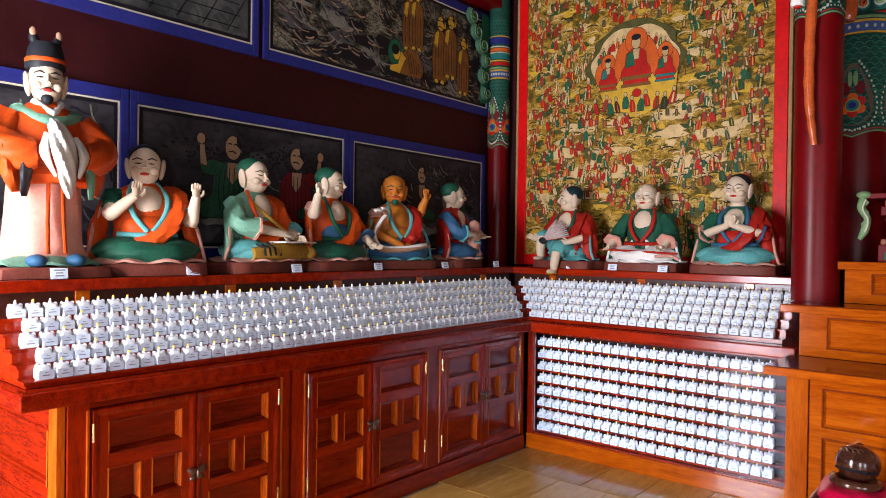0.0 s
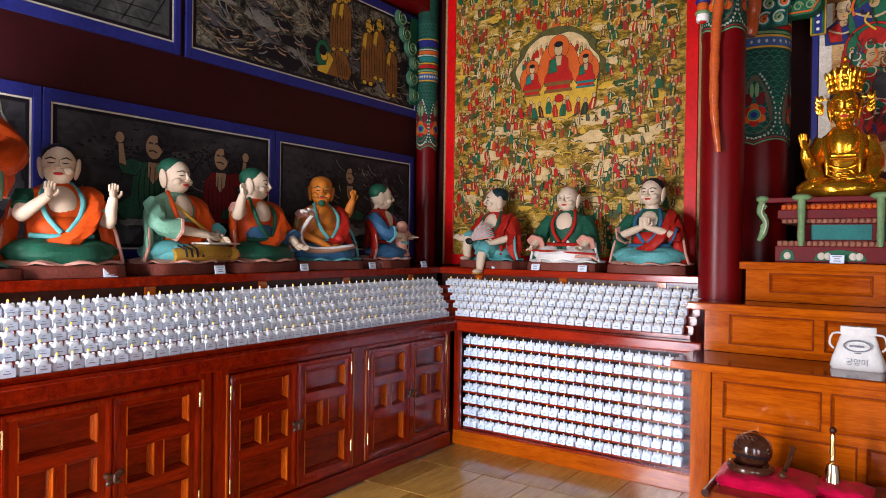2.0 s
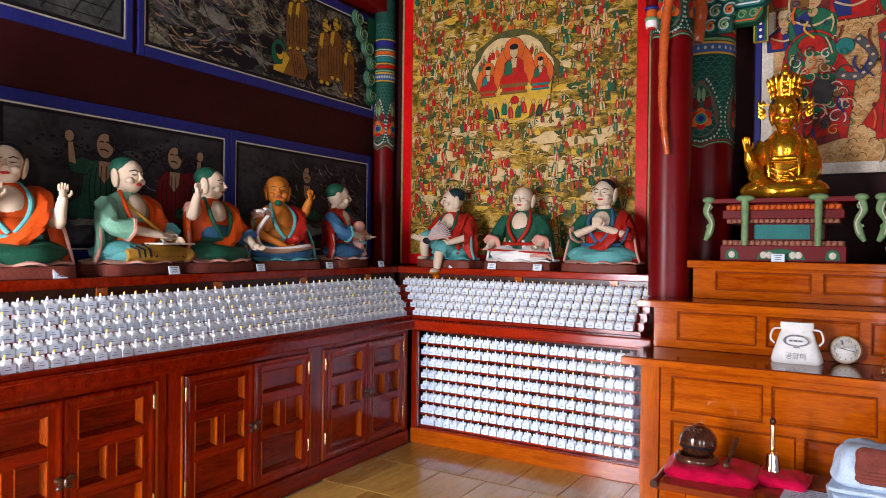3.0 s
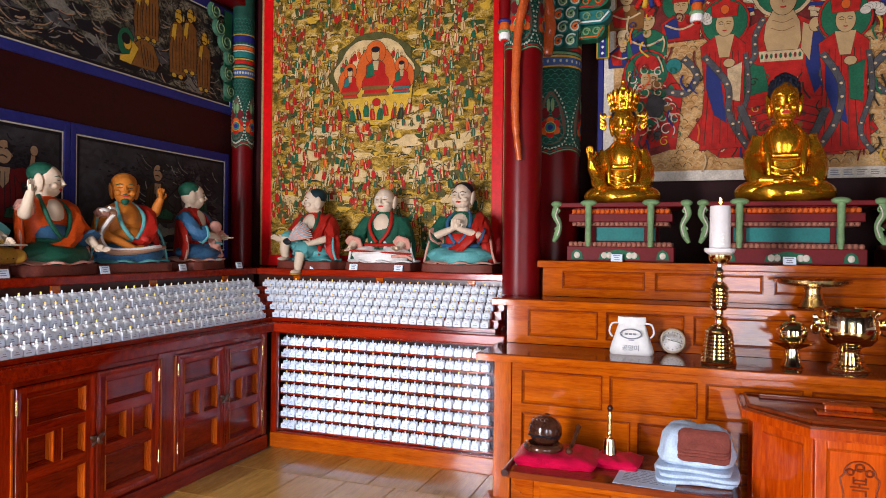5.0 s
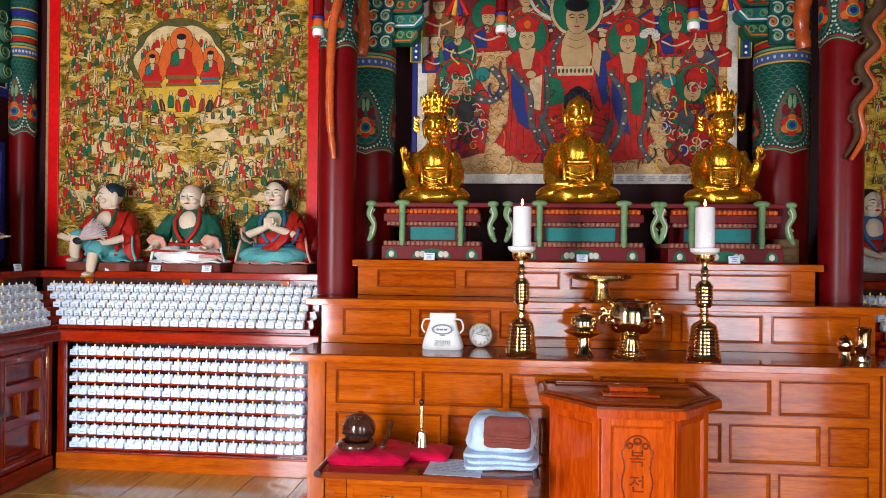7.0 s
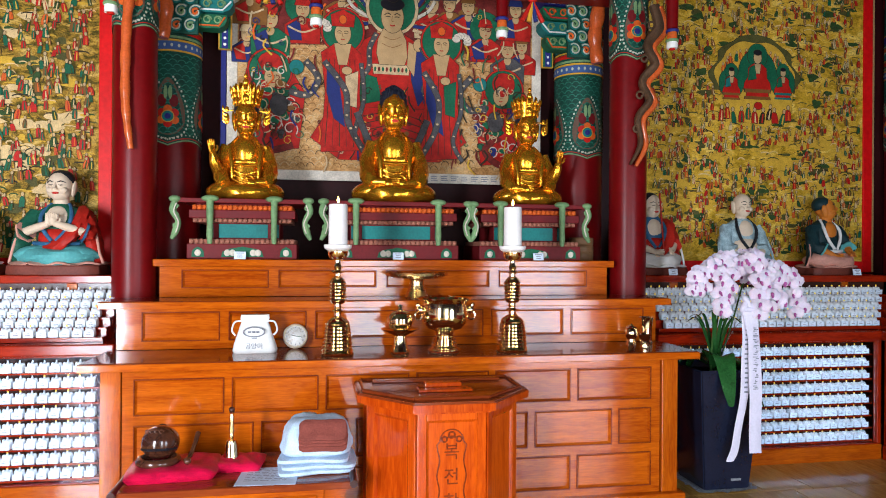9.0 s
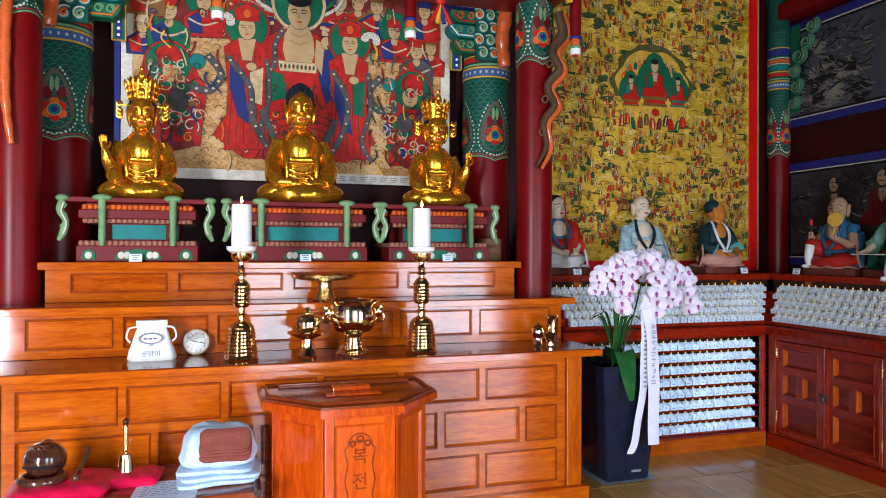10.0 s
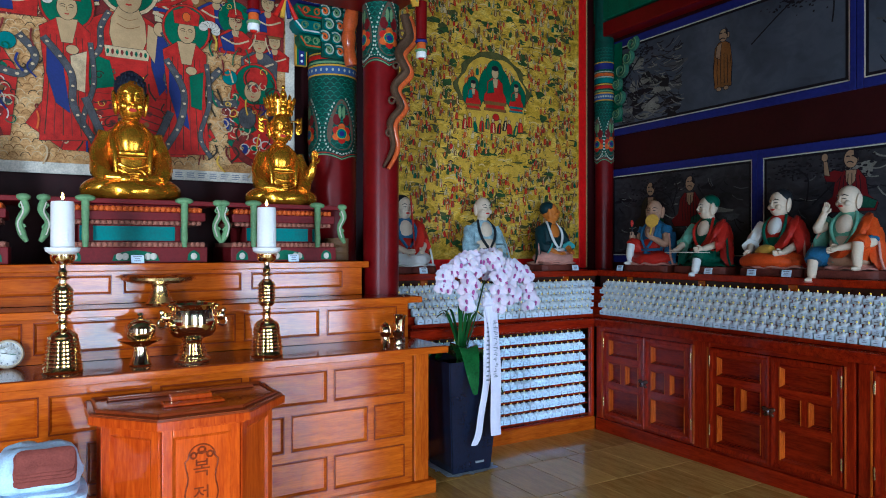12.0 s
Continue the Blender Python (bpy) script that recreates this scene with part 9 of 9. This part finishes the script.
for k in range(17):
    a = rr.uniform(0, 2 * math.pi)
    big = k < 7
    ln = rr.uniform(0.26, 0.36) if big else rr.uniform(0.30, 0.50)
    up = rr.uniform(0.08, 0.15) if big else rr.uniform(0.30, 0.45)
    wd = rr.uniform(0.050, 0.062) if big else 0.011
    if k == 0:
        a, ln, up, wd = radians(-105), 0.34, 0.14, 0.066
    q = bare()
    left, right, midl = [], [], []
    m = 12
    for j in range(m + 1):
        f = j / m
        r = ln * f * (0.9 if big else 0.55)
        z = up * math.sin(min(1.0, f * 1.15) * math.pi * (0.80 if big else 0.55)) - (0.24 * f ** 3 if big else 0.05 * f ** 2)
        w = wd * (math.sin(math.pi * (0.10 + 0.86 * f)) ** 0.7)
        c = Vector((r * math.cos(a), r * math.sin(a), z + 0.01))
        s = Vector((-math.sin(a), math.cos(a), 0)) * w
        left.append(q.verts.new(c - s + Vector((0, 0, w * 0.35))))
        midl.append(q.verts.new(c))
        right.append(q.verts.new(c + s + Vector((0, 0, w * 0.35))))
    for j in range(m):
        q.faces.new((left[j], midl[j], midl[j + 1], left[j + 1]))
        q.faces.new((midl[j], right[j], right[j + 1], midl[j + 1]))
    part("leaf", q, LEAF, t, smooth=True)

# white ribbon tied to the orchid
RIB = paint("white_satin_ribbon", (0.72, 0.68, 0.80), 0.4, vary=0.06)
t = thing("gift_ribbon", pose(6.99, 4.975, 1.10), "white satin gift ribbon with black writing, hanging", "ribbon")


def strip(name, pts, w, mat, parent):
    path = smooth_path(pts, 6)
    q = bare()
    a = [q.verts.new(p + Vector((-w, 0.004 * math.sin(i * 0.9), 0))) for i, p in enumerate(path)]
    b = [q.verts.new(p + Vector((w, -0.006 * math.sin(i * 0.7), 0))) for i, p in enumerate(path)]
    c = [q.verts.new(p + Vector((0, -0.006, 0))) for i, p in enumerate(path)]
    for i in range(len(path) - 1):
        q.faces.new((a[i], c[i], c[i + 1], a[i + 1]))
        q.faces.new((c[i], b[i], b[i + 1], c[i + 1]))
    return part(name, q, mat, parent, smooth=True)


s1 = strip("tail", [(0.0, 0, 0.02), (-0.005, -0.01, -0.20), (-0.01, 0.0, -0.50), (-0.045, 0.02, -0.78), (-0.075, 0.03, -0.90)], 0.026, RIB, t)
s2 = strip("tail", [(0.01, -0.01, 0.02), (0.035, -0.03, -0.20), (0.045, -0.03, -0.50), (0.055, -0.02, -0.84)], 0.040, RIB, t)
q = bare()
for k in range(4):
    blob(q, (0.02 * math.cos(k * 1.6), -0.01, 0.03 + 0.02 * math.sin(k * 1.6)), (0.045, 0.020, 0.018), 0, turn=(0, 60 * k, 0), u=12, v=8)
part("bow", q, RIB, t, smooth=True)
q = bare()
rr = random.Random(31)
for k in range(11):
    z = -0.12 - 0.034 * k
    for j in range(3):
        box(q, 0.022 + rr.uniform(-0.004, 0.02), 0.044 + rr.uniform(-0.006, 0.012), -0.044 - 0.0, -0.041, z + 0.009 * j, z + 0.009 * j + 0.004)
part("writing", q, INKBAR, s2)
q = bare()
for k in range(14):
    z = -0.12 - 0.028 * k
    box(q, -0.016 + rr.uniform(-0.003, 0.003), 0.004 + rr.uniform(-0.003, 0.003), -0.020, -0.018, z, z + 0.010)
part("writing", q, INKBAR, s1)

# round wooden boxes behind the seats
for k in range(3):
    q = bare()
    lathe(q, [(0.0, 0.0), (0.10, 0.0), (0.104, 0.006), (0.104, 0.058), (0.10, 0.064), (0.0, 0.064)], seg=32)
    solo("round_box", q, wood("box_wood", (0.10, 0.045, 0.016), (0.22, 0.11, 0.045), (1, 1, 5), 0.5, 0.0), pose(6.30, 5.83, T3 + 0.0515 * k + 0.0005) @ Matrix.Scale(0.80, 4), "round brown wooden box in a stack", "box", "stack of round boxes", smooth=True)


# ---------------------------------------------------------------- painted timber above: pendants, ribs and scrolls
CANOPY_Z = 3.12
t = thing("altar_canopy", pose(5.02, 5.2, CANOPY_Z), "red, green and yellow painted canopy over the altar", "canopy")
q = bare()
box(q, -1.68, 1.68, -0.04, 0.60, 0.02, 0.10, 0.005)
part("board", q, COLUMN, t)
q = bare()
box(q, -1.68, 1.68, -0.06, -0.041, 0.0, 0.16, 0.003)
part("fascia", q, YELLOW, t, "yellow and green painted fascia")
for k in range(24):
    q = bare()
    x = -1.61 + 0.14 * k
    tube(q, [(x + 0.045 * (1 - 0.6 * j / 12) * math.cos(j * 0.7), -0.064, 0.08 + 0.045 * (1 - 0.6 * j / 12) * math.sin(j * 0.7)) for j in range(13)], 0.008, 0, 6)
    part("curl", q, GREEN, t, smooth=True)
for px in (-1.61, -0.54, 0.53, 1.61):
    q = bare()
    lathe(q, [(0.0, -0.245), (0.034, -0.24), (0.038, -0.0), (0.0, 0.02)], seg=24)
    p = part("pendant", q, COLUMN, t, "red hanging pendant with painted end", smooth=True, at=pose(px, 0, -0.07))
    for z0, z1, r, mt in ((-0.262, -0.245, 0.040, BLUE), (-0.305, -0.262, 0.030, ORANGE), (-0.322, -0.305, 0.040, GREEN2), (-0.360, -0.322, 0.034, WHITE)):
        q = bare()
        lathe(q, [(0.0, z0), (r * 0.92, z0), (r, (z0 + z1) / 2), (r * 0.92, z1), (0.0, z1)], seg=24)
        part("ring", q, mt, p, smooth=True)
    q = bare()
    blob(q, (0, 0, -0.362), (0.020, 0.020, 0.010), u=12, v=6)
    part("tip", q, REDP, p, smooth=True)
for sx in (-1, 1):
    q = bare()
    prism(q, [(sx * 1.44, 0.0), (sx * 1.56, 0.0), (sx * 1.56, -0.12), (sx * 1.52, -0.13), (sx * 1.50, -0.07)], -0.06, -0.045)
    part("corner_board", q, YELLOW, t, "yellow edged corner board")
    q = bare()
    prism(q, [(sx * 1.465, -0.008), (sx * 1.548, -0.008), (sx * 1.548, -0.10), (sx * 1.515, -0.065)], -0.064, -0.0605)
    part("corner_board", q, GREEN2, t)

for x in (4.23, 5.72):
    t = thing("tassel", pose(x, 5.15, 2.78), "red, yellow and blue knotted cloth tassel", "tassel", "hanging tassels")
    for k, mt in enumerate((REDP, YELLOW, PINDIGO, REDP)):
        q = bare()
        dx = -0.045 + 0.03 * k
        tube(q, smooth_path([(0, 0, 0.12), (dx * 0.7, 0, 0.06), (dx * 1.4, 0, 0.0)], 5), spread([0.008, 0.012, 0.014], 5), 0, 8)
        part("strand", q, mt, t, smooth=True)
    q = bare()
    blob(q, (0, 0, 0.135), (0.032, 0.02, 0.026), u=12, v=8)
    part("knot", q, REDP, t, smooth=True)
    q = bare()
    tube(q, [(0, 0, 0.15), (0, 0, 0.27)], 0.003, 0, 6)
    part("cord", q, YELLOW, t)

COPPER = paint("orange_lacquer", (0.56, 0.10, 0.02), 0.25, vary=0.2, coat=0.3, spec=0.5)
BROWNCARVE = paint("carved_brown", (0.10, 0.055, 0.030), 0.5, vary=0.25)


def segmented(name, pts, radii, at, label, mat=COPPER, rings=9):
    """A hanging lacquered rib with swollen joints."""
    path = smooth_path(pts, 10)
    rad = spread(radii, 10)
    n = len(path)
    rad = [r * (0.86 + 0.22 * abs(math.sin(math.pi * rings * k / n))) for k, r in enumerate(rad)]
    q = bare()
    tube(q, path, rad, 0, 12)
    return solo(name, q, mat, at, label, "timber ornament", "painted timber ornaments", smooth=True)


segmented("carved_rib", [(0.03, 0, 1.05), (-0.02, 0, 0.78), (-0.03, 0, 0.30), (0.0, 0, 0.0)], [0.030, 0.028, 0.026, 0.016], pose(3.44, 5.485, 2.01), "slender orange lacquered rib hanging by the column")
for x in (6.43, 3.52):
    s = 1 if x > 5 else -1
    segmented("carved_rib", [(s * 0.04, 0, 0.62), (s * 0.0, 0, 0.35), (s * -0.02, 0, 0.18), (s * 0.0, 0, 0.0)], [0.055, 0.050, 0.048, 0.042], pose(x, 5.875, 2.77), "orange lacquered rib before the painted column", rings=4)


def scroll(at, flip, label):
    """A wavy carved board with an orange lacquered edge, hanging beside a column."""
    t = thing("carved_scroll", at, label, "timber ornament", "painted timber ornaments")
    pts = [(0.16 * flip, 0, 1.05), (0.20 * flip, 0, 0.90), (0.12 * flip, 0, 0.78), (0.17 * flip, 0, 0.66), (0.08 * flip, 0, 0.54), (0.13 * flip, 0, 0.42), (0.05 * flip, 0, 0.30), (0.07 * flip, 0, 0.14), (0.0, 0, 0.0)]
    path = smooth_path(pts, 7)
    q = bare()
    tube(q, [p + Vector((-0.032 * flip, 0.012, 0.012)) for p in path], spread([0.062, 0.070, 0.060, 0.064, 0.054, 0.056, 0.046, 0.036, 0.016], 7), 0, 12, oval=0.5)
    part("board", q, BROWNCARVE, t, "dark carved scroll board", smooth=True)
    q = bare()
    tube(q, path, spread([0.022, 0.024, 0.020, 0.024, 0.020, 0.022, 0.018, 0.018, 0.012], 7), 0, 12)
    part("edge", q, COPPER, t, "orange lacquered edge", smooth=True)
    for k, (px, pz) in enumerate(((0.10, 0.92), (0.05, 0.70), (0.02, 0.46), (0.0, 0.24))):
        q = bare()
        tube(q, [(flip * (px + 0.030 * (1 - 0.5 * j / 10) * math.cos(j * 0.65)), -0.012, pz + 0.030 * (1 - 0.5 * j / 10) * math.sin(j * 0.65)) for j in range(11)], 0.008, 0, 7)
        part("curl", q, BROWNCARVE, t, smooth=True)


scroll(pose(6.535, 5.485, 2.00), 1, "wavy carved scroll with orange edge beside the column")


def bracket_cluster(x, y, z, flip, label, rz=0):
    """Stacked painted brackets: blocks, arms with curled ends, in green, orange and blue."""
    t = thing("timber_bracket", pose(x, y, z, 0, 0, rz), label, "bracket", "painted timber brackets")
    for k, (w, zz, mt) in enumerate(((0.12, 0.0, GREEN), (0.16, 0.10, TEAL), (0.15, 0.20, GREEN), (0.20, 0.30, BLUE), (0.24, 0.40, GREEN))):
        q = bare()
        prism(q, [(-w, zz + 0.09), (-w, zz + 0.05), (-w * 0.86, zz + 0.02), (-w * 0.6, zz), (w * 0.6, zz), (w * 0.86, zz + 0.02), (w, zz + 0.05), (w, zz + 0.09)], -0.05 - 0.012 * k, 0.05)
        part("arm", q, mt, t)
        q = bare()
        tube(q, [(-w + 0.01, -0.054 - 0.012 * k, zz + 0.075), (-w * 0.6, -0.054 - 0.012 * k, zz + 0.016), (w * 0.6, -0.054 - 0.012 * k, zz + 0.016), (w - 0.01, -0.054 - 0.012 * k, zz + 0.075)], 0.006, 0, 6)
        part("edging", q, (ORANGE, WHITE, REDP, WHITE, YELLOW)[k], t)
        for sx in (-1, 0, 1):
            q = bare()
            tube(q, [(sx * w * 0.55 + 0.028 * (1 - 0.55 * j / 12) * math.cos(j * 0.65), -0.056 - 0.012 * k, zz + 0.052 + 0.028 * (1 - 0.55 * j / 12) * math.sin(j * 0.65)) for j in range(13)], 0.0055, 0, 6)
            part("curl", q, (GREEN2, GREEN2, ORANGE, GREEN2, GREEN2)[k], t, smooth=True)


def bracket_curls(x, y, z, flip):
    """Rows of carved leaf curls climbing beside a bracket, dark green with pale edges."""
    t = thing("carved_leaf_board", pose(x, y, z), "dark green carved leaf scrolls with orange and pale edges", "timber ornament", "painted timber ornaments")
    q = bare()
    box(q, -0.13, 0.13, 0.0, 0.03, -0.02, 0.46, 0.004)
    part("board", q, CAPGREEN, t)
    for row_ in range(5):
        for col in range(3):
            cx, cz = flip * (-0.085 + 0.085 * col + (0.03 if row_ % 2 else 0.0)), 0.03 + 0.09 * row_
            for r0, wd, dep, mt, nm in ((0.044, 0.012, -0.004, TEAL, "curl"), (0.044, 0.005, -0.016, DOTS, "edge"), (0.022, 0.008, -0.012, ORANGE if (row_ + col) % 2 else GREEN2, "heart")):
                q = bare()
                tube(q, [(cx + flip * r0 * (1 - 0.6 * j / 12) * math.cos(0.8 + j * 0.5), dep, cz + r0 * (1 - 0.6 * j / 12) * math.sin(0.8 + j * 0.5)) for j in range(13)], wd, 0, 6)
                part(nm, q, mt, t, smooth=True)


bracket_curls(3.60, 5.925, 2.84, 1)
bracket_curls(6.36, 5.925, 2.84, -1)
bracket_cluster(3.78, 6.02, 2.88, 1, "green, teal and blue painted bracket arms by the column")
bracket_cluster(6.20, 6.02, 2.88, -1, "green, teal and blue painted bracket arms beside the column")
for sx, x in ((1, 3.875), (-1, 6.135)):
    t = thing("painted_board", pose(x, 6.10, 2.78), "narrow board painted in blue, green and yellow stripes", "board", "painted upright boards")
    for k, (w, mt) in enumerate(((0.085, YELLOW), (0.070, GREEN), (0.040, BLUE))):
        q = bare()
        box(q, -w / 2, w / 2, -0.012 - 0.004 * k, 0.02 - 0.0 * k, 0.0 + 0.002 * k, 0.42, 0.001, seg=1)
        part("stripe", q, mt, t)
    q = bare()
    for k in range(9):
        blob(q, (0, -0.0215, 0.03 + 0.042 * k), (0.010, 0.003, 0.010), u=8, v=4)
    part("dot", q, WHITE, t)


def corner_scroll(at, flip):
    """Green carved cloud curls beside the upper wall picture."""
    t = thing("corner_carving", at, "green and white carved cloud scroll in the corner", "timber ornament", "corner cloud carvings")
    for k, (u, z, r) in enumerate(((0.0, 0.10, 0.05), (-0.03, 0.24, 0.06), (0.0, 0.38, 0.05), (-0.06, 0.50, 0.07), (-0.14, 0.60, 0.06), (-0.20, 0.72, 0.06))):
        q = bare()
        tube(q, [(flip * (u + r * (1 - 0.65 * j / 16) * math.cos(2.2 + j * 0.55)), -0.02, z + r * (1 - 0.65 * j / 16) * math.sin(2.2 + j * 0.55)) for j in range(17)], [0.024 - 0.0008 * j for j in range(17)], 0, 10)
        part("curl", q, paint("cloud_green", (0.05, 0.14, 0.085), 0.5, vary=0.3), t, smooth=True)
        q = bare()
        tube(q, [(flip * (u + r * (1 - 0.65 * j / 16) * math.cos(2.2 + j * 0.55)), -0.044, z + r * (1 - 0.65 * j / 16) * math.sin(2.2 + j * 0.55)) for j in range(17)], 0.004, 0, 6)
        part("line", q, GREEN2, t, smooth=True)
    q = bare()
    box(q, -0.05, 0.05, -0.012, 0.0, 0.02, 0.78, 0.004)
    part("backing", q, GREEN, t)


corner_scroll(pose(XW + 0.028, 6.13, 2.66, 0, 0, 90), 1)
corner_scroll(pose(XE - 0.028, 6.13, 2.66, 0, 0, -90), -1)
